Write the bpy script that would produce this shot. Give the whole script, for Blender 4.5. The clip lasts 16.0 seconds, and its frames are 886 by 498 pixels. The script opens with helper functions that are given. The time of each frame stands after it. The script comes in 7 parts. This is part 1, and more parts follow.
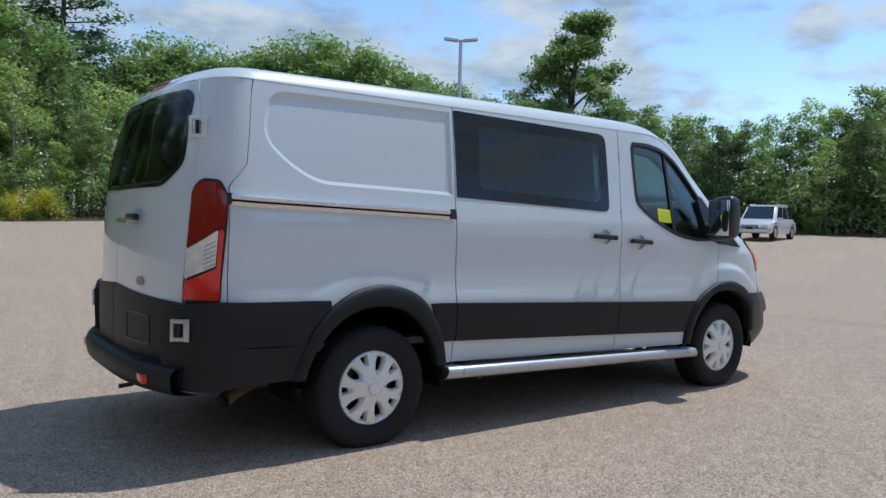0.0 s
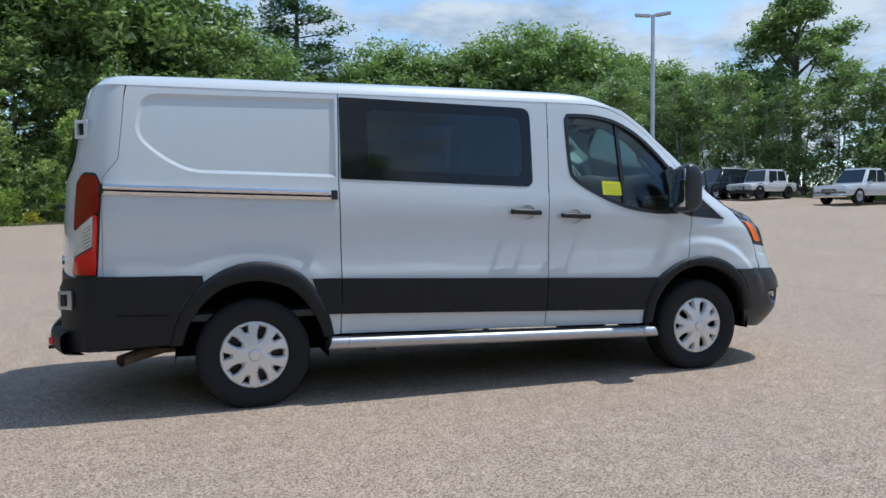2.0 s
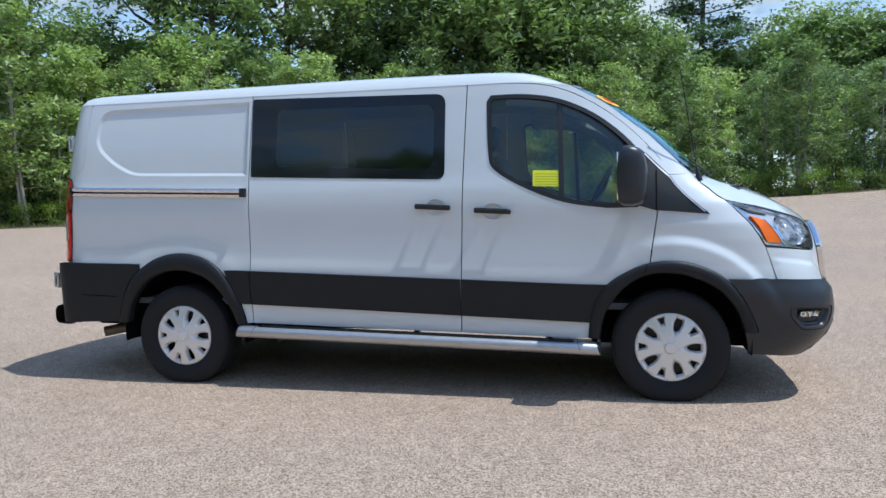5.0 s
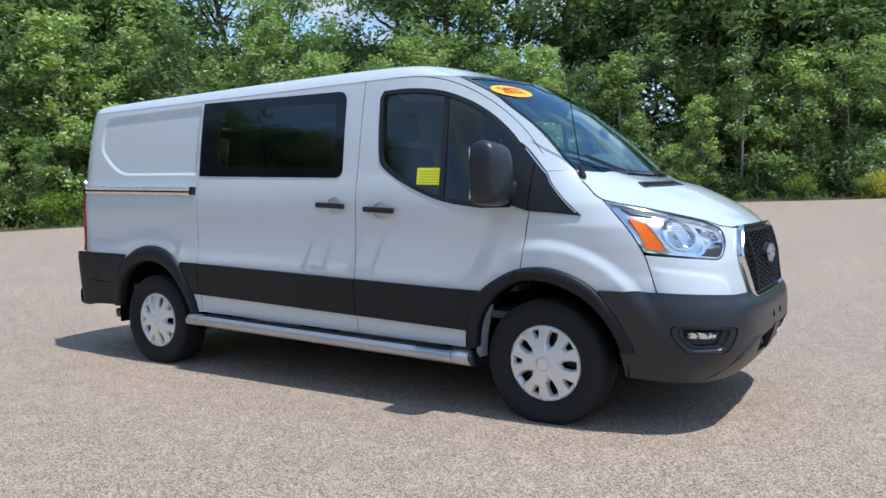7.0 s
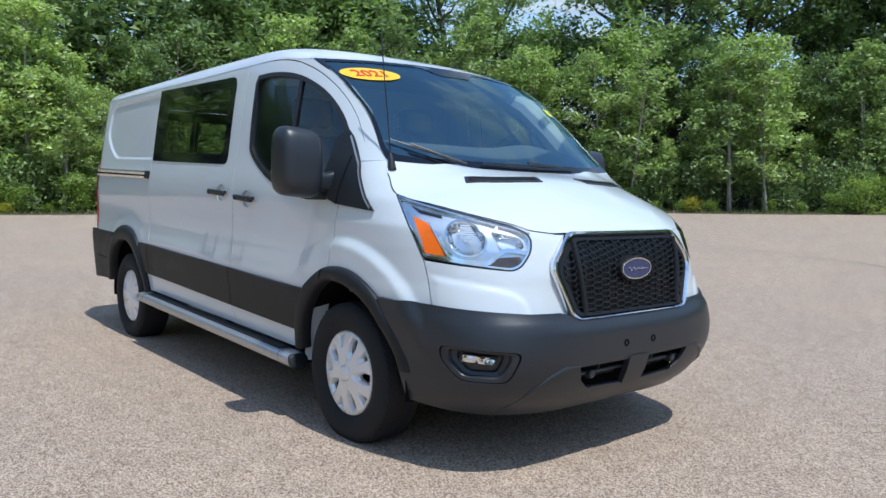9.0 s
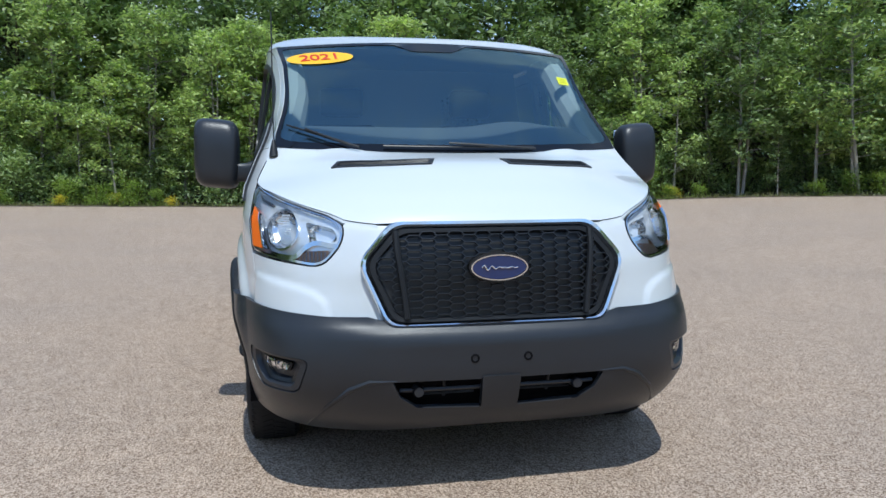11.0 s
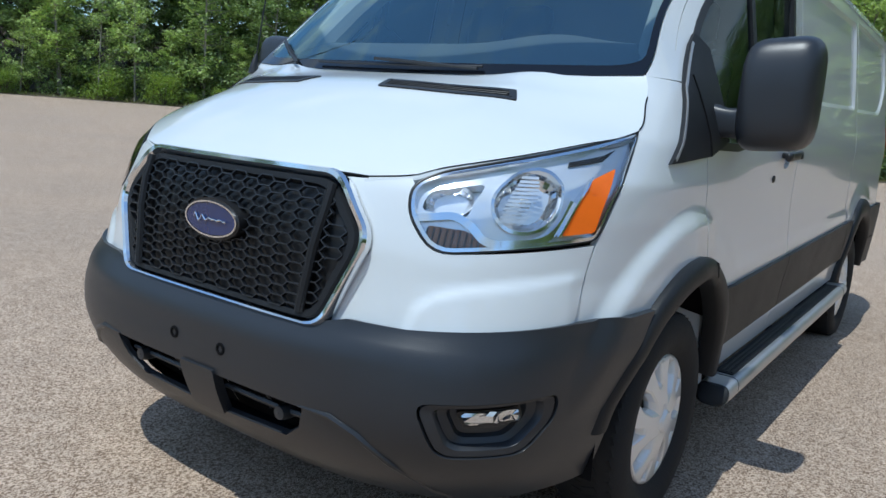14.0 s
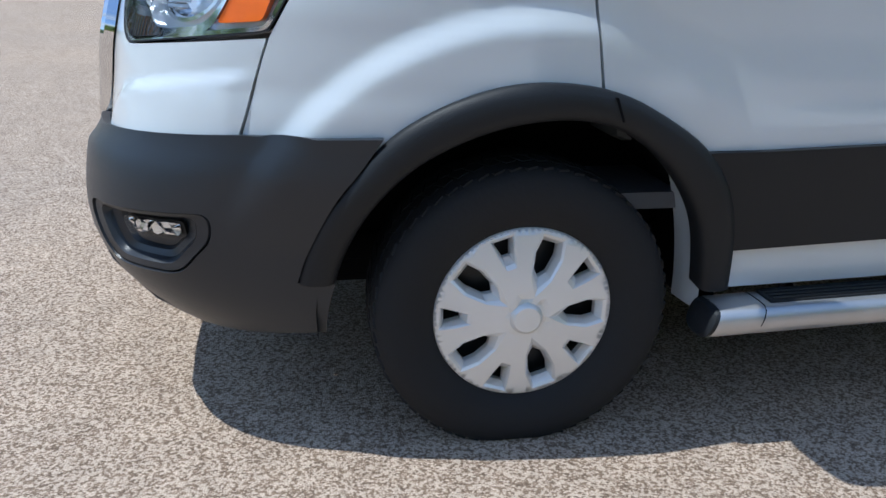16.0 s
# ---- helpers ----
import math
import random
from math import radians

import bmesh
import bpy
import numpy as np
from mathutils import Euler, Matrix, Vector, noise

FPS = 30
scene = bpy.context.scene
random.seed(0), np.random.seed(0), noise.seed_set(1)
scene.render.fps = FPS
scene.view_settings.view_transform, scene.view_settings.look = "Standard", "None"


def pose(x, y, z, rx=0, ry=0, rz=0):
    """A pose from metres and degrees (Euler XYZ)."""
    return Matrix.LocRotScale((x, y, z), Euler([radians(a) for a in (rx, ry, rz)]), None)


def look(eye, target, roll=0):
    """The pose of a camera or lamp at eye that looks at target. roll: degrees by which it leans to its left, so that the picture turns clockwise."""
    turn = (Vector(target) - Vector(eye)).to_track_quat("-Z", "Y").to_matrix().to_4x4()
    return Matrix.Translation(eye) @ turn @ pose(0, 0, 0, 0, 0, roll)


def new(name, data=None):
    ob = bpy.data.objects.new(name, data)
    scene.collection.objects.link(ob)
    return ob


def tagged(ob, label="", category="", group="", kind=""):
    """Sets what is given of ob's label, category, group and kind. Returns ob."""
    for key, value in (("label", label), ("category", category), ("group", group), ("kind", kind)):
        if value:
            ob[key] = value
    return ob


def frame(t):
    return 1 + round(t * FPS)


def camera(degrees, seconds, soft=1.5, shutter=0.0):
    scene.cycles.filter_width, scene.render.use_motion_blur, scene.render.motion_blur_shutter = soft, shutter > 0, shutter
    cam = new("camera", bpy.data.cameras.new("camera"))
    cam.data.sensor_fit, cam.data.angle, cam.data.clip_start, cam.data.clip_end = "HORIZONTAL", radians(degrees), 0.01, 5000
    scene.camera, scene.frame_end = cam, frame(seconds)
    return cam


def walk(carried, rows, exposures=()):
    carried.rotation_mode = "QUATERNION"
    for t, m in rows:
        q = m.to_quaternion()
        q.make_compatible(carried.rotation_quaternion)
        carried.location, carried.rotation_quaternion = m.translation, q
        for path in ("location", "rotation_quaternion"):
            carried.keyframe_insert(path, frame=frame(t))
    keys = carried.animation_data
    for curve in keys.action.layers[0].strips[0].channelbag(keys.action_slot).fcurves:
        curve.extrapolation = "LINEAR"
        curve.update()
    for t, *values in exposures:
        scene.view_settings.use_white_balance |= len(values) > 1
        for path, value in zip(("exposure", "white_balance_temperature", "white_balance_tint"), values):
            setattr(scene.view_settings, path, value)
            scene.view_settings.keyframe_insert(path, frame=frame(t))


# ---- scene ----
cam = camera(60.75, 16.0)
PATH = [
    (0, -2.194, -4.622, 1.277, 88.19, -1.46, -36.02),
    (0.5, -1.810, -5.013, 1.264, 87.54, 0.10, -30.93),
    (1, -1.332, -5.318, 1.246, 88.39, -0.09, -27.50),
    (1.5, -0.877, -5.614, 1.237, 88.46, 0.79, -22.67),
    (2, -0.380, -5.787, 1.232, 87.16, 0.48, -18.69),
    (2.5, 0.150, -5.997, 1.226, 86.77, 1.27, -13.10),
    (3, 0.686, -6.039, 1.238, 86.81, 0.34, -9.80),
    (3.5, 1.268, -6.065, 1.248, 87.13, 1.36, -3.95),
    (3.7, 1.448, -6.050, 1.274, 86.52, 1.24, -2.79),
    (5.8, 3.895, -5.408, 1.244, 86.66, 0.60, 21.34),
    (6, 4.065, -5.328, 1.246, 86.58, 0.36, 22.18),
    (6.5, 4.539, -5.013, 1.251, 86.64, 0.57, 26.00),
    (7, 5.029, -4.709, 1.256, 86.19, 0.92, 32.32),
    (7.5, 5.444, -4.307, 1.250, 85.57, 0.04, 36.87),
    (8, 5.867, -3.944, 1.257, 84.99, 0.67, 40.92),
    (8.5, 6.158, -3.482, 1.252, 84.82, -0.82, 45.63),
    (9, 6.430, -2.991, 1.246, 85.81, -1.26, 50.08),
    (9.5, 6.677, -2.491, 1.253, 85.11, -3.00, 56.73),
    (9.7, 6.755, -2.265, 1.271, 84.50, -2.69, 59.46),
    (10.75, 7.050, -1.070, 1.250, 84.60, -0.60, 74.30),
    (11.8, 6.917, 0.035, 1.240, 84.59, 1.73, 89.03),
    (12, 6.830, 0.219, 1.257, 84.26, 1.22, 90.84),
    (12.5, 6.650, 0.662, 1.251, 84.03, -0.68, 100.61),
    (13, 6.335, 1.053, 1.251, 82.60, -4.11, 107.43),
    (13.5, 5.989, 1.404, 1.251, 81.53, -4.73, 115.51),
    (14, 5.575, 1.718, 1.236, 80.15, -4.47, 126.69),
    (14.5, 5.103, 1.979, 1.251, 78.33, -3.72, 137.29),
    (15, 4.692, 2.244, 1.235, 77.55, -2.89, 149.43),
    (15.5, 4.236, 2.354, 1.191, 73.32, -4.97, 158.30),
    (16, 3.774, 2.479, 1.088, 69.62, -1.43, 170.02),
]

walk(cam, [(t, pose(x, y, z, a, b, c)) for t, x, y, z, a, b, c in PATH], [(t, e, k, g) for t, e, k, g in ((0, 0.34, 5950, 6), (1.5, 0.40, 5950, 6), (2.5, 0.56, 5900, 6), (3.5, 0.62, 5850, 6), (7, 0.70, 5850, 6), (9.5, 0.62, 5850, 5), (12, 0.45, 5950, 4), (14, 0.43, 5850, 2), (15.2, 0.46, 5750, 1), (16, 0.74, 5750, 4))])

# ---- light ----
SUN_FROM = (0.425, -0.022, 1.0)
world = bpy.data.worlds.new("summer_sky")
scene.world = world
world.use_nodes = True
wn, wl = world.node_tree.nodes, world.node_tree.links
sky = wn.new("ShaderNodeTexSky")
sky.sky_type, sky.sun_disc = "NISHITA", False
sky.sun_elevation, sky.sun_rotation = radians(68), radians(98)
sky.altitude = 900
sky.air_density, sky.dust_density, sky.ozone_density = 1.0, 0.25, 1.3
# broken cumulus over the blue
geo = wn.new("ShaderNodeTexCoord")
sep = wn.new("ShaderNodeSeparateXYZ")
wl.new(geo.outputs["Generated"], sep.inputs[0])
flat = wn.new("ShaderNodeVectorMath")
flat.operation = "MULTIPLY"
flat.inputs[1].default_value = (1.0, 1.0, 2.6)
wl.new(geo.outputs["Generated"], flat.inputs[0])
puff = wn.new("ShaderNodeTexNoise")
puff.inputs["Scale"].default_value, puff.inputs["Detail"].default_value, puff.inputs["Roughness"].default_value = 3.4, 9.0, 0.58
wl.new(flat.outputs[0], puff.inputs["Vector"])
shape = wn.new("ShaderNodeMapRange")
shape.inputs["From Min"].default_value, shape.inputs["From Max"].default_value = 0.475, 0.565
shape.clamp = True
# clouds close up towards the horizon
bank = wn.new("ShaderNodeMapRange")
bank.inputs["From Min"].default_value, bank.inputs["From Max"].default_value = 0.08, 0.45
bank.inputs["To Min"].default_value, bank.inputs["To Max"].default_value = 0.045, 0.0
wl.new(sep.outputs["Z"], bank.inputs["Value"])
stack = wn.new("ShaderNodeMath")
stack.operation = "ADD"
wl.new(puff.outputs["Fac"], stack.inputs[0])
wl.new(bank.outputs[0], stack.inputs[1])
wl.new(stack.outputs[0], shape.inputs["Value"])
# unseen high clouds added for side fill, thinned overhead for the windscreen's reflection
amount = wn.new("ShaderNodeMath")
amount.operation = "MULTIPLY"
low = wn.new("ShaderNodeMapRange")
low.inputs["From Min"].default_value, low.inputs["From Max"].default_value = 0.60, 0.85
low.inputs["To Min"].default_value, low.inputs["To Max"].default_value = 0.92, 0.25
wl.new(sep.outputs["Z"], low.inputs["Value"])
wl.new(low.outputs[0], amount.inputs[1])
wl.new(shape.outputs[0], amount.inputs[0])
cloud = wn.new("ShaderNodeMix")
cloud.data_type = "RGBA"
wl.new(amount.outputs[0], cloud.inputs["Factor"])
wl.new(sky.outputs[0], cloud.inputs["A"])
tops = wn.new("ShaderNodeTexNoise")
tops.inputs["Scale"].default_value, tops.inputs["Detail"].default_value, tops.inputs["Roughness"].default_value = 6.5, 8.0, 0.62
wl.new(flat.outputs[0], tops.inputs["Vector"])
lit = wn.new("ShaderNodeMapRange")
lit.inputs["From Min"].default_value, lit.inputs["From Max"].default_value = 0.40, 0.62
wl.new(tops.outputs["Fac"], lit.inputs["Value"])
body = wn.new("ShaderNodeMix")
body.data_type = "RGBA"
body.inputs["A"].default_value, body.inputs["B"].default_value = (1.65, 2.08, 2.65, 1), (3.3, 3.5, 3.7, 1)
wl.new(lit.outputs[0], body.inputs["Factor"])
wl.new(body.outputs["Result"], cloud.inputs["B"])
wl.new(cloud.outputs["Result"], wn["Background"].inputs[0])
wn["Background"].inputs[1].default_value = 0.15
sun = new("sun", bpy.data.lights.new("sun", "SUN"))
sun.data.energy, sun.data.angle, sun.data.color = 2.5, radians(0.53), (1.0, 0.975, 0.935)
sun.matrix_world = look(SUN_FROM, (0, 0, 0))


# ---- materials ----
def material(name, color, rough=0.5, metal=0.0, vary=0.08, scale=6.0, grain=0.0, grain_scale=120.0, coat=0.0, spec=0.5, blotch=None):
    """A surface with wear at two scales: broad tone shifts and fine grain relief."""
    m = bpy.data.materials.new(name)
    m.use_nodes = True
    n, l = m.node_tree.nodes, m.node_tree.links
    b = n["Principled BSDF"]
    b.inputs["Metallic"].default_value = metal
    b.inputs["Coat Weight"].default_value = coat
    b.inputs["Coat Roughness"].default_value = 0.04
    b.inputs["Specular IOR Level"].default_value = spec
    tc = n.new("ShaderNodeTexCoord")
    big = n.new("ShaderNodeTexNoise")
    big.inputs["Scale"].default_value, big.inputs["Detail"].default_value = scale, 4.0
    l.new(tc.outputs["Object"], big.inputs["Vector"])
    ramp = n.new("ShaderNodeMix")
    ramp.data_type = "RGBA"
    dark = blotch or tuple(c * (1 - vary) for c in color)
    light = tuple(min(1, c * (1 + vary)) for c in color)
    ramp.inputs["A"].default_value, ramp.inputs["B"].default_value = (*dark, 1), (*light, 1)
    l.new(big.outputs["Fac"], ramp.inputs["Factor"])
    l.new(ramp.outputs["Result"], b.inputs["Base Color"])
    rr = n.new("ShaderNodeMapRange")
    rr.inputs["To Min"].default_value, rr.inputs["To Max"].default_value = max(0.02, rough * 0.85), min(1, rough * 1.15)
    l.new(big.outputs["Fac"], rr.inputs["Value"])
    l.new(rr.outputs[0], b.inputs["Roughness"])
    if grain:
        fine = n.new("ShaderNodeTexNoise")
        fine.inputs["Scale"].default_value, fine.inputs["Detail"].default_value = grain_scale, 2.0
        l.new(tc.outputs["Object"], fine.inputs["Vector"])
        bump = n.new("ShaderNodeBump")
        bump.inputs["Strength"].default_value, bump.inputs["Distance"].default_value = grain, 0.002
        l.new(fine.outputs["Fac"], bump.inputs["Height"])
        l.new(bump.outputs[0], b.inputs["Normal"])
    return m


def pane(name, tint, gloss=0.02, power=1.5, coat=(1.0, 1.0, 1.0)):
    """Sheet glass: tinted see-through with a mirror coat that grows at a glancing angle."""
    m = bpy.data.materials.new(name)
    m.use_nodes = True
    n, l = m.node_tree.nodes, m.node_tree.links
    n.remove(n["Principled BSDF"])
    see, shine, mix, fr = n.new("ShaderNodeBsdfTransparent"), n.new("ShaderNodeBsdfGlossy"), n.new("ShaderNodeMixShader"), n.new("ShaderNodeFresnel")
    fr.inputs["IOR"].default_value = power
    see.inputs["Color"].default_value = (*tint, 1)
    shine.inputs["Roughness"].default_value = gloss
    shine.inputs["Color"].default_value = (*coat, 1)
    l.new(fr.outputs[0], mix.inputs[0])
    l.new(see.outputs[0], mix.inputs[1])
    l.new(shine.outputs[0], mix.inputs[2])
    l.new(mix.outputs[0], n["Material Output"].inputs["Surface"])
    return m


def ground_material():
    m = bpy.data.materials.new("weathered_asphalt")
    m.use_nodes = True
    n, l = m.node_tree.nodes, m.node_tree.links
    b = n["Principled BSDF"]
    tc = n.new("ShaderNodeTexCoord")

    def tex(kind, scale, detail=3.0):
        t = n.new(kind)
        t.inputs["Scale"].default_value = scale
        if "Detail" in t.inputs:
            t.inputs["Detail"].default_value = detail
        l.new(tc.outputs["Object"], t.inputs["Vector"])
        return t

    def mixed(fac, a, c, blend="MIX"):
        x = n.new("ShaderNodeMix")
        x.data_type, x.blend_type = "RGBA", blend
        if isinstance(fac, float):
            x.inputs["Factor"].default_value = fac
        else:
            l.new(fac, x.inputs["Factor"])
        for sock, val in (("A", a), ("B", c)):
            if isinstance(val, tuple):
                x.inputs[sock].default_value = (*val, 1)
            else:
                l.new(val, x.inputs[sock])
        return x.outputs["Result"]

    stone = tex("ShaderNodeTexVoronoi", 165.0)
    sepc = n.new("ShaderNodeSeparateColor")
    l.new(stone.outputs["Color"], sepc.inputs[0])
    ramp = n.new("ShaderNodeValToRGB")
    e = ramp.color_ramp.elements
    e[0].position, e[0].color = 0.0, (0.124, 0.090, 0.064, 1)
    e[1].position, e[1].color = 1.0, (0.80, 0.66, 0.52, 1)
    for at, col in ((0.22, (0.184, 0.134, 0.095, 1)), (0.55, (0.276, 0.200, 0.141, 1)), (0.80, (0.390, 0.284, 0.203, 1)), (0.95, (0.53, 0.405, 0.300, 1))):
        mid = e.new(at)
        mid.color = col
    l.new(sepc.outputs[0], ramp.inputs[0])
    # tar between the stones
    seam = n.new("ShaderNodeMapRange")
    seam.inputs["From Min"].default_value, seam.inputs["From Max"].default_value = 0.35, 0.75
    l.new(stone.outputs["Distance"], seam.inputs["Value"])
    set_in = mixed(seam.outputs[0], (1.05, 1.05, 1.05), (0.72, 0.71, 0.71))
    stones = mixed(1.0, ramp.outputs[0], set_in, "MULTIPLY")
    # worn lanes, damp marks and tyre scuffs, broad to fine
    patch = tex("ShaderNodeTexNoise", 0.35, 5.0)
    tint = mixed(patch.outputs["Fac"], (0.77, 0.78, 0.81), (1.10, 1.035, 0.97))
    both = mixed(1.0, stones, tint, "MULTIPLY")
    mottle = tex("ShaderNodeTexNoise", 7.0, 6.0)
    tone = mixed(mottle.outputs["Fac"], (0.78, 0.78, 0.79), (1.22, 1.21, 1.20))
    rough_ = mixed(1.0, both, tone, "MULTIPLY")
    speck = tex("ShaderNodeTexNoise", 60.0, 5.0)
    fleck = mixed(speck.outputs["Fac"], (0.78, 0.78, 0.78), (1.23, 1.22, 1.21))
    out = mixed(1.0, rough_, fleck, "MULTIPLY")
    l.new(out, b.inputs["Base Color"])
    b.inputs["Roughness"].default_value = 0.88
    b.inputs["Specular IOR Level"].default_value = 0.25
    bump = n.new("ShaderNodeBump")
    bump.inputs["Strength"].default_value, bump.inputs["Distance"].default_value = 0.55, 0.005
    l.new(stone.outputs["Distance"], bump.inputs["Height"])
    bump.invert = True
    l.new(bump.outputs[0], b.inputs["Normal"])
    return m


def leaf_material(name, dark, light):
    """Leaves that let some light through, each clump in a tone of its own."""
    m = bpy.data.materials.new(name)
    m.use_nodes = True
    n, l = m.node_tree.nodes, m.node_tree.links
    b = n["Principled BSDF"]
    g, oi = n.new("ShaderNodeNewGeometry"), n.new("ShaderNodeObjectInfo")
    add = n.new("ShaderNodeMath")
    add.operation = "MULTIPLY_ADD"
    add.inputs[1].default_value = 0.66
    l.new(g.outputs["Random Per Island"], add.inputs[0])
    half = n.new("ShaderNodeMath")
    half.operation = "MULTIPLY"
    half.inputs[1].default_value = 0.34
    l.new(oi.outputs["Random"], half.inputs[0])
    l.new(half.outputs[0], add.inputs[2])
    mix = n.new("ShaderNodeMix")
    mix.data_type = "RGBA"
    mix.inputs["A"].default_value, mix.inputs["B"].default_value = (*dark, 1), (*light, 1)
    l.new(add.outputs[0], mix.inputs["Factor"])
    l.new(mix.outputs["Result"], b.inputs["Base Color"])
    b.inputs["Roughness"].default_value = 0.46
    b.inputs["Specular IOR Level"].default_value = 0.32
    thru, both = n.new("ShaderNodeBsdfTranslucent"), n.new("ShaderNodeAddShader")
    dim = n.new("ShaderNodeMix")
    dim.data_type, dim.blend_type = "RGBA", "MULTIPLY"
    dim.inputs["Factor"].default_value = 1.0
    dim.inputs["B"].default_value = (0.62, 0.72, 0.42, 1)
    l.new(mix.outputs["Result"], dim.inputs["A"])
    l.new(dim.outputs["Result"], thru.inputs["Color"])
    l.new(b.outputs[0], both.inputs[0])
    l.new(thru.outputs[0], both.inputs[1])
    l.new(both.outputs[0], n["Material Output"].inputs["Surface"])
    return m


WHITE = material("white_paint", (0.640, 0.670, 0.680), 0.34, 0.0, 0.015, 1.5, coat=1.0, spec=0.3)
BLACK = material("grained_black_plastic", (0.0125, 0.0138, 0.016), 0.50, 0.0, 0.18, 5.0, 0.35, 420.0, spec=0.3)
# satin black for bumper, mirrors and mesh, paler to put their sunlit look into colour
SATIN = material("satin_sunlit_plastic", (0.020, 0.0228, 0.028), 0.36, 0.0, 0.12, 6.0, 0.18, 420.0, spec=0.5)
FRIT = material("black_glass_edge", (0.006, 0.007, 0.010), 0.05, 0.0, 0.1, 5.0, spec=0.4)
DARK = material("dark_trim", (0.012, 0.012, 0.013), 0.42, 0.0, 0.1, 9.0)
VOID = material("matt_black", (0.006, 0.006, 0.007), 0.9, 0.0, 0.2, 7.0, spec=0.1)
RUBBER = material("tyre_rubber", (0.017, 0.017, 0.018), 0.78, 0.0, 0.25, 12.0, 0.5, 90.0, spec=0.3)
CHROME = material("chrome", (0.80, 0.81, 0.83), 0.10, 1.0, 0.03, 8.0)
SILVER = material("silver_painted_plastic", (0.78, 0.77, 0.75), 0.30, 0.35, 0.04, 9.0, coat=0.3)
ALLOY = material("brushed_aluminium", (0.52, 0.52, 0.53), 0.42, 0.85, 0.1, 20.0, 0.15, 160.0)
BRIGHT = material("polished_rail", (0.72, 0.72, 0.73), 0.16, 1.0, 0.06, 9.0)
STEEL = material("rusty_exhaust_steel", (0.24, 0.185, 0.14), 0.6, 0.4, 0.35, 18.0, 0.3, 60.0)
CABIN = material("grey_cabin_plastic", (0.13, 0.135, 0.142), 0.65, 0.0, 0.1, 6.0, 0.2, 200.0)
LINING = material("pale_cabin_lining", (0.52, 0.52, 0.49), 0.75, 0.0, 0.06, 5.0, 0.1, 150.0)
CLOTH = material("charcoal_seat_cloth", (0.06, 0.062, 0.068), 0.9, 0.0, 0.15, 25.0, 0.4, 300.0)
LAMPSILVER = material("lamp_reflector_silver", (0.83, 0.86, 0.90), 0.20, 0.60, 0.08, 25.0, coat=0.4)
DASH = material("grey_dashboard_plastic", (0.13, 0.145, 0.155), 0.6, 0.0, 0.08, 6.0, 0.2, 200.0)
LENSWHITE = material("clear_lamp_plastic", (0.80, 0.79, 0.76), 0.15, 0.3, 0.25, 22.0, coat=0.8)
RED = material("red_lamp_plastic", (0.72, 0.012, 0.014), 0.12, 0.0, 0.2, 16.0, coat=0.8)
DEEPRED = material("dark_red_lamp_plastic", (0.24, 0.006, 0.008), 0.12, 0.0, 0.2, 16.0, coat=0.8)
AMBER = material("amber_lamp_plastic", (0.92, 0.165, 0.005), 0.45, 0.0, 0.10, 30.0, coat=0.25, spec=0.3)
SMOKE = material("smoky_amber_plastic", (0.30, 0.17, 0.11), 0.25, 0.2, 0.2, 22.0, coat=0.5)
CLEAR = pane("clear_lamp_lens", (0.97, 0.98, 0.98), 0.02, 1.3)
PRIVACY = pane("dark_privacy_glass", (0.44, 0.48, 0.46), 0.015, 1.6, (0.85, 0.95, 1.0))
REARGLASS = pane("dark_rear_glass", (0.55, 0.60, 0.52), 0.02, 1.5, (0.55, 0.60, 0.62))
DOORGLASS = pane("green_tinted_glass", (0.68, 0.76, 0.73), 0.015, 1.6, (0.85, 0.95, 1.0))
SHIELD = pane("windscreen_glass", (0.80, 0.90, 0.92), 0.015, 2.65, (0.64, 0.92, 1.0))
MIRROR = material("mirror_glass", (0.85, 0.86, 0.87), 0.02, 1.0, 0.01, 4.0)
YELLOW = material("yellow_sticker", (0.78, 0.80, 0.02), 0.5, 0.0, 0.06, 20.0)
ORANGE = material("orange_sticker", (0.92, 0.50, 0.015), 0.5, 0.0, 0.05, 20.0)
REDINK = material("red_print", (0.62, 0.03, 0.015), 0.5, 0.0, 0.05, 20.0)
INK = material("dark_print", (0.42, 0.42, 0.03), 0.6, 0.0, 0.05, 20.0)
BLUE = material("blue_enamel", (0.006, 0.022, 0.105), 0.2, 0.0, 0.08, 18.0, coat=0.8)
ASPHALT = ground_material()
BARK = material("grey_brown_bark", (0.11, 0.09, 0.07), 0.9, 0.0, 0.4, 5.0, 0.8, 30.0)
PALEBARK = material("pale_young_bark", (0.30, 0.275, 0.235), 0.85, 0.0, 0.3, 6.0, 0.5, 30.0)
LEAF_OAK = leaf_material("oak_leaves", (0.038, 0.068, 0.029), (0.250, 0.310, 0.115))
LEAF_YOUNG = leaf_material("young_tree_leaves", (0.060, 0.104, 0.040), (0.425, 0.485, 0.170))
LEAF_PINE = leaf_material("pine_needles", (0.026, 0.052, 0.028), (0.100, 0.150, 0.070))
LEAF_BUSH = leaf_material("shrub_leaves", (0.075, 0.125, 0.022), (0.22, 0.28, 0.045))
GRASS = leaf_material("verge_grass", (0.06, 0.065, 0.025), (0.20, 0.195, 0.075))
LEAF_GOLD = leaf_material("goldenrod_leaves", (0.10, 0.13, 0.025), (0.62, 0.47, 0.035))
SOIL = material("leaf_litter_soil", (0.06, 0.045, 0.03), 0.95, 0.0, 0.35, 1.2, 0.6, 25.0)
CONCRETE = material("weathered_concrete", (0.36, 0.35, 0.32), 0.85, 0.0, 0.2, 4.0, 0.4, 60.0)
GALV = material("galvanised_pole", (0.55, 0.57, 0.60), 0.45, 0.5, 0.08, 2.0)
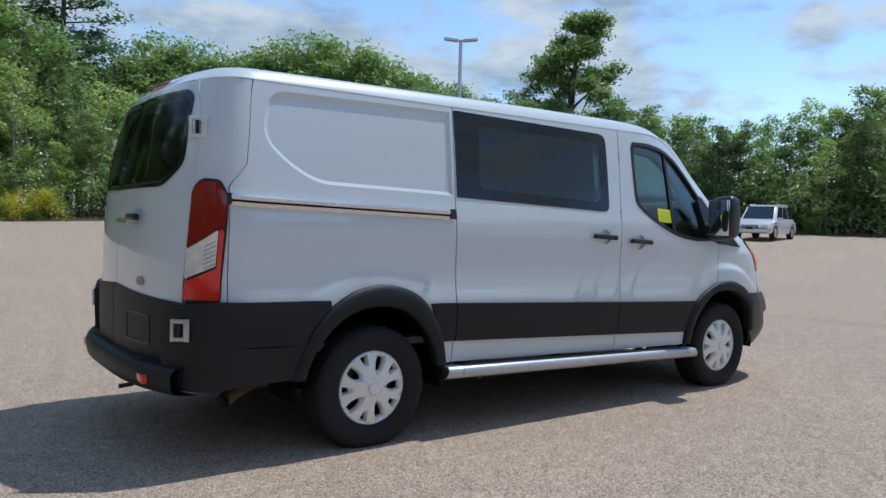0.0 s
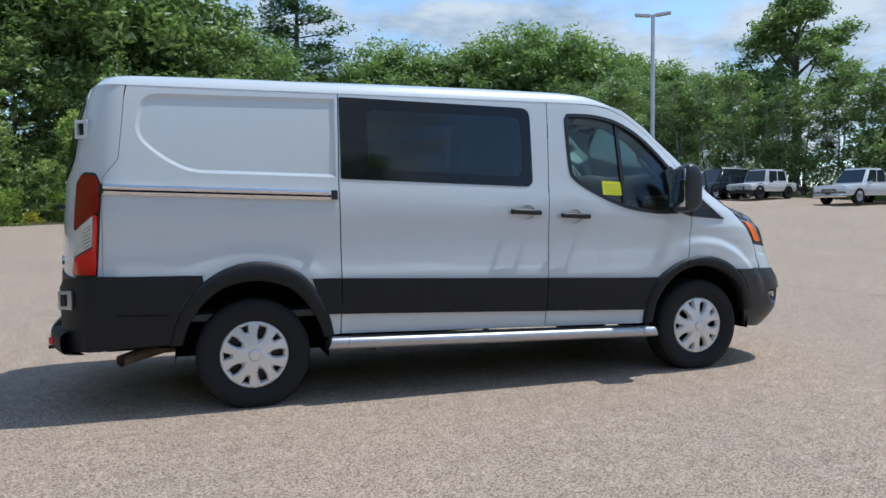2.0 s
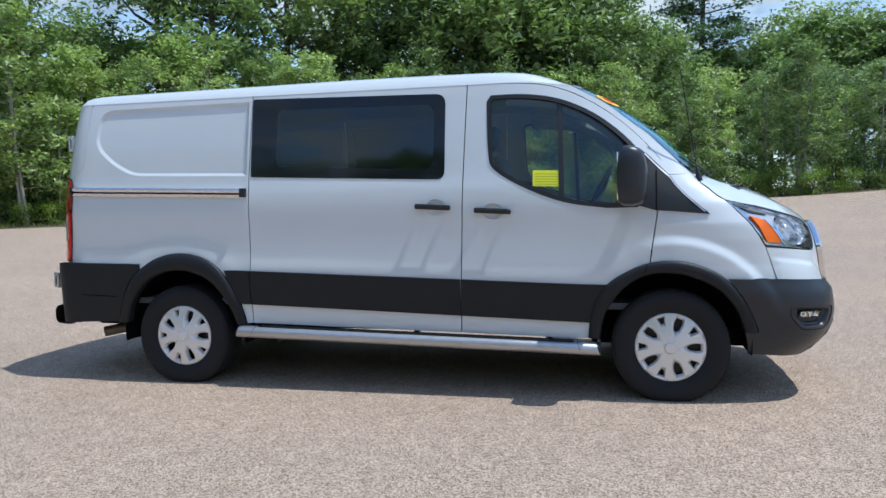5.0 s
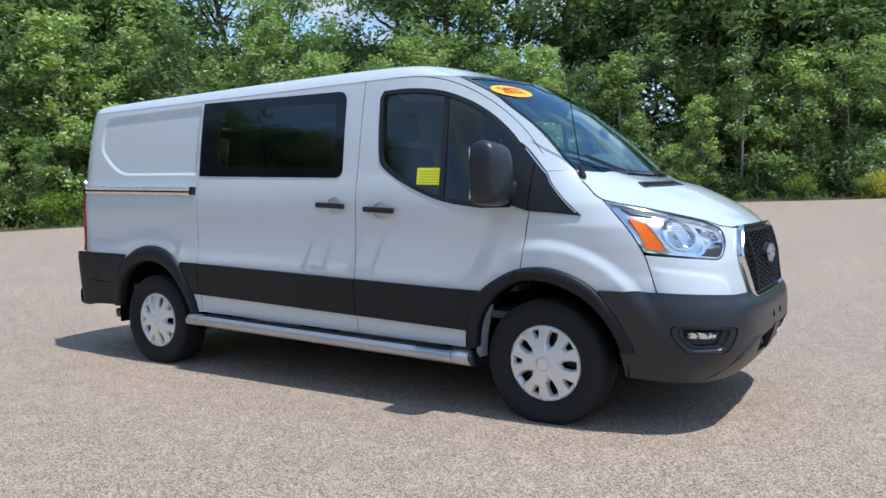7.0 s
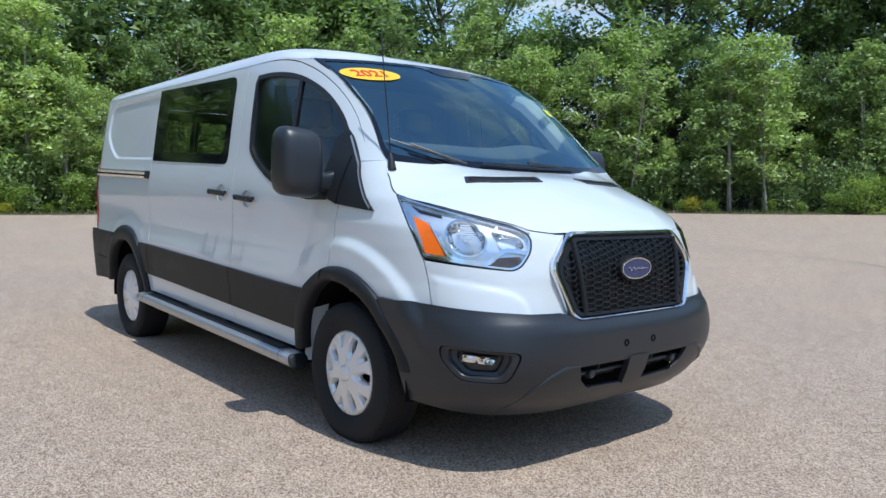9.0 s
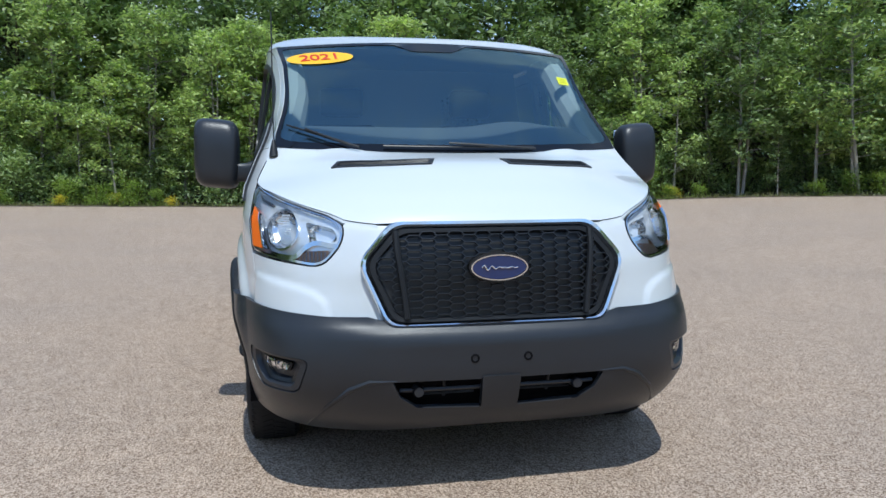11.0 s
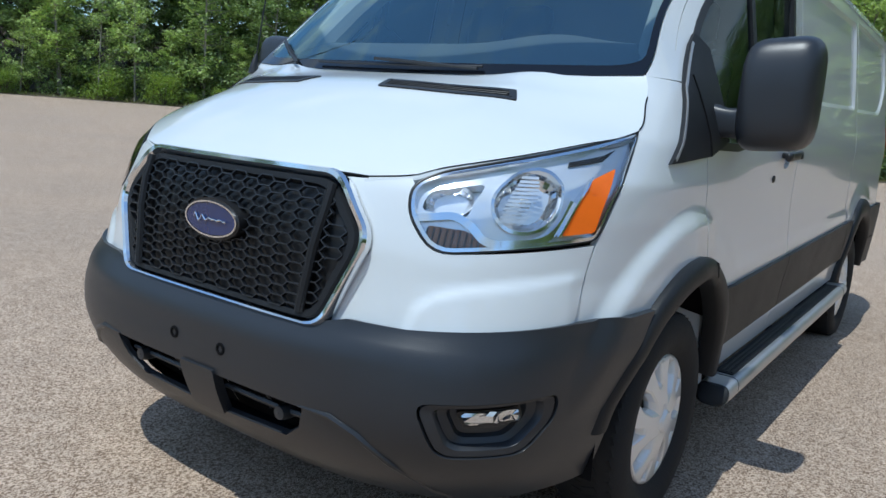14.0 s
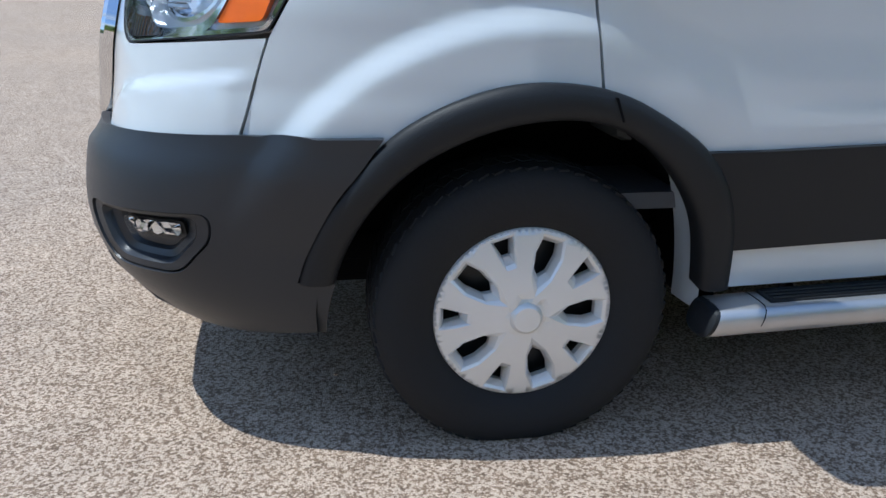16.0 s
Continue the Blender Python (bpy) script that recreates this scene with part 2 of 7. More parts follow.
CRACK = material("crack_filler", (0.045, 0.040, 0.036), 0.9, 0.0, 0.3, 8.0)


def lerp_table(tab, v):
    if v <= tab[0][0]:
        return tab[0][1]
    for (a, fa), (b, fb) in zip(tab, tab[1:]):
        if v <= b:
            u = (v - a) / (b - a)
            return fa + (fb - fa) * u
    return tab[-1][1]

def smooth_table(tab, v):
    """Catmull-Rom through a short table."""
    n = len(tab)
    if v <= tab[0][0]:
        return tab[0][1]
    if v >= tab[-1][0]:
        return tab[-1][1]
    for i in range(n - 1):
        if v <= tab[i + 1][0]:
            break
    x0, y0 = tab[i]
    x1, y1 = tab[i + 1]
    h = x1 - x0
    s = (y1 - y0) / h
    m0 = s if i == 0 else ((y1 - tab[i - 1][1]) / (x1 - tab[i - 1][0]))
    m1 = s if i == n - 2 else ((tab[i + 2][1] - y0) / (tab[i + 2][0] - x0))
    u = (v - x0) / h
    return ((2*u**3 - 3*u*u + 1) * y0 + (u**3 - 2*u*u + u) * h * m0 + (3*u*u - 2*u**3) * y1 + (u**3 - u*u) * h * m1)

HALF = [(0.25, 0.945), (0.40, 0.965), (0.60, 0.985), (0.80, 1.000), (0.86, 0.999), (0.96, 0.993), (1.10, 0.992), (1.22, 0.996), (1.33, 0.988), (1.42, 0.974), (1.70, 0.94), (1.94, 0.905), (2.02, 0.89)]
NOSE = [(0.25, 4.13), (0.32, 4.215), (0.40, 4.266), (0.51, 4.304), (0.62, 4.304), (0.70, 4.272), (0.80, 4.26), (0.92, 4.25), (1.05, 4.215), (1.10, 4.18), (1.16, 4.11), (1.22, 4.03), (1.30, 3.87), (1.36, 3.70), (1.42, 3.62), (2.1, 3.60)]
POW = [(0.3, 3.4), (0.45, 4.4), (0.62, 4.4), (0.75, 3.8), (0.85, 3.45), (0.93, 3.25), (1.0, 3.1), (1.22, 2.85), (1.4, 2.7)]
TAPER = [(1.10, 0.0), (1.22, 0.018), (1.39, 0.068), (1.985, 0.30)]
TAIL = [(0.25, -1.14), (0.9, -1.15), (1.4, -1.125), (1.7, -1.08), (1.95, -1.00), (2.02, -0.96)]
BACK = 2.6  # squareness of the tail in plan
X0, XR, LF, LR = 3.3, -0.72, 1.7, 1.2

def swell(x, z):
    """How far the flank stands out round the wheel arches."""
    out = 0.0
    for cx, r0, r1, d in ((3.30, 0.632, 0.682, 0.026), (0.0, 0.62, 0.70, 0.008)):
        r = math.hypot(x - cx, z - 0.345)
        u = min(1.0, max(0.0, (r1 - r) / (r1 - r0)))
        low = min(1.0, max(0.0, (z - 0.52) / 0.14))
        if cx > 1:
            low *= 0.15 + 0.85 * min(1.0, max(0.0, (x - 3.08) / 0.25))
        out = max(out, low * d * (u * u * (3 - 2 * u) * 0.3 + 0.7 * u if cx > 1 else u * u * (3 - 2 * u)))
    return out


def ledge(x, z):
    """The pressed line that runs along the doors over the cladding."""
    up = min(1.0, max(0.0, (0.905 - 0.0345 * x - z) / 0.028)) * min(1.0, max(0.0, (z - 0.62) / 0.1))
    ends = min(1.0, max(0.0, (2.95 - x) / 0.2)) * min(1.0, max(0.0, (x - 0.42) / 0.15))
    return 0.007 * up * up * (3 - 2 * up) * ends


def corner(f, n):
    """A point of a squared-off quarter circle."""
    c, d = max(math.cos(f), 1e-9), max(math.sin(f), 1e-9)
    k = (c ** n + d ** n) ** (-1 / n)
    return d * k, c * k


def skin(q, z):
    """A point of the right-hand body side: q runs from the middle of the tail to the middle of the nose."""
    w = smooth_table(HALF, z)
    if q < XR:
        d, c = corner(min((XR - q) / LR, 1.0) * math.pi / 2, BACK)
        return (XR + (smooth_table(TAIL, z) - XR) * d, -w * c, z)
    if q <= X0:
        return (q, -w * (1 - lerp_table(TAPER, z) * max(0.0, q - 2.2) ** 2) - swell(q, z) - ledge(q, z), z)
    d, c = corner(min((q - X0) / LF, 1.0) * math.pi / 2, smooth_table(POW, z))
    x = X0 + (smooth_table(NOSE, z) - X0) * d
    slim = 1 - 0.025 * min(1.0, (x - X0) / 0.6) * min(1.0, max(0.0, (1.0 - z) / 0.15))
    return (x, -w * slim * (1 - lerp_table(TAPER, z) * max(0.0, x - 2.2) ** 2) * c - swell(x, z) * c, z)


# ---- shape tools ----
from mathutils import geometry


def finish(name, bm, mat, parent=None, label="", sharp=35.0):
    me = bpy.data.meshes.new(name)
    bm.to_mesh(me)
    bm.free()
    for p in me.polygons:
        p.use_smooth = True
    me.set_sharp_from_angle(angle=radians(sharp))
    for mm in (mat if isinstance(mat, (list, tuple)) else [mat]):
        me.materials.append(mm)
    ob = new(name, me)
    if parent:
        ob.parent = parent
    if label:
        tagged(ob, label)
    return ob


part = finish


def thing(name, label, category, group="", at=None):
    ob = new(name)
    ob.empty_display_size = 0.3
    if at is not None:
        ob.matrix_basis = at
    return tagged(ob, label, category, group)


def add_box(bm, lo, hi, bevel=0.0, m=None, seg=2):
    r = bmesh.ops.create_cube(bm, size=1)
    vs = r["verts"]
    for v in vs:
        v.co = [(lo[i] + hi[i]) / 2 + v.co[i] * (hi[i] - lo[i]) for i in range(3)]
    if bevel:
        es = list({e for v in vs for e in v.link_edges})
        r = bmesh.ops.bevel(bm, geom=es, offset=bevel, segments=seg, affect="EDGES", profile=0.5)
        vs = list({v for f in r["faces"] for v in f.verts} | {v for v in vs if v.is_valid})
    if m is not None:
        bmesh.ops.transform(bm, matrix=m, verts=vs)
    return vs


def add_tube(bm, pts, radius, seg=10, cap=True):
    """A round bar along a line of points; radius may be one number or one for each point."""
    pts = [Vector(p) for p in pts]
    rings = []
    up = Vector((0.0123, 0.031, 1.0))
    for i, p in enumerate(pts):
        d = (pts[min(i + 1, len(pts) - 1)] - pts[max(i - 1, 0)]).normalized()
        if abs(d.dot(up.normalized())) > 0.95:
            a = d.cross(Vector((1, 0.02, 0))).normalized()
        else:
            a = d.cross(up).normalized()
        b = d.cross(a)
        r = radius[i] if isinstance(radius, (list, tuple)) else radius
        rings.append([bm.verts.new(p + r * (math.cos(t) * a + math.sin(t) * b)) for t in [2 * math.pi * k / seg for k in range(seg)]])
    for a, b in zip(rings, rings[1:]):
        for k in range(seg):
            bm.faces.new((a[k], a[(k + 1) % seg], b[(k + 1) % seg], b[k]))
    if cap:
        bm.faces.new(rings[0][::-1])
        bm.faces.new(rings[-1])


def add_grid(bm, fn, nu, nv, flip=False):
    """A sheet: fn(u, v) for u and v from 0 to 1."""
    g = [[bm.verts.new(fn(i / nu, j / nv)) for j in range(nv + 1)] for i in range(nu + 1)]
    for i in range(nu):
        for j in range(nv):
            q = (g[i][j], g[i + 1][j], g[i + 1][j + 1], g[i][j + 1])
            bm.faces.new(q[::-1] if flip else q)
    return g


def lathe(bm, profile, seg=48, m=None, close=False):
    """Turn (radius, along) pairs about the y axis."""
    rings = []
    for r, a in profile:
        rings.append([bm.verts.new((r * math.cos(t), a, r * math.sin(t))) for t in [2 * math.pi * k / seg for k in range(seg)]])
    for a, b in zip(rings, rings[1:] + ([rings[0]] if close else [])):
        for k in range(seg):
            bm.faces.new((a[k], a[(k + 1) % seg], b[(k + 1) % seg], b[k]))
    if m is not None:
        bmesh.ops.transform(bm, matrix=m, verts=[v for r in rings for v in r])


def rounded(points, r=0.03, seg=4):
    """A closed outline with its corners rounded off; a point may carry a radius of its own."""
    out = []
    n = len(points)
    for i in range(n):
        p, a, b = (Vector(points[k % n][:2]) for k in (i, i - 1, i + 1))
        rad = points[i][2] if len(points[i]) > 2 else r
        da, db = (a - p), (b - p)
        cut = min(rad, da.length * 0.45, db.length * 0.45)
        s, e = p + da.normalized() * cut, p + db.normalized() * cut
        for k in range(seg + 1):
            u = k / seg
            out.append(tuple((1 - u) ** 2 * s + 2 * u * (1 - u) * p + u * u * e))
    return out


def inside(p, poly):
    x, y = p
    hit = False
    for (x0, y0), (x1, y1) in zip(poly, poly[1:] + poly[:1]):
        if (y0 > y) != (y1 > y) and x < (x1 - x0) * (y - y0) / (y1 - y0) + x0:
            hit = not hit
    return hit


def split_long(poly, step):
    out = []
    for a, b in zip(poly, poly[1:] + poly[:1]):
        n = max(1, math.ceil(math.dist(a, b) / step))
        out += [(a[0] + (b[0] - a[0]) * k / n, a[1] + (b[1] - a[1]) * k / n) for k in range(n)]
    return out


def area(poly):
    return sum(a[0] * b[1] - b[0] * a[1] for a, b in zip(poly, poly[1:] + poly[:1])) / 2


def add_sheet(bm, outline, lay, holes=(), thick=0.02, step=0.06, flip=False, back=False):
    """Fill an outline with holes, lay it on a surface with lay(u, v, depth) and turn its edges in by thick."""
    loops = []
    for k, p in enumerate([outline, *holes]):
        p = split_long([tuple(c[:2]) for c in p], step)
        if (area(p) > 0) == bool(k):
            p = p[::-1]
        loops.append(p)
    pts, edges = [], []
    for p in loops:
        base = len(pts)
        pts += p
        edges += [(base + i, base + (i + 1) % len(p)) for i in range(len(p))]
    us, vs = [p[0] for p in loops[0]], [p[1] for p in loops[0]]
    rim = np.array(pts)
    nu, nv = int((max(us) - min(us)) / step) + 1, int((max(vs) - min(vs)) / step) + 1
    for i in range(1, nu + 1):
        for j in range(1, nv + 1):
            c = (min(us) + (i - 0.5 + 0.25 * (j % 2)) * step, min(vs) + (j - 0.5) * step)
            if inside(c, loops[0]) and not any(inside(c, h) for h in loops[1:]) and np.min(np.hypot(rim[:, 0] - c[0], rim[:, 1] - c[1])) > step * 0.45:
                pts.append(c)
    co, _, tris, *_ = geometry.delaunay_2d_cdt([Vector(p) for p in pts], edges, [], 0, 1e-6)
    made = [bm.verts.new(lay(c.x, c.y, 0.0)) for c in co]
    used = []
    for t in tris:
        c = tuple(sum((co[k] for k in t), Vector((0, 0))) / 3)
        if inside(c, loops[0]) and not any(inside(c, h) for h in loops[1:]):
            a = [tuple(co[k]) for k in t]
            order = list(t) if area(a) > 0 else list(t)[::-1]
            if abs(area(a)) < 1e-9:
                continue
            try:
                used.append(bm.faces.new([made[k] for k in (order[::-1] if flip else order)]))
            except ValueError:
                pass
    own = {v for f in used for v in f.verts}
    for v in made:
        if v not in own:
            bm.verts.remove(v)
    if thick:
        at = {v: c for v, c in zip(made, co)}
        rims = [(lp.vert, lp.link_loop_next.vert) for f in used for lp in f.loops if len(lp.edge.link_faces) == 1]
        deep = {v: bm.verts.new(lay(at[v].x, at[v].y, -thick)) for e in rims for v in e}
        for a, b in rims:
            bm.faces.new((b, a, deep[a], deep[b]))
    return used


def on_skin(side=-1, off=0.0):
    """Lays (q, z) on the body side; side -1 is the van's right, +1 its left."""
    def lay(q, z, depth):
        p = Vector(skin(q, z))
        e = 0.004
        a = Vector(skin(q + e, z)) - Vector(skin(q - e, z))
        b = Vector(skin(q, z + e)) - Vector(skin(q, z - e))
        n = a.cross(b).normalized()
        p = p + n * (off + depth)
        return (p.x, p.y * -side, p.z)
    return lay


def on_nose(off=0.0):
    """Lays (y, z) on the front of the body."""
    def point(y, z):
        n, w = smooth_table(POW, z), smooth_table(HALF, z) * (1 - 0.025 * min(1.0, max(0.0, (1.0 - z) / 0.15)))
        return Vector((X0 + (smooth_table(NOSE, z) - X0) * (1 - min(0.999, abs(y) / w) ** n) ** (1 / n), y, z))
    def lay(y, z, depth):
        e = 0.006
        a = point(y + e, z) - point(y - e, z)
        b = point(y, z + e) - point(y, z - e)
        return point(y, z) + a.cross(b).normalized() * (off + depth)
    return lay


def on_tail(off=0.0):
    """Lays (y, z) on the rear of the body; seen from behind y runs to the left."""
    def point(y, z):
        n, w = BACK, smooth_table(HALF, z)
        return Vector((XR + (smooth_table(TAIL, z) - XR) * (1 - min(0.999, abs(y) / w) ** n) ** (1 / n), y, z))
    def lay(y, z, depth):
        e = 0.006
        a = point(y + e, z) - point(y - e, z)
        b = point(y, z + e) - point(y, z - e)
        return point(y, z) - a.cross(b).normalized() * (off + depth)
    return lay


# ---- the van ----
# x runs forward from the rear axle, the right side is y < 0
van = thing("cargo_van", "white low-roof cargo van with black lower cladding, parked on asphalt", "van")


def panel(name, outline, mat=WHITE, side=-1, off=0.0, holes=(), thick=0.02, step=0.06, parent=None, label=""):
    bm = bmesh.new()
    add_sheet(bm, outline, on_skin(side, off), holes, thick, step, flip=side > 0)
    return part(name, bm, mat, parent or van, label)


def at_x(x, z):
    """The q at which the flank reaches x at height z."""
    a, b = X0, X0 + LF
    if x <= X0:
        return x
    for _ in range(40):
        m = (a + b) / 2
        a, b = (m, b) if skin(m, z)[0] < x else (a, m)
    return a


def clad_top(q):
    return 0.83 - 0.0345 * q


def clad_low(q):
    return 0.603 - 0.038 * q


def sill_low(q):
    return 0.462 - 0.025 * q


G = 0.0034  # half of a door gap
SEAM_B = [(2.007, 0.40), (2.018, 0.80), (2.032, 1.37), (2.056, 2.002)]
SEAM_F = [(3.125, 0.79), (3.178, 0.858), (3.203, 1.032), (3.226, 1.179)]
REAR_ARCH = [(-0.42, 0.44), (-0.365, 0.60), (-0.205, 0.765), (0.02, 0.815), (0.235, 0.752), (0.378, 0.578), (0.43, 0.44)]
REAR_FLARE = [(-0.50, 0.44), (-0.475, 0.53), (-0.382, 0.736), (-0.192, 0.887), (0.028, 0.937), (0.246, 0.885), (0.37, 0.769), (0.472, 0.575), (0.50, 0.44)]
FRONT_ARCH = [(3.742, 0.45), (3.681, 0.595), (3.602, 0.705), (3.447, 0.781), (3.307, 0.808), (3.161, 0.797), (3.022, 0.71), (2.915, 0.562), (2.884, 0.40)]
FRONT_FLARE = [(3.815, 0.45), (3.73, 0.657), (3.652, 0.769), (3.514, 0.844), (3.353, 0.883), (3.158, 0.867), (3.012, 0.796), (2.924, 0.74), (2.834, 0.601), (2.81, 0.40)]


def curve_through(pts, n=6):
    """A smooth line through points."""
    out = []
    for i in range(len(pts) - 1):
        p0, p1, p2, p3 = (Vector(pts[max(0, min(len(pts) - 1, k))]) for k in (i - 1, i, i + 1, i + 2))
        for k in range(n):
            u = k / n
            out.append(tuple(0.5 * (2 * p1 + (p2 - p0) * u + (2 * p0 - 5 * p1 + 4 * p2 - p3) * u * u + (3 * p1 - p0 - 3 * p2 + p3) * u ** 3)))
    return out + [tuple(pts[-1])]


REAR_ARCH, REAR_FLARE, FRONT_ARCH, FRONT_FLARE = (curve_through(p, 4) for p in (REAR_ARCH, REAR_FLARE, FRONT_ARCH, FRONT_FLARE))
STAMP = rounded([(-0.625, 1.955, 0.10), (0.536, 1.965, 0.01), (0.530, 1.455, 0.01), (-0.36, 1.478, 0.10), (-0.52, 1.56, 0.12), (-0.675, 1.70, 0.16)], 0.05, 6)
WINDOW = rounded([(0.565, 1.978, 0.012), (1.915, 1.950, 0.07), (1.912, 1.398, 0.06), (0.560, 1.447, 0.012)], 0.05, 5)
OPENING = rounded([(0.75, 1.90, 0.05), (1.84, 1.885, 0.07), (1.835, 1.465, 0.07), (0.74, 1.51, 0.05)], 0.05, 5)
BLANK = rounded([(0.62, 1.945, 0.05), (1.90, 1.930, 0.07), (1.90, 1.42, 0.06), (0.62, 1.46, 0.05)], 0.05, 5)
DOOR_WINDOW = curve_through([(2.215, 1.912), (2.42, 1.912), (2.63, 1.878), (2.84, 1.785), (3.02, 1.645), (3.165, 1.48)], 4) + [(3.20, 1.40), (3.10, 1.214)] + curve_through([(2.93, 1.212), (2.68, 1.25), (2.45, 1.335), (2.25, 1.452), (2.207, 1.56), (2.195, 1.88)], 4)
DOOR_TOP = curve_through([(2.056, 2.002), (2.45, 1.990), (2.68, 1.938), (2.90, 1.822), (3.10, 1.66), (3.25, 1.49)], 4)
SHIELD_EDGE = [(2.70, 1.976), (2.91, 1.860), (3.015, 1.778), (3.19, 1.640), (3.355, 1.475), (3.435, 1.40)]
SHIELD_EDGE = [(at_x(x, z) if x > X0 else x, z) for x, z in curve_through(SHIELD_EDGE, 5)]
WING_TOP = [(at_x(3.435, 1.40), 1.40), (3.728, 1.33), (3.768, 1.243)]
LAMP_TOP = [(4.0, 1.194), (4.18, 1.153), (4.345, 1.114), (4.405, 1.092), (4.52, 1.078)]

BONNET_LINE = curve_through(WING_TOP + LAMP_TOP, 8)
WING_TOP = BONNET_LINE[:17]


def band(pts, w, n=4):
    """The outline of a strip of half width w along a smooth line."""
    c = [Vector(p) for p in curve_through(pts, n)]
    left, right = [], []
    for i, p in enumerate(c):
        d = (c[min(i + 1, len(c) - 1)] - c[max(i - 1, 0)]).normalized()
        left.append((p.x - d.y * w, p.y + d.x * w))
        right.append((p.x + d.y * w, p.y - d.x * w))
    return left + right[::-1]


def ring(outline, by):
    """An outline pulled in all round by `by`."""
    pts = []
    for p in outline:
        if not pts or math.dist(p[:2], pts[-1]) > 1e-5:
            pts.append(tuple(p[:2]))
    if math.dist(pts[0], pts[-1]) < 1e-5:
        pts.pop()
    turn = 1 if area(pts) > 0 else -1
    out = []
    for i, p in enumerate(pts):
        a, b = Vector(pts[i - 1]), Vector(pts[(i + 1) % len(pts)])
        d, e = (Vector(p) - a).normalized(), (b - Vector(p)).normalized()
        m = Vector((-d.y - e.y, d.x + e.x)) * turn
        k = max(0.5, (m.normalized().dot(Vector((-d.y, d.x)) * turn)))
        out.append(tuple(Vector(p) + m.normalized() * (by / k)))
    return out


def oval(cx, cz, rx, rz, n=20):
    return [(cx + rx * math.cos(2 * math.pi * k / n), cz + rz * math.sin(2 * math.pi * k / n)) for k in range(n)]


def even(line, n):
    """n + 1 points at even steps along an open line."""
    at = [0.0]
    for a, b in zip(line, line[1:]):
        at.append(at[-1] + math.dist(a, b))
    out = []
    for k in range(n + 1):
        d = at[-1] * k / n
        i = max(j for j in range(len(at) - 1) if at[j] <= d + 1e-9)
        u = (d - at[i]) / max(1e-9, at[i + 1] - at[i])
        out.append((line[i][0] + (line[i + 1][0] - line[i][0]) * u, line[i][1] + (line[i + 1][1] - line[i][1]) * u))
    return out


def relaxed(line, times=6):
    """The line with its small wiggles smoothed away."""
    for _ in range(times):
        line = [line[0]] + [tuple((a[k] + 2 * b[k] + c[k]) / 4 for k in (0, 1)) for a, b, c in zip(line, line[1:], line[2:])] + [line[-1]]
    return line


def arch_flare(name, outer, inner, side):
    """A rolled black lip round a wheel arch."""
    o, i = relaxed(even(outer, 48)), relaxed(even(inner, 48))
    bm = bmesh.new()
    rows_ = []
    for f, d in ((0.0, 0.0), (0.0, 0.014), (0.06, 0.024), (0.30, 0.033), (0.70, 0.034), (0.90, 0.028), (1.0, 0.014), (1.0, -0.035)):
        rows_.append([bm.verts.new(on_skin(side, d)(a[0] + (b[0] - a[0]) * f, a[1] + (b[1] - a[1]) * f, 0)) for a, b in zip(o, i)])
    for a, b in zip(rows_, rows_[1:]):
        for k in range(len(a) - 1):
            bm.faces.new((a[k], a[k + 1], b[k + 1], b[k]))
    bmesh.ops.recalc_face_normals(bm, faces=bm.faces[:])
    return part(name, bm, BLACK, van, sharp=50)


def stamp_frame(outline, side):
    """A pressed-in field with a sloping edge all round."""
    o = split_long(outline, 0.05)
    bm = bmesh.new()
    rows_ = [[bm.verts.new(on_skin(side, d)(q, z, 0)) for q, z in ring(o, w)] for w, d in ((0.0, 0.0), (0.004, -0.001), (0.019, -0.012), (0.024, -0.013))]
    for a, b in zip(rows_, rows_[1:]):
        for k in range(len(a)):
            bm.faces.new((a[k], a[(k + 1) % len(a)], b[(k + 1) % len(a)], b[k]))
    bmesh.ops.recalc_face_normals(bm, faces=bm.faces[:])
    part("stamped_edge", bm, WHITE, van)
    panel("stamped_field", ring(o, 0.022), side=side, off=-0.013, thick=0.0)


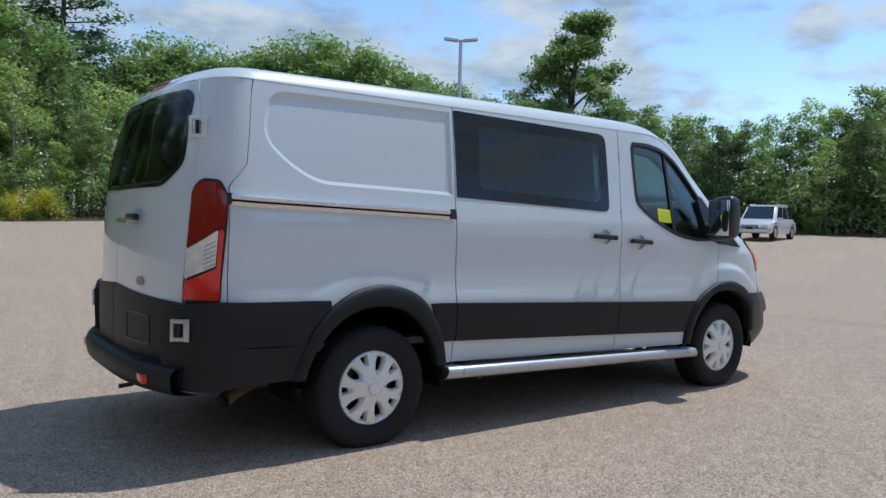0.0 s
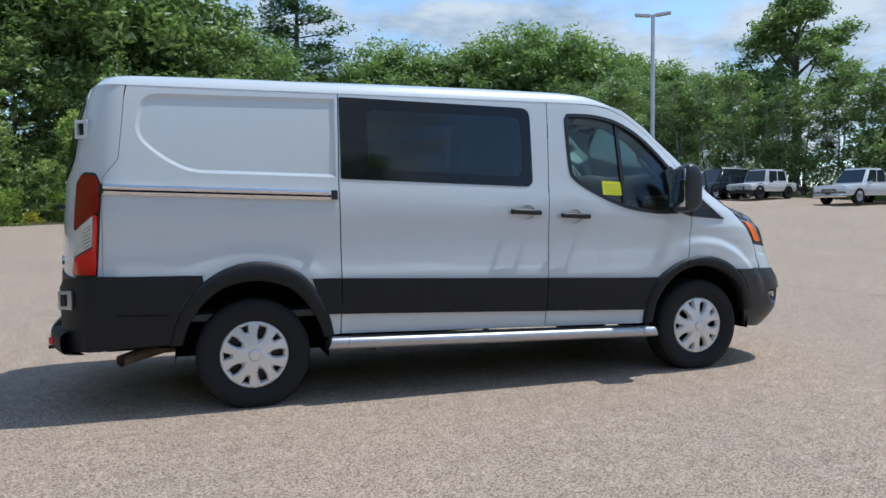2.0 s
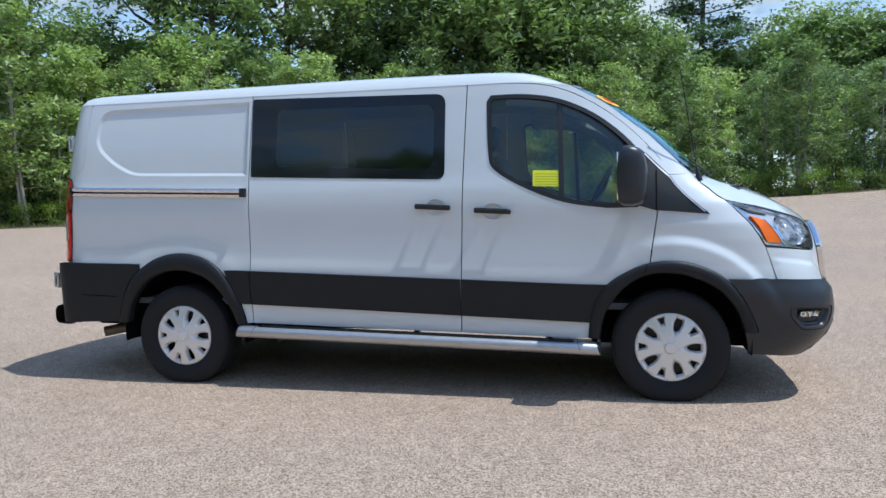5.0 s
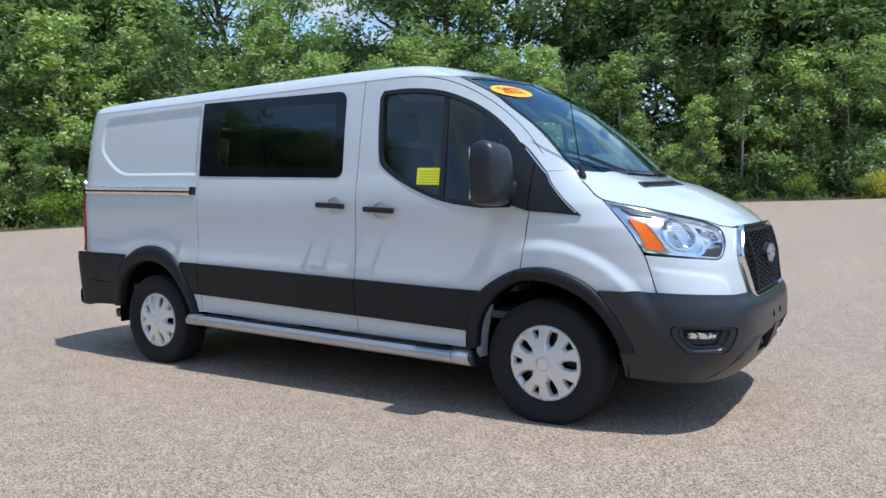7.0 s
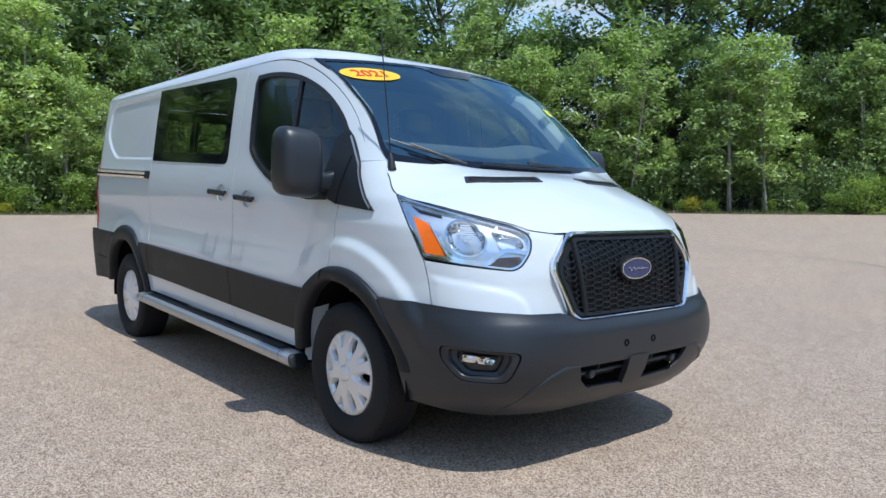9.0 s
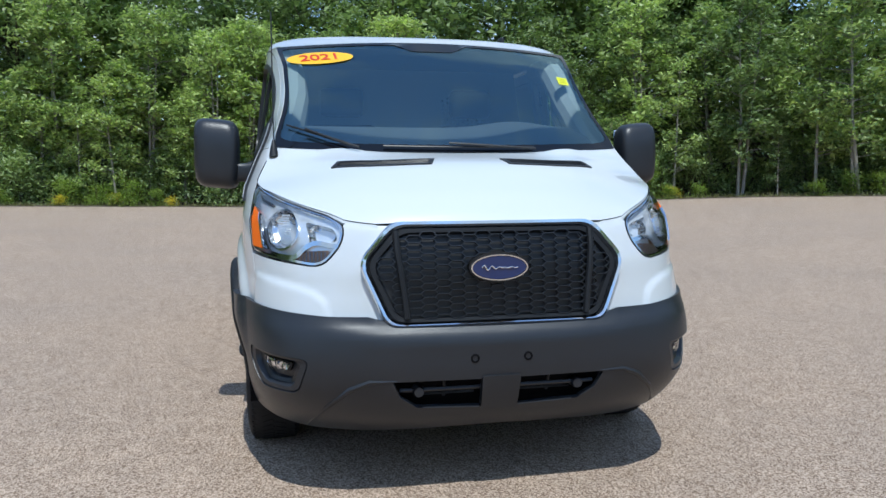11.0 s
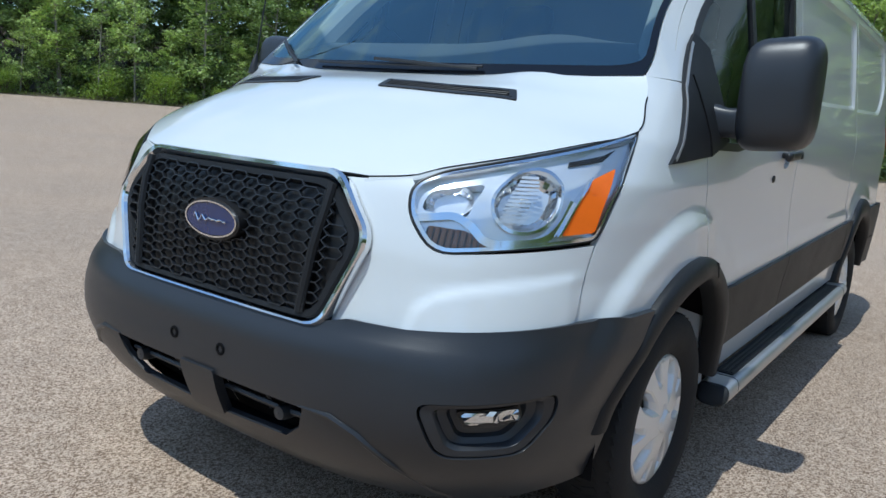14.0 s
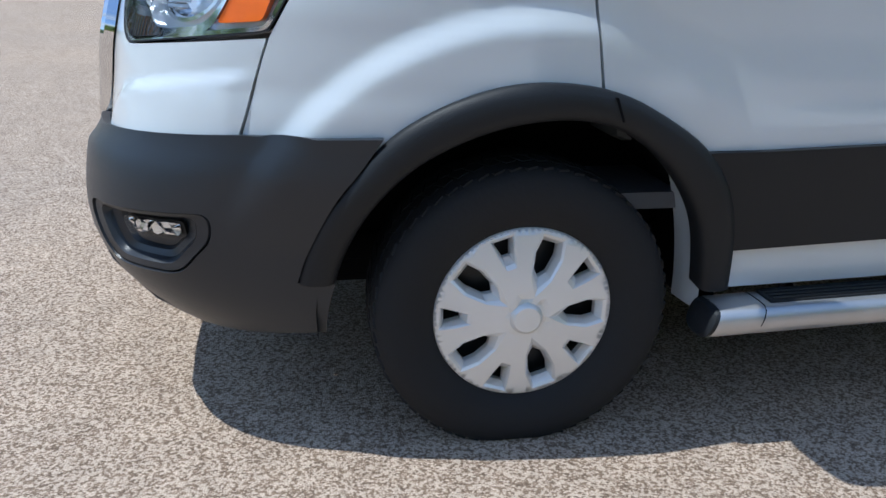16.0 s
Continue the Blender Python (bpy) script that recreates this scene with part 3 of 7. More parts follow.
for side in (-1, 1):
    # tail pillar and quarter panel
    panel("corner_pillar", [(-1.225, 0.42), (-0.955 - G, 0.42), (-0.955 - G, 1.445), (-0.79 - G, 1.56), (-0.706 - G, 2.002), (-1.36, 2.002), (-1.30, 1.93), (-1.255, 1.80), (-1.222, 1.53), (-1.225, 0.90)], side=side)
    low = [(-0.955 + G, 0.46)] + [(-0.45, 0.46)] + REAR_ARCH + [(0.545 - G, sill_low(0.5))]
    panel("quarter_panel", low + [(0.551 - G, 0.84), (0.545 - G, 1.40), (0.560 - G, 2.002), (-0.706 + G, 2.002), (-0.79 + G, 1.56), (-0.955 + G, 1.445)], side=side, holes=[STAMP], step=0.032)
    stamp_frame(STAMP, side)
    # middle door (sliding on the right, a fixed panel on the left)
    cup = oval(1.855, 1.222, 0.062, 0.052)
    door = [(0.545 + G, sill_low(0.5)), *[(q - G, z if k else sill_low(2.0)) for k, (q, z) in enumerate(SEAM_B)], (0.560 + G, 2.002), (0.545 + G, 1.40), (0.551 + G, 0.84)]
    slider = panel("sliding_door" if side < 0 else "side_panel", door, side=side, holes=[OPENING, cup] if side < 0 else [BLANK], step=0.032)
    if side < 0:
        panel("window_frit", WINDOW, FRIT, side, 0.003, [OPENING], 0.006, parent=slider)
        panel("window_glass", OPENING, PRIVACY, side, 0.003, thick=0.0, step=0.1, parent=slider, label="dark tinted privacy glass")
    else:
        stamp_frame(BLANK, side)
    # cab door
    cup2 = oval(2.225, 1.190, 0.062, 0.052)
    front = [(2.007 + G, sill_low(2.0)), (2.79, sill_low(2.8))] + [p for p in FRONT_ARCH[::-1] if p[0] < 3.10] + [(3.095, 0.765)] + [(q - G, z) for q, z in SEAM_F] + [(3.232, 1.30)] + DOOR_TOP[::-1][:-1] + [(q + G, z) for q, z in SEAM_B[::-1][:-1]]
    cab = panel("cab_door", front, side=side, holes=[DOOR_WINDOW, cup2], step=0.032)
    panel("window_seal", ring(DOOR_WINDOW, -0.012), DARK, side, 0.003, [ring(DOOR_WINDOW, 0.014)], 0.02, parent=cab)
    panel("window_glass", ring(DOOR_WINDOW, 0.01), DOORGLASS, side, -0.018, thick=0.0, step=0.1, parent=cab, label="lightly green tinted glass")
    panel("window_divider", [(2.638, 1.245), (2.672, 1.238), (2.652, 1.875), (2.625, 1.885)][::-1], DARK, side, -0.008, thick=0.02, parent=cab)
    # windscreen pillar
    panel("windscreen_pillar", [(q, z + 0.006) for q, z in DOOR_TOP] + [(3.2365, 1.3995)] + SHIELD_EDGE[::-1] + [(2.45, 2.006), (2.07, 2.006)], side=side)
    # front wing
    lamp_edge = [(3.889, 0.957), (3.768, 1.240)]
    wing = [(q + G, z) for q, z in SEAM_F[::-1]][:-1] + [(3.14, 0.80)] + [p for p in FRONT_ARCH[::-1] if 3.14 < p[0] < 3.68] + [(3.74, 0.50), (3.80, 0.70), (3.939 - G, 0.74)] + lamp_edge + WING_TOP[::-1][1:] + [(3.305, 1.395), (3.232, 1.395), (3.232, 1.32)]
    panel("front_wing", wing[::-1], side=side, step=0.015)
    # lower cladding strips, each shorter than its door
    n = 8
    for name, a, b in (("cladding_strip", 0.45, 0.545), ("cladding_strip", 0.552, 2.008), ("cladding_strip", 2.014, 2.86)):
        qs = [a + (b - a) * k / n for k in range(n + 1)]
        panel(name, [(q, clad_low(q)) for q in qs] + [(q + (0.085 if q > 2.85 else -0.09 if q < 0.46 else 0), clad_top(q)) for q in qs[::-1]], BLACK, side, 0.016, thick=0.02)
    bm = bmesh.new()
    add_sheet(bm, [(-1.33, 0.425), (-1.0, 0.432), (-0.49, 0.447)] + [p for p in REAR_FLARE if p[0] < -0.29 and p[1] > 0.46] + [(-0.30, 0.84), (-0.30, 0.857), (-1.0, 0.868), (-1.26, 0.852), (-1.33, 0.80)], lambda q, z, d, f=on_skin(side, 0.018): f(q, z, d + 0.045 * min(1.0, max(0.0, (-0.80 - q) / 0.25)) ** 2), [], 0.05, 0.05, flip=side > 0)
    part("rear_cladding", bm, BLACK, van)
    panel("cladding_step", [(-0.92, 0.643), (-0.49, 0.631), (-0.49, 0.626), (-0.92, 0.638)], VOID, side, 0.0195, thick=0.01)
    arch_flare("rear_arch_flare", REAR_FLARE, REAR_ARCH, side)
    arch_flare("front_arch_flare", FRONT_FLARE, FRONT_ARCH, side)
    panel("flare_seam", [(3.143, 0.806), (3.148, 0.806), (3.167, 0.853), (3.162, 0.853)], VOID, side, 0.0355, thick=0.01)
    # headlamp
    HL = rounded([(3.772, 1.241, 0.004), (3.893, 0.964, 0.02), (4.308, 0.917, 0.05), (4.388, 1.005, 0.05), (4.398, 1.076, 0.05), (4.34, 1.110, 0.04), (4.18, 1.149, 0.05), (4.0, 1.190, 0.05)], 0.03, 4)
    lamp = panel("headlamp", HL, LAMPSILVER, side, -0.050, thick=0.0, label="clear headlamp with chrome reflectors and an amber turn signal")
    panel("rim", HL, DARK, side, 0.002, [ring(HL, 0.003)], 0.010, parent=lamp)
    panel("chrome_edge", ring(HL, 0.0032), CHROME, side, -0.001, [ring(HL, 0.012)], 0.03, 0.03, parent=lamp)
    panel("lens", ring(HL, 0.006), CLEAR, side, 0.001, thick=0.0, parent=lamp)
    big, small = oval(4.105, 1.060, 0.092, 0.074, 28), rounded([(4.225, 1.098), (4.352, 1.072), (4.368, 1.02), (4.25, 1.004)], 0.02)
    panel("bezel", ring(HL, 0.008), LAMPSILVER, side, -0.020, [big, small], 0.03, 0.035, parent=lamp)
    panel("turn_signal", rounded([(3.866, 1.142), (3.908, 0.984), (4.006, 0.976), (3.945, 1.112)], 0.010, 3), AMBER, side, 0.003, thick=0.020, parent=lamp, label="amber turn signal lens")
    panel("corner_reflector", rounded([(4.338, 0.984), (4.238, 0.978), (4.175, 0.938), (4.322, 0.929)], 0.012, 3), SMOKE, side, -0.012, thick=0.012, parent=lamp, label="ribbed smoky amber side reflector")
    panel("trim_arm", band([(4.372, 0.997), (4.330, 1.003), (4.280, 1.009), (4.235, 0.990), (4.188, 0.955), (4.12, 0.954), (4.045, 0.966), (4.004, 1.01), (3.985, 1.06)], 0.009), CHROME, side, -0.006, thick=0.014, step=0.03, parent=lamp)
    panel("reflector_ring", oval(4.106, 1.058, 0.094, 0.083, 32), CHROME, side, -0.010, [oval(4.106, 1.058, 0.086, 0.075, 32)], 0.02, 0.03, parent=lamp)
    wall_ = [(3.945, 1.116), (4.010, 0.974)]
    bm = bmesh.new()
    add_grid(bm, lambda u, v: on_skin(side, -0.030 + 0.036 * v)(wall_[0][0] + (wall_[1][0] - wall_[0][0]) * u, wall_[0][1] + (wall_[1][1] - wall_[0][1]) * u, 0), 6, 1)
    add_grid(bm, lambda u, v: on_skin(side, -0.030 + 0.036 * v)(wall_[0][0] + 0.006 + (wall_[1][0] - wall_[0][0]) * u, wall_[0][1] + (wall_[1][1] - wall_[0][1]) * u, 0), 6, 1)
    add_grid(bm, lambda u, v: on_skin(side, 0.006)(wall_[0][0] + 0.006 * v + (wall_[1][0] - wall_[0][0]) * u, wall_[0][1] + (wall_[1][1] - wall_[0][1]) * u, 0), 6, 1)
    part("signal_wall", bm, CHROME, lamp)
    panel("upper_trim", [(3.86, 1.195), (3.90, 1.168), (4.02, 1.150), (4.02, 1.158), (3.91, 1.178)], DARK, side, -0.012, thick=0.01, step=0.03, parent=lamp)
    for k in range(9):
        qa = 4.332 - 0.016 * k
        panel("reflector_rib", [(qa, 0.934), (qa + 0.004, 0.934), (qa + 0.004, 0.978 - 0.004 * max(0, k - 5)), (qa, 0.978 - 0.004 * max(0, k - 5))], CABIN, side, -0.0105, thick=0.004, parent=lamp)
    lay = on_skin(side, 0.0)
    for cq, cz, rq, rz in ((4.105, 1.060, 0.092, 0.074), (4.300, 1.048, 0.060, 0.042)):
        bm = bmesh.new()
        rings_ = []
        rng = random.Random(7)
        for r, d in ((0.10, -0.085), (0.28, -0.082), (0.46, -0.074), (0.64, -0.062), (0.80, -0.048), (0.92, -0.034), (1.0, -0.022)):
            rings_.append([bm.verts.new(lay(cq + r * rq * math.cos(t), cz + r * rz * math.sin(t), d + rng.uniform(-0.004, 0.004) * (r < 0.95))) for k, t in enumerate([2 * math.pi * k / 26 for k in range(26)])])
        for p, q in zip(rings_, rings_[1:]):
            for k in range(26):
                bm.faces.new((p[k], p[(k + 1) % 26], q[(k + 1) % 26], q[k]))
        part("reflector", bm, CHROME, lamp, sharp=4)
    for k in range(12):
        zk = 1.004 + 0.010 * k
        panel("lens_rib", [(4.082 + 0.02 * abs(k - 6) / 6, zk), (4.172 - 0.03 * k / 12, zk), (4.172 - 0.03 * k / 12, zk + 0.006), (4.082 + 0.02 * abs(k - 6) / 6, zk + 0.006)], LAMPSILVER, side, -0.012, thick=0.003, parent=lamp)
    bm = bmesh.new()
    bmesh.ops.create_uvsphere(bm, u_segments=12, v_segments=8, radius=0.016, matrix=Matrix.Translation(lay(4.105, 1.062, -0.055)))
    part("bulb", bm, SILVER, lamp)
    # tail lamp
    TL = rounded([(-1.008, 0.857, 0.03), (-0.967, 1.27, 0.05), (-0.957, 1.40, 0.03), (-1.02, 1.474, 0.03), (-1.16, 1.482, 0.04), (-1.225, 1.43, 0.04), (-1.238, 1.24, 0.05), (-1.268, 0.852, 0.03)], 0.03, 4)
    tail = panel("tail_lamp", TL, DARK, side, 0.004, thick=0.02, label="tall red tail lamp with a clear reversing lens")
    panel("upper_lens", rounded([(-0.985, 1.245), (-0.972, 1.29), (-0.968, 1.392), (-1.028, 1.458), (-1.155, 1.466), (-1.213, 1.42), (-1.228, 1.24), (-1.236, 1.135)], 0.015, 3), DEEPRED, side, 0.016, thick=0.014, parent=tail)
    panel("lower_lens", rounded([(-1.015, 0.875), (-0.988, 1.22), (-1.022, 1.235), (-1.034, 1.035), (-1.236, 0.965), (-1.258, 0.875)], 0.012, 3), RED, side, 0.016, thick=0.014, parent=tail)
    panel("reversing_lens", rounded([(-1.042, 1.045), (-1.030, 1.225), (-1.236, 1.125), (-1.243, 0.978)], 0.010, 3), LENSWHITE, side, 0.015, thick=0.013, parent=tail, label="clear reversing lamp lens")
    for k in range(6):
        panel("lens_rib", [(-1.12, 1.03 + 0.022 * k), (-1.046, 1.056 + 0.022 * k), (-1.046, 1.060 + 0.022 * k), (-1.12, 1.034 + 0.022 * k)], CABIN, side, 0.0175, thick=0.003, parent=tail)
    # door handles
    spots = [(2.225, 1.190)] + ([(1.84, 1.219)] if side < 0 else [])
    for cq, cz in spots:
        panel("handle_cup", oval(cq if cq > 2 else 1.855, cz if cq > 2 else 1.222, 0.064, 0.054), WHITE, side, -0.016, thick=0.0, parent=cab if cq > 2 else slider)
        bm = bmesh.new()
        p = Vector(lay(cq, cz + 0.004, 0.026))
        add_box(bm, (-0.117, -0.012, -0.017), (0.117, 0.012, 0.017), 0.010, Matrix.Translation(p) @ Matrix.Rotation(radians(3.2), 4, "Y"), 3)
        for dx in (-0.085, 0.085):
            add_box(bm, (dx - 0.015, -0.03, -0.011), (dx + 0.015, 0.03, 0.011), 0.004, Matrix.Translation(p - Vector((0, side * 0.015, 0))))
        part("door_handle", bm, DARK, cab if cq > 2 else slider, "black plastic pull handle")
    if side > 0:
        bm = bmesh.new()
        lathe(bm, [(0.0005, 0.006), (0.012, 0.006), (0.015, 0.0)], 16, Matrix.Translation(Vector(lay(2.40, 1.10, 0.0))))
        part("key_lock", bm, DARK, cab)
    # mirror sail and door mirror
    sail = panel("mirror_sail", [(3.215, 1.182), (3.59, 1.156), (3.43, 1.288), (3.28, 1.405), (3.17, 1.52), (3.12, 1.56), (3.05, 1.52), (3.05, 1.23)], BLACK, side, 0.012, thick=0.03)
    panel("sail_groove", [(3.215, 1.182), (3.222, 1.182), (3.222, 1.42), (3.215, 1.42)], VOID, side, 0.0145, thick=0.004, parent=sail)
    # narrow dull silver strip that follows the sail's front edge
    panel("sail_edge_strip", band([(3.150, 1.525), (3.275, 1.396), (3.425, 1.278), (3.560, 1.168)], 0.0045), ALLOY, side, 0.0150, thick=0.006, step=0.03, parent=sail, label="thin dull silver strip along the sail's front edge")
    mir = new("door_mirror")
    mir.parent = van
    tagged(mir, "large black door mirror on a thick arm")
    bm = bmesh.new()
    r = bmesh.ops.create_cube(bm, size=2)
    bmesh.ops.subdivide_edges(bm, edges=bm.edges[:], cuts=9, use_grid_fill=True)
    for v in bm.verts:
        n_ = (abs(v.co.x) ** 5 + abs(v.co.y) ** 5 + abs(v.co.z) ** 5) ** 0.2
        c = v.co / max(n_, 1e-6)
        taper = 1 - 0.10 * max(0, c.x)
        v.co = (3.075 + 0.085 * c.x * (1 - 0.25 * max(0, c.z) ** 2) - 0.012 * c.y * side, side * 1.128 + 0.112 * c.y * taper, 1.385 + 0.172 * c.z * taper + 0.01 * c.y * side)
    part("mirror_housing", bm, SATIN, mir, sharp=60)
    bm = bmesh.new()
    add_box(bm, (2.987, side * 1.128 - 0.092, 1.25), (2.995, side * 1.128 + 0.092, 1.525), 0.003)
    part("mirror_glass", bm, MIRROR, mir)
    bm = bmesh.new()
    rows_ = []
    for k in range(7):
        f = k / 6
        yy, hz, hx = side * (0.945 + 0.125 * f), 0.046 + 0.014 * (2 * f - 1) ** 2, 0.042 - 0.006 * f
        rows_.append([bm.verts.new((3.10 + hx * math.copysign(abs(math.cos(t)) ** 0.5, math.cos(t)), yy, 1.290 + hz * math.copysign(abs(math.sin(t)) ** 0.5, math.sin(t)))) for t in [2 * math.pi * (j + 0.5) / 16 for j in range(16)]])
    for a, b in zip(rows_, rows_[1:]):
        for j in range(16):
            bm.faces.new((a[j], a[(j + 1) % 16], b[(j + 1) % 16], b[j]))
    bmesh.ops.recalc_face_normals(bm, faces=bm.faces[:])
    part("mirror_arm", bm, SATIN, mir)
    # step board: an oval extrusion with a flat top, a tread pad and slanted end caps
    y = side * 1.005
    bm = bmesh.new()

    def section(x, k, shrink=1.0):
        """A point of the board's cross-section at x, k from 0 to 1 round it."""
        t = 2 * math.pi * k
        c, d = math.cos(t), math.sin(t)
        py = 0.060 * math.copysign(abs(c) ** 0.75, c) * shrink
        pz = 0.042 * math.copysign(abs(d) ** 0.85, d) * shrink
        zc = 0.400 - 0.0255 * (x - 0.45)
        return Vector((x + 0.35 * pz * (1 if x > 1.6 else -1) * -1, y + py, zc + min(pz, 0.034)))

    def sweep(bm, stations, seg=24):
        rows_ = [[bm.verts.new(section(x, k / seg, f)) for k in range(seg)] for x, f in stations]
        for a, b in zip(rows_, rows_[1:]):
            for k in range(seg):
                bm.faces.new((a[k], a[(k + 1) % seg], b[(k + 1) % seg], b[k]))
        bm.faces.new(rows_[0][::-1])
        bm.faces.new(rows_[-1])
        bmesh.ops.recalc_face_normals(bm, faces=bm.faces[:])
    sweep(bm, [(0.462, 0.97), (0.468, 1.0), (1.0, 1.0), (1.65, 1.0), (2.3, 1.0), (2.868, 1.0), (2.874, 0.97)])
    bar = part("step_board", bm, ALLOY, van, "scuffed aluminium side step with a black tread")
    for x0, x1, x2 in ((0.448, 0.455, 0.464), (2.888, 2.881, 2.872)):
        bm = bmesh.new()
        sweep(bm, [(x0, 0.78), (x1, 0.96), (x2, 0.98)] if x0 < 1 else [(x2, 0.98), (x1, 0.96), (x0, 0.78)])
        part("end_cap", bm, BLACK, bar)
    slope = Matrix.Translation((1.665, y - side * 0.008, 0.4040)) @ Matrix.Rotation(radians(1.46), 4, "Y")
    bm = bmesh.new()
    add_box(bm, (-1.06, -0.034, -0.004), (1.06, 0.034, 0.0045), 0.003, slope)
    for k in range(4):
        add_box(bm, (-1.05, -0.030 + 0.017 * k, 0.003), (1.05, -0.022 + 0.017 * k, 0.0075), 0.0, slope)
    part("tread_pad", bm, BLACK, bar)
    for x in (0.575, 2.76):
        bm = bmesh.new()
        add_tube(bm, [section(x, k / 16 - 0.02) + Vector((0, 0, 0.0004)) for k in range(10)], 0.0016, 5)
        part("cap_seam", bm, VOID, bar)
    for x in (0.75, 1.65, 2.55):
        bm = bmesh.new()
        add_tube(bm, [(x, side * 0.72, 0.43 - 0.03 * x), (x, side * 0.93, 0.37 - 0.028 * x * 0.8), (x, side * 1.0, 0.36 - 0.025 * x * 0.8)], 0.018, 8)
        part("bracket", bm, DARK, bar)
    # rear door hinges
    for name_z, m_ in ((1.735, WHITE), (0.735, ALLOY)):
        bm = bmesh.new()
        p = Vector(lay(-1.20, name_z, 0.014 if name_z > 1 else 0.082))
        turn_ = Matrix.Translation(p) @ Matrix.Rotation(radians(35 * side), 4, "Z")
        for zz in (-0.044, 0.044):
            add_box(bm, (-0.050, -0.010, zz - 0.010), (0.030, 0.012, zz + 0.010), 0.004, turn_)
        add_box(bm, (0.012, -0.012, -0.056), (0.042, 0.008, 0.056), 0.004, turn_)
        add_box(bm, (-0.052, -0.012, -0.056), (-0.034, 0.006, 0.056), 0.004, turn_)
        hinge = part("door_hinge", bm, m_, van, "white-painted hinge" if m_ is WHITE else "bare metal hinge")
        bm = bmesh.new()
        add_tube(bm, [turn_ @ Vector((-0.012, 0.002, -0.040)), turn_ @ Vector((-0.012, 0.002, 0.040))], 0.010, 8)
        part("hinge_pin", bm, DARK, hinge)

# sliding rail on the right flank
bm = bmesh.new()
rows_ = []
for f, d in ((0.0, -0.004), (0.0, 0.010), (0.12, 0.016), (0.30, 0.018), (0.34, 0.013), (0.42, 0.013), (0.48, 0.020), (0.72, 0.025), (0.90, 0.020), (1.0, 0.010), (1.0, -0.004)):
    rows_.append([bm.verts.new(on_skin(-1, d)(-0.945 + 1.471 * k / 30, 1.347 - 0.040 * k / 30 + 0.064 * f, 0)) for k in range(31)])
for a, b in zip(rows_, rows_[1:]):
    for k in range(30):
        bm.faces.new((a[k], a[k + 1], b[k + 1], b[k]))
bmesh.ops.recalc_face_normals(bm, faces=bm.faces[:])
rail = part("slide_rail", bm, BRIGHT, van, "bright aluminium door slide rail", 30)
panel("rail_slot", [(-0.94, 1.3685), (0.52, 1.3285), (0.52, 1.3335), (-0.94, 1.3735)], VOID, -1, 0.0155, thick=0.004, parent=rail)
panel("rail_stop", [(0.490, 1.312), (0.530, 1.311), (0.530, 1.368), (0.49, 1.369)], DARK, -1, 0.027, thick=0.03, parent=rail)
panel("rail_stop", [(-0.965, 1.352), (-0.935, 1.352), (-0.935, 1.406), (-0.965, 1.406)], DARK, -1, 0.027, thick=0.03, parent=rail)

# roof: spans from the tail to the top of the windscreen
CROWN = [(-1.0, 2.062), (-0.8, 2.098), (-0.4, 2.112), (0.4, 2.121), (1.2, 2.130), (2.0, 2.128), (2.3, 2.118), (2.55, 2.086), (2.7, 2.050), (2.85, 1.999)]


def roof_point(u, v):
    y = math.copysign(abs(2 * v - 1) ** 0.6, 2 * v - 1)
    a = abs(y)
    rear = XR + (smooth_table(TAIL, 2.0) - XR) * max(0.0, 1 - (a * 0.995) ** BACK) ** (1 / BACK)
    front = 2.845 - 0.145 * a * a
    x = rear + (front - rear) * u
    zl = 2.0 if x < 2.3 else 2.0 - 0.024 * ((min(x, 2.70) - 2.3) / 0.40) ** 2
    w = -skin(max(-0.72, min(x, 2.70)), zl)[1] + 0.002
    up = max(0.0, 1 - a ** 3) ** (1 / 3)
    if u < 0.06:
        up *= max(0.0, 1 - (1 - u / 0.06) ** 2.4) ** (1 / 2.4)
    z = zl + max(0.0, smooth_table(CROWN, x) - zl) * up
    if u > 0.90:
        k = ((u - 0.90) / 0.10) ** 2
        z += (1.999 - 0.022 * a * a - z) * k
    return Vector((x, y * w, z))


bm = bmesh.new()
add_grid(bm, roof_point, 64, 44, flip=True)
part("roof", bm, WHITE, van, sharp=60)
bm = bmesh.new()
add_box(bm, (-0.040, -0.15, -0.012), (0.040, 0.15, 0.012), 0.008, Matrix.Translation((-0.905, 0, 2.056)) @ Matrix.Rotation(radians(-24), 4, "Y"))
part("high_brake_lamp", bm, DEEPRED, van, "slim red third brake lamp")

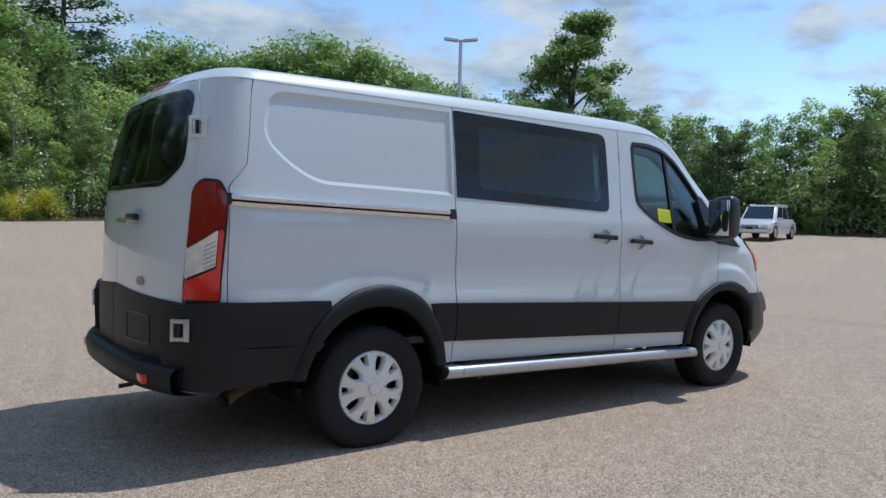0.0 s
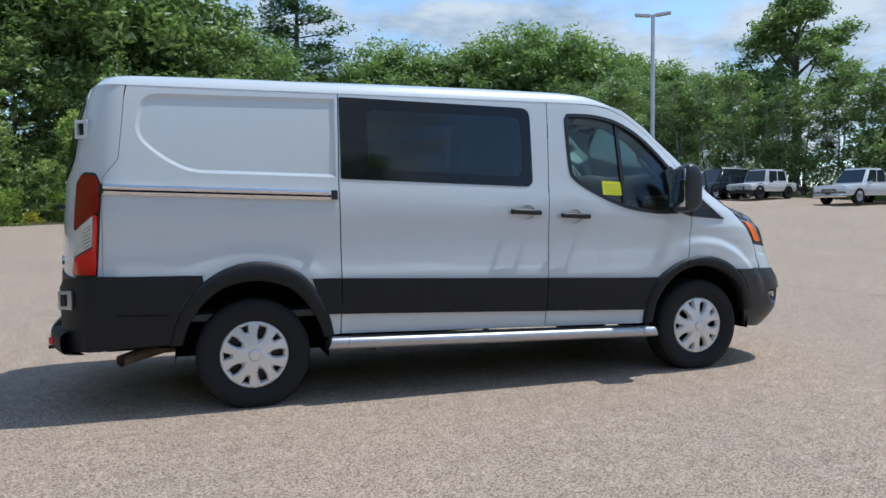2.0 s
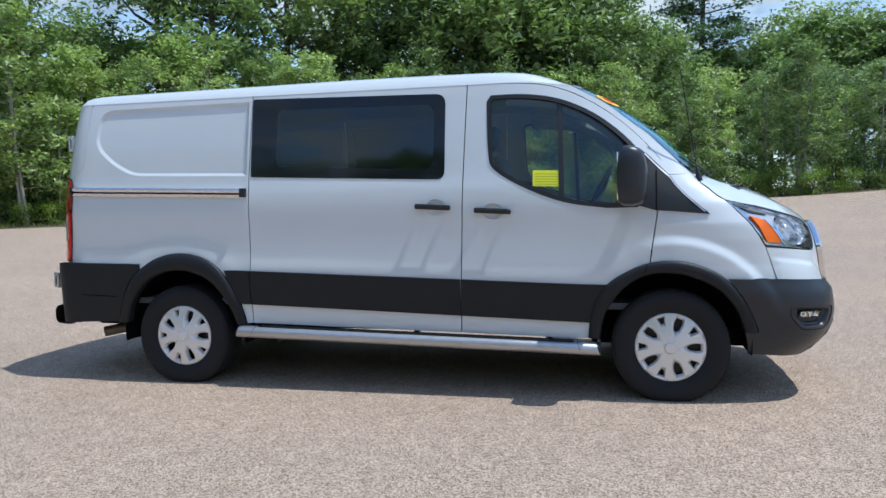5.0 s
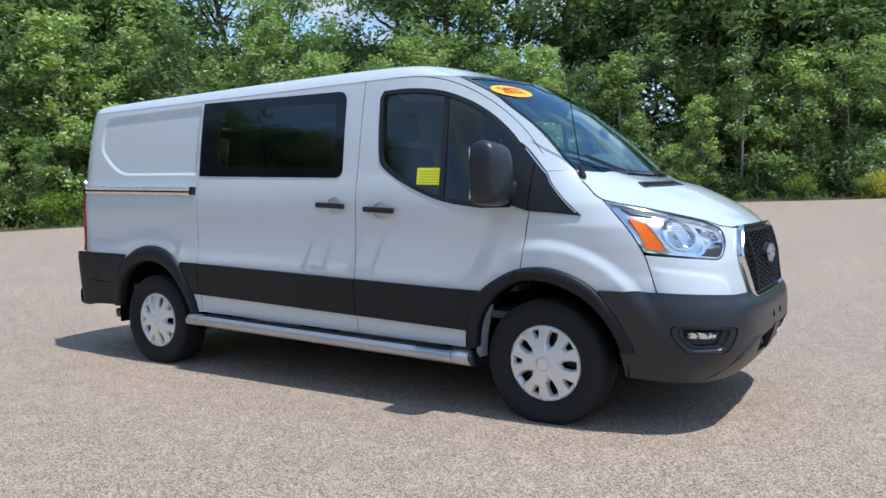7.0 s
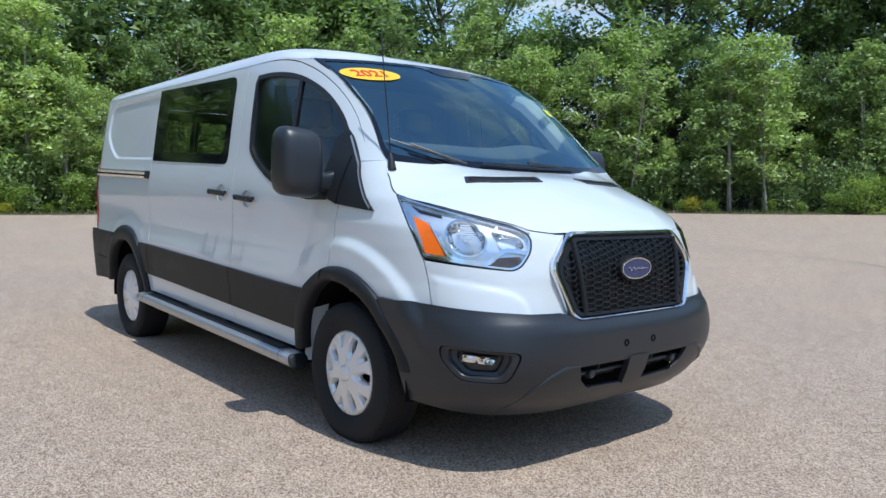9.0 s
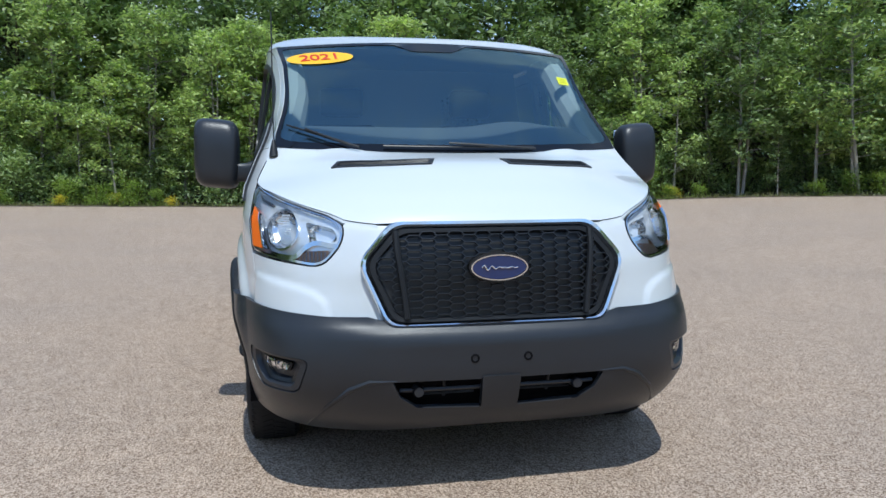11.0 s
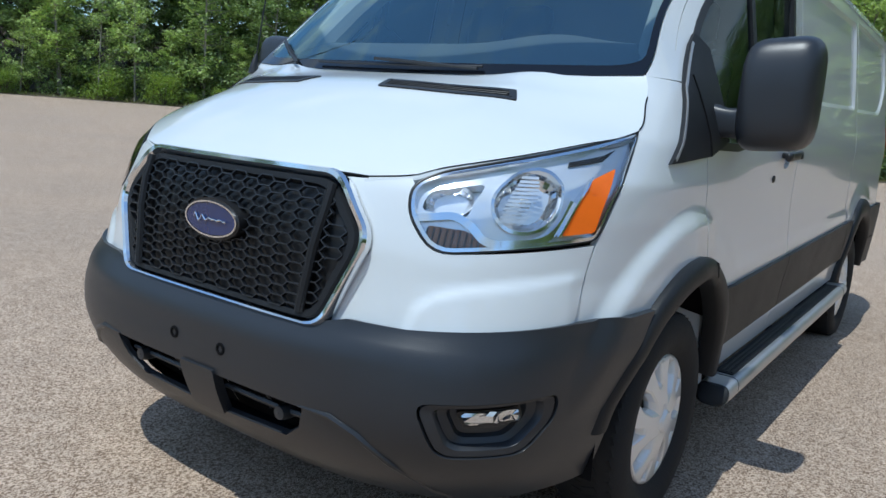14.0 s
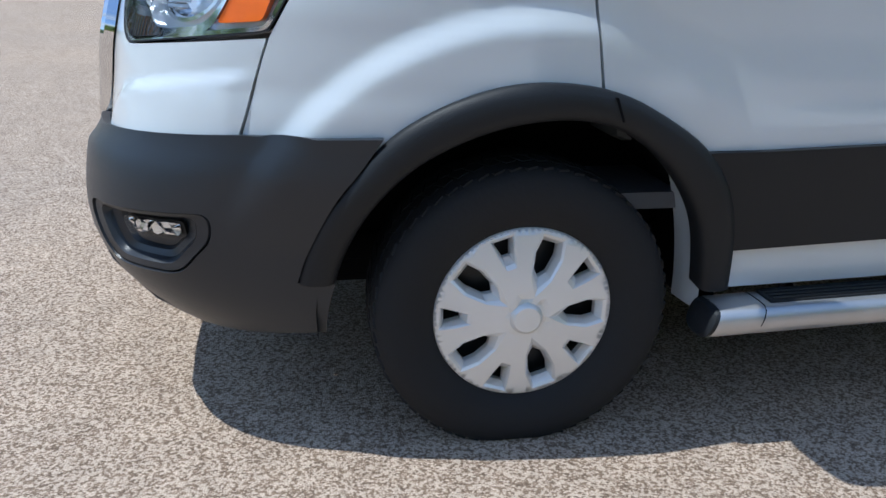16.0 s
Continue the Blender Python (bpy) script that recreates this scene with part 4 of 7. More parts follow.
# rear doors
for side in (-1, 1):
    s = side
    door = [(s * 0.004, 0.50), (s * 0.835, 0.50), (s * 0.835, 0.85), (s * 0.835, 1.50), (s * 0.80, 1.80), (s * 0.70, 1.992), (s * 0.004, 2.0)]
    glass = rounded([(s * 0.007, 1.43, 0.01), (s * 0.62, 1.438, 0.06), (s * 0.765, 1.55, 0.06), (s * 0.72, 1.90, 0.06), (s * 0.66, 1.945, 0.05), (s * 0.007, 1.95, 0.01)], 0.04, 4)
    bm = bmesh.new()
    add_sheet(bm, door, on_tail(0.004), [ring(glass, 0.03)], 0.02, 0.06, flip=True)
    leaf = part("rear_door", bm, WHITE, van)
    bm = bmesh.new()
    add_sheet(bm, glass, on_tail(0.008), [], 0.004, 0.08, flip=True)
    part("window_glass", bm, REARGLASS, leaf, "dark tinted rear glass")
    bm = bmesh.new()
    add_sheet(bm, glass, on_tail(0.0105), [ring(glass, 0.020)], 0.004, 0.08, flip=True)
    part("window_frit", bm, FRIT, leaf)
    bm = bmesh.new()
    add_sheet(bm, [(s * 0.004, 0.50), (s * 0.83, 0.50), (s * 0.83, 0.855), (s * 0.004, 0.90)], on_tail(0.016), [], 0.02, 0.08, flip=True)
    part("lower_cladding", bm, BLACK, leaf)
    if side < 0:
        bm = bmesh.new()
        p = on_tail(0.03)(-0.34, 1.277, 0)
        add_box(bm, (-0.014, -0.10, -0.018), (0.014, 0.10, 0.018), 0.010, Matrix.Translation(p), 3)
        part("door_handle", bm, DARK, leaf, "black plastic pull handle")
        # model lettering as bars, and an oval badge
        bm = bmesh.new()
        for k in range(7):
            add_sheet(bm, [(-0.16 + 0.034 * k, 1.245), (-0.138 + 0.034 * k, 1.245), (-0.138 + 0.034 * k, 1.272), (-0.16 + 0.034 * k, 1.272)], on_tail(0.007), [], 0.004, 0.1, flip=True)
        part("model_lettering", bm, CHROME, leaf)
        for rr_, mm_, oo_, nm_ in ((1.0, CHROME, 0.012, "badge_rim"), (0.86, BLUE, 0.014, "badge")):
            bm = bmesh.new()
            add_sheet(bm, oval(-0.46, 0.943, 0.058 * rr_, 0.030 * rr_), on_tail(oo_), [], 0.012, 0.1, flip=True)
            part(nm_, bm, mm_, leaf)
        bm = bmesh.new()
        add_sheet(bm, rounded([(-0.58, 0.615), (-0.27, 0.615), (-0.27, 0.778), (-0.58, 0.778)], 0.02), on_tail(0.020), [rounded([(-0.567, 0.630), (-0.283, 0.630), (-0.283, 0.765), (-0.567, 0.765)], 0.01)], 0.012, 0.06, flip=True)
        part("plate_frame", bm, DARK, leaf, "empty dark number plate frame")

# frame behind the rear doors
bm = bmesh.new()
add_sheet(bm, [(-0.86, 0.50), (0.86, 0.50), (0.86, 1.50), (0.84, 1.80), (0.78, 1.985), (-0.78, 1.985), (-0.84, 1.80), (-0.86, 1.50)], on_tail(-0.024), [rounded([(-0.70, 1.47), (0.70, 1.47), (0.68, 1.91), (-0.68, 1.91)], 0.05)], 0.02, 0.07, flip=True)
part("rear_frame", bm, WHITE, van)

# rear bumper
def rear_bump(u, v):
    y = (2 * u - 1) * 0.90
    a = abs(y) / 0.90
    back = -1.235 + 0.13 * a ** 3
    prof = [(0.400, 0.14), (0.405, 0.03), (0.43, 0.004), (0.50, 0.0), (0.535, 0.015), (0.545, 0.05), (0.55, 0.24)]
    k = v * (len(prof) - 1)
    i = min(int(k), len(prof) - 2)
    f = k - i
    return Vector((back + prof[i][1] * (1 - f) + prof[i + 1][1] * f, y, prof[i][0] * (1 - f) + prof[i + 1][0] * f))


bm = bmesh.new()
add_grid(bm, rear_bump, 40, 10)
bumper = part("rear_bumper", bm, BLACK, van, "black moulded rear step bumper")
for s in (-1, 1):
    bm = bmesh.new()
    add_box(bm, (-1.192, s * 0.66 - 0.06, 0.445), (-1.14, s * 0.66 + 0.06, 0.49), 0.006)
    part("reflector", bm, RED, bumper)
bm = bmesh.new()
for k in range(6):
    add_tube(bm, [(-1.17 + 0.016 * k, -0.60, 0.549), (-1.17 + 0.016 * k, 0.60, 0.549)], 0.004, 6)
part("step_tread", bm, DARK, bumper)
bm = bmesh.new()
add_tube(bm, [(-1.13, -0.45, 0.42), (-1.17, -0.45, 0.395), (-1.235, -0.45, 0.390)], 0.012, 8)
part("tow_eye", bm, DARK, bumper)

# bonnet: a loft between its centre line and its side edges
MIDLINE = [(0.0, 3.605, 1.372), (0.35, 3.84, 1.318), (0.7, 4.06, 1.208), (0.9, 4.17, 1.128), (1.0, 4.208, 1.088)]
EDGE = []
STATIONS = (0.0, 0.16, 0.40, 0.62, 0.76, 0.88, 0.93, 1.0)
for i_, (q_, z_) in enumerate(BONNET_LINE):
    j_ = min(i_ // 8, 6)
    k_ = STATIONS[j_] + (STATIONS[j_ + 1] - STATIONS[j_]) * (i_ / 8 - j_)
    p_ = skin(q_, z_)
    EDGE.append((k_, p_[0], -p_[1], p_[2] + 0.003))


def bonnet_point(u, v):
    w = 2 * v - 1
    a = abs(w)
    cx, cz = (smooth_table([(r[0], r[k]) for r in MIDLINE], u) for k in (1, 2))
    ex, ey, ez = (smooth_table([(r[0], r[k]) for r in EDGE], u) for k in (1, 2, 3))
    b = a ** (2 + 0.4 * u)
    crest = 0.010 * math.exp(-((a - 0.62) / 0.12) ** 2) * (1 - u)
    return Vector((cx + (ex - cx) * b, ey * w, cz + (ez - cz) * b + crest))


bm = bmesh.new()
add_grid(bm, bonnet_point, 40, 48)
bonnet = part("bonnet", bm, WHITE, van)
bm = bmesh.new()
add_tube(bm, [bonnet_point(1.0, k / 40) + Vector((0.0, 0, -0.005)) for k in range(41)], 0.0028, 6)
part("bonnet_edge", bm, VOID, bonnet)
for v_ in (0, 1):
    # white backing added under the bonnet's side edge to lighten the dark gap
    bm = bmesh.new()
    add_tube(bm, [bonnet_point(k / 60, v_) + Vector((0, (1 - 2 * v_) * 0.009, -0.0155)) for k in range(61)], 0.0105, 8)
    part("gap_backing", bm, WHITE, bonnet)
    bm = bmesh.new()
    add_tube(bm, [bonnet_point(0.15 + 0.25 * k / 12, v_) + Vector((0, (2 * v_ - 1) * 0.001, 0)) for k in range(13)], 0.0022, 6)
    part("wing_seam", bm, VOID, bonnet)
for s in (-1, 1):
    bm = bmesh.new()

    def vent_lay(u, v, depth, s=s):
        # u across, v fore and aft
        p = bonnet_point(v, 0.5 + 0.5 * u)
        return p + Vector((0.25, 0, 0.97)) * (0.004 + depth)
    out = rounded([(s * 0.165, 0.235), (s * 0.635, 0.262), (s * 0.66, 0.362), (s * 0.19, 0.362)], 0.010, 3)
    add_sheet(bm, out, vent_lay, [ring(out, 0.022)], 0.006, 0.05, flip=s > 0)
    vent = part("bonnet_vent", bm, DARK, bonnet, "black plastic bonnet air vent")
    bm = bmesh.new()
    add_sheet(bm, ring(out, 0.018), lambda u, v, d: vent_lay(u, v, d - 0.003), [], 0.0, 0.05, flip=s > 0)
    part("vent_mesh", bm, VOID, vent)
    for k in range(4):
        bm = bmesh.new()
        a0 = 0.264 + 0.021 * k
        add_tube(bm, [vent_lay(s * 0.19, a0, -0.002), vent_lay(s * 0.41, a0 + 0.006, -0.002), vent_lay(s * 0.62, a0 + 0.012, -0.002)], 0.0022, 6)
        part("slat", bm, DARK, vent)


# windscreen
RIM = []
for k_, (q_, z_) in enumerate(SHIELD_EDGE[::-1]):
    p_ = skin(q_, z_)
    RIM.append(((z_ - 1.40) / 0.576, p_[0] + 0.004, -p_[1] - 0.004, z_))


def shield_point(u, v):
    a = 2 * u - 1
    ex_, ey_, ez_ = (smooth_table([(r[0], r[k]) for r in RIM], v) for k in (1, 2, 3))
    c = Vector((3.615, 0, 1.370)).lerp(Vector((2.845, 0, 1.998)), v) + Vector((0.63, 0, 0.77)) * 0.045 * math.sin(math.pi * v)
    return Vector((c.x + (ex_ - c.x) * a * a, ey_ * a, c.z + (ez_ - c.z) * a * a))


bm = bmesh.new()
add_grid(bm, shield_point, 32, 20)
shield = part("windscreen", bm, SHIELD, van, "curved windscreen glass with a black border")
bm = bmesh.new()


def shield_lay(u, v, d):
    return shield_point(u, v) + Vector((0.62, 0, 0.78)) * (d + 0.003)


add_sheet(bm, [(0, 0), (1, 0), (1, 1), (0, 1)], shield_lay, [rounded([(0.012, 0.050, 0.06), (0.988, 0.050, 0.06), (0.986, 0.968, 0.03), (0.62, 0.968, 0.0), (0.57, 0.88, 0.02), (0.43, 0.88, 0.02), (0.38, 0.968, 0.0), (0.014, 0.968, 0.03)], 0.03, 4)], 0.0, 0.04)
part("screen_frit", bm, FRIT, shield)
# scuttle between bonnet and glass
bm = bmesh.new()
add_grid(bm, lambda u, v: (shield_point(u, 0.02) - Vector((0, 0, 0.012))).lerp(bonnet_point(0.03, u) - Vector((0, 0, 0.006)), v), 32, 3)
part("scuttle", bm, DARK, van)
# year oval on the inside of the glass, seen through it
bm = bmesh.new()
add_sheet(bm, oval(0.124, 0.826, 0.108, 0.070, 32), lambda u, v, d: shield_point(u, v) + Vector((0.62, 0, 0.78)) * (0.005 + d), [], 0.0, 0.03)
sticker = part("year_sticker", bm, ORANGE, van, "orange oval sticker with the red year 2021")
txt = bpy.data.curves.new("year", "FONT")
txt.body, txt.size, txt.align_x, txt.align_y, txt.extrude, txt.offset = "2021", 0.108, "CENTER", "CENTER", 0.0006, 0.0012
tob = new("year", txt)
dg = bpy.context.evaluated_depsgraph_get()
ym = bpy.data.meshes.new_from_object(tob.evaluated_get(dg))
ym.materials.clear()
ym.materials.append(REDINK)
bpy.data.objects.remove(tob)
c0, du, dv = shield_point(0.124, 0.826), (shield_point(0.154, 0.826) - shield_point(0.124, 0.826)).length / 0.03, (shield_point(0.124, 0.856) - shield_point(0.124, 0.826)).length / 0.03
for v_ in ym.vertices:
    v_.co = shield_point(0.124 + v_.co.x / du, 0.826 + v_.co.y / dv) + Vector((0.62, 0, 0.78)) * (0.0075 + v_.co.z)
yo = new("year", ym)
yo.parent = sticker
bm = bmesh.new()
add_sheet(bm, [(0.926, 0.605), (0.966, 0.605), (0.966, 0.685), (0.926, 0.685)], lambda u, v, d: shield_point(u, v) + Vector((0.62, 0, 0.78)) * (0.005 + d), [], 0.0, 0.03)
tag_ = part("inspection_sticker", bm, YELLOW, van, "small yellow paper sticker on the windscreen")
for k in range(3):
    bm = bmesh.new()
    add_sheet(bm, [(0.932, 0.623 + 0.02 * k), (0.960, 0.623 + 0.02 * k), (0.960, 0.628 + 0.02 * k), (0.932, 0.628 + 0.02 * k)], lambda u, v, d: shield_point(u, v) + Vector((0.62, 0, 0.78)) * (0.007 + d), [], 0.0, 0.05)
    part("print_bar", bm, INK, tag_)
# yellow notice inside the right cab window
notice = panel("window_notice", [(2.475, 1.345), (2.640, 1.340), (2.640, 1.44), (2.475, 1.445)], YELLOW, -1, -0.014, thick=0.0, label="yellow paper notice with lines of small print")
for k in range(5):
    panel("print_bar", [(2.49, 1.356 + 0.016 * k), (2.625, 1.352 + 0.016 * k), (2.625, 1.356 + 0.016 * k), (2.49, 1.360 + 0.016 * k)], INK, -1, -0.0125, thick=0.0, parent=notice)
# wipers and aerial
for pts, bl in (([(0.225, -0.012), (0.15, 0.05), (0.08, 0.115)], [(0.20, 0.022), (0.025, 0.17)]), ([(0.72, -0.012), (0.60, 0.012), (0.47, 0.03)], [(0.72, 0.020), (0.29, 0.022)])):
    bm = bmesh.new()
    add_tube(bm, [shield_lay(u, v, 0.028) for u, v in pts], 0.006, 6)
    wip = part("wiper_arm", bm, DARK, van, "black windscreen wiper")
    bm = bmesh.new()
    (u0, v0), (u1, v1) = bl
    add_tube(bm, [shield_lay(u0 + (u1 - u0) * k / 10, v0 + (v1 - v0) * k / 10, 0.013) for k in range(11)], 0.0045, 6)
    part("wiper_blade", bm, DARK, wip)
bm = bmesh.new()
add_tube(bm, [(3.477, -0.842, 1.355), (3.470, -0.842, 1.40), (3.462, -0.842, 1.435)], [0.022, 0.015, 0.006], 10)
add_tube(bm, [(3.462, -0.842, 1.43), (3.415, -0.842, 1.72), (3.365, -0.842, 2.03)], 0.0032, 6)
part("aerial", bm, DARK, van, "thin black whip aerial")
bm = bmesh.new()
add_box(bm, (-0.05, -0.012, -0.02), (0.05, 0.012, 0.05), 0.010, Matrix.Translation((2.25, 0.58, 2.105)), 3)
part("roof_aerial", bm, DARK, van, "short black fin aerial on the roof")

# white fascia under the headlamps
CHEEK = [(3.889, 0.896), (4.0, 0.880), (4.107, 0.867), (4.22, 0.848), (4.283, 0.829), (4.32, 0.805), (4.337, 0.785), (4.352, 0.735), (4.36, 0.60)]


def cheek(q, z):
    """A pressed step that runs round the cheek under the lamp."""
    if q > 4.40:
        return 0.0
    best = 1.0
    for (a, c), (b, e) in zip(CHEEK, CHEEK[1:]):
        u = min(1.0, max(0.0, ((q - a) * (b - a) + (z - c) * (e - c)) / ((b - a) ** 2 + (e - c) ** 2)))
        best = min(best, math.hypot(q - a - (b - a) * u, z - c - (e - c) * u))
    low = z < smooth_table(CHEEK, q) and q < 4.36
    fade = min(1.0, max(0.0, (q - 3.90) / 0.06))
    return fade * (0.010 * min(1.0, best / 0.022) ** 0.8 if low else 0.0)


for side in (-1, 1):
    fascia = [(3.893 + G, 0.952), (3.945 + G, 0.70), (4.80, 0.66), (4.80, 1.066), (4.52, 1.074), (4.41, 1.088)] + [p for p in ring(HL, -0.0035) if p[0] > 3.93 and p[1] < 1.075][::-1]
    bm = bmesh.new()
    add_sheet(bm, fascia, lambda q, z, d, f=on_skin(side, 0.0): f(q, z, d + cheek(q, z)), [], 0.02, 0.011, flip=side > 0)
    part("front_fascia", bm, WHITE, van)

# grille
GR = [(-0.41, 1.078), (-0.53, 0.935), (-0.43, 0.688), (0.43, 0.688), (0.53, 0.935), (0.41, 1.078)]
GR_OUT = rounded(GR, 0.05, 5)
bm = bmesh.new()
add_sheet(bm, GR_OUT, on_nose(0.006), [], 0.0, 0.06)
grille = part("grille", bm, DARK, van, "black honeycomb grille in a chrome surround")
bm = bmesh.new()
lay = on_nose(0.0)
prof = [(0.0, 0.004), (0.1, 0.026), (0.35, 0.034), (0.7, 0.030), (1.0, 0.008)]
rows_ = []
o_ = split_long(GR_OUT, 0.05)
i_ = [(p[0] * 0.945, 0.885 + (p[1] - 0.885) * 0.90) for p in o_]
for f, d in prof:
    rows_.append([bm.verts.new(lay(a[0] + (b[0] - a[0]) * f, a[1] + (b[1] - a[1]) * f, d)) for a, b in zip(o_, i_)])
for a, b in zip(rows_, rows_[1:]):
    for k in range(len(a)):
        bm.faces.new((a[k], a[(k + 1) % len(a)], b[(k + 1) % len(a)], b[k]))
bmesh.ops.recalc_face_normals(bm, faces=bm.faces[:])
part("chrome_surround", bm, CHROME, grille, "bright chrome grille surround")
bm = bmesh.new()
rows_ = []
for f, d in [(1.0, 0.010), (1.25, 0.024), (1.9, 0.022), (2.1, 0.006)]:
    rows_.append([bm.verts.new(lay(a[0] + (b[0] - a[0]) * f, a[1] + (b[1] - a[1]) * f, d)) for a, b in zip(o_, i_)])
for a, b in zip(rows_, rows_[1:]):
    for k in range(len(a)):
        bm.faces.new((a[k], a[(k + 1) % len(a)], b[(k + 1) % len(a)], b[k]))
bmesh.ops.recalc_face_normals(bm, faces=bm.faces[:])
part("inner_frame", bm, BLACK, grille)
bm = bmesh.new()
IN = [(p[0] * 0.90, 0.885 + (p[1] - 0.885) * 0.84) for p in GR_OUT]


def bar(bm, p, q, w, d0, d1):
    """One web of the honeycomb, standing on the nose."""
    if not (inside(p, IN) and inside(q, IN)):
        return
    t = Vector((q[0] - p[0], q[1] - p[1])).normalized()
    nx, nz = -t.y * w, t.x * w
    vs = [bm.verts.new(lay(c[0] + sg * nx, c[1] + sg * nz, d)) for d in (d0, d1) for c, sg in ((p, 1), (p, -1), (q, -1), (q, 1))]
    bm.faces.new(vs[4:][::-1])
    for k in range(4):
        bm.faces.new((vs[k], vs[(k + 1) % 4], vs[4 + (k + 1) % 4], vs[4 + k]))


HW, HH = 0.068, 0.0265
for r in range(-9, 10):
    for c in range(-9, 10):
        cx, cz = c * HW * 0.78, 0.885 + r * HH + (HH / 2 if c % 2 else 0)
        p = [(cx - HW * 0.5, cz), (cx - HW * 0.28, cz - HH / 2), (cx + HW * 0.28, cz - HH / 2), (cx + HW * 0.5, cz)]
        for a, b in zip(p, p[1:]):
            bar(bm, a, b, 0.0012, 0.013, 0.026)
part("honeycomb", bm, SATIN, grille)
for s in (-1, 1):
    bm = bmesh.new()
    add_tube(bm, [lay(s * yy, zz, 0.026) for yy, zz in ((0.385, 1.045), (0.382, 0.98), (0.372, 0.90), (0.362, 0.82), (0.352, 0.725))], 0.013, 8)
    part("upright_rib", bm, BLACK, grille)
# badge: a blue oval with a bright rim and plain bright strokes
badge_at = 0.915
bm = bmesh.new()
add_sheet(bm, oval(0, badge_at, 0.118, 0.058, 32), lambda y, z, d: Vector((4.292 + d, y, z)), [], 0.06, 0.05)
badge = part("badge", bm, DARK, grille, "blue oval badge with a bright rim")
bm = bmesh.new()
add_sheet(bm, oval(0, badge_at, 0.112, 0.050, 32), lambda y, z, d: Vector((4.298 + d, y, z)), [oval(0, badge_at, 0.1065, 0.0455, 32)], 0.008, 0.05)
part("badge_rim", bm, CHROME, badge)
bm = bmesh.new()
add_sheet(bm, oval(0, badge_at, 0.105, 0.044, 32), lambda y, z, d: Vector((4.296 + d, y, z)), [], 0.004, 0.05)
part("badge_field", bm, BLUE, badge)
bm = bmesh.new()
add_tube(bm, [(4.2995, -0.070 + 0.140 * k / 48, badge_at + (0.004 + 0.006 * math.cos(1.2 * math.pi * k / 48)) * math.sin(9 * math.pi * k / 48)) for k in range(49)], [0.0012 + 0.0016 * abs(math.sin(4.5 * math.pi * k / 48)) for k in range(49)], 6)
part("badge_stroke", bm, CHROME, badge)

# front bumper: one moulding round the nose, with pockets
# height of the rolled shoulder along the bumper, from the middle round to the arch
ROLL = [(0.0, 0.640), (0.40, 0.648), (0.62, 0.672), (0.85, 0.682), (1.1, 0.690)]


def bumper_lay(off=0.0):
    def lay_(s, z, depth):
        crest = smooth_table(ROLL, abs(s))
        up = (z - crest) / (0.036 if z > crest else 0.030)
        return Vector(on_skin(-1 if s < 0 else 1, off)(5.0 - abs(s), z, depth + 0.014 * math.exp(-up * up) * (1 - 0.7 * min(1.0, max(0.0, (abs(s) - 0.65) / 0.3)))))
    return lay_


top = [(5.0 - 3.939, 0.764), (5.0 - 4.21, 0.744), (5.0 - 4.334, 0.735), (5.0 - 4.48, 0.735), (0.40, 0.700), (0.0, 0.690)]
half_out = [(0.0, 0.30), (0.5, 0.29), (0.80, 0.293), (5.0 - 3.795, 0.325), (5.0 - 3.742, 0.45), (5.0 - 3.815, 0.452), (5.0 - 3.73, 0.657), (5.0 - 3.655, 0.772)] + top
full = half_out + [(-a, b) for a, b in half_out[::-1][1:-1]]
FOG = rounded([(5.0 - 4.278, 0.585), (5.0 - 3.957, 0.603), (5.0 - 3.955, 0.545), (5.0 - 4.035, 0.460), (5.0 - 4.225, 0.457)], 0.035, 4)


def y_to_s(y, z):
    """The way round the nose from its middle to the half width y."""
    n = smooth_table(POW, z)
    r = min(0.999, abs(y) / (smooth_table(HALF, z) * 0.975))
    return LF * (1 - math.atan2((1 - r ** n) ** (1 / n), r) * 2 / math.pi)


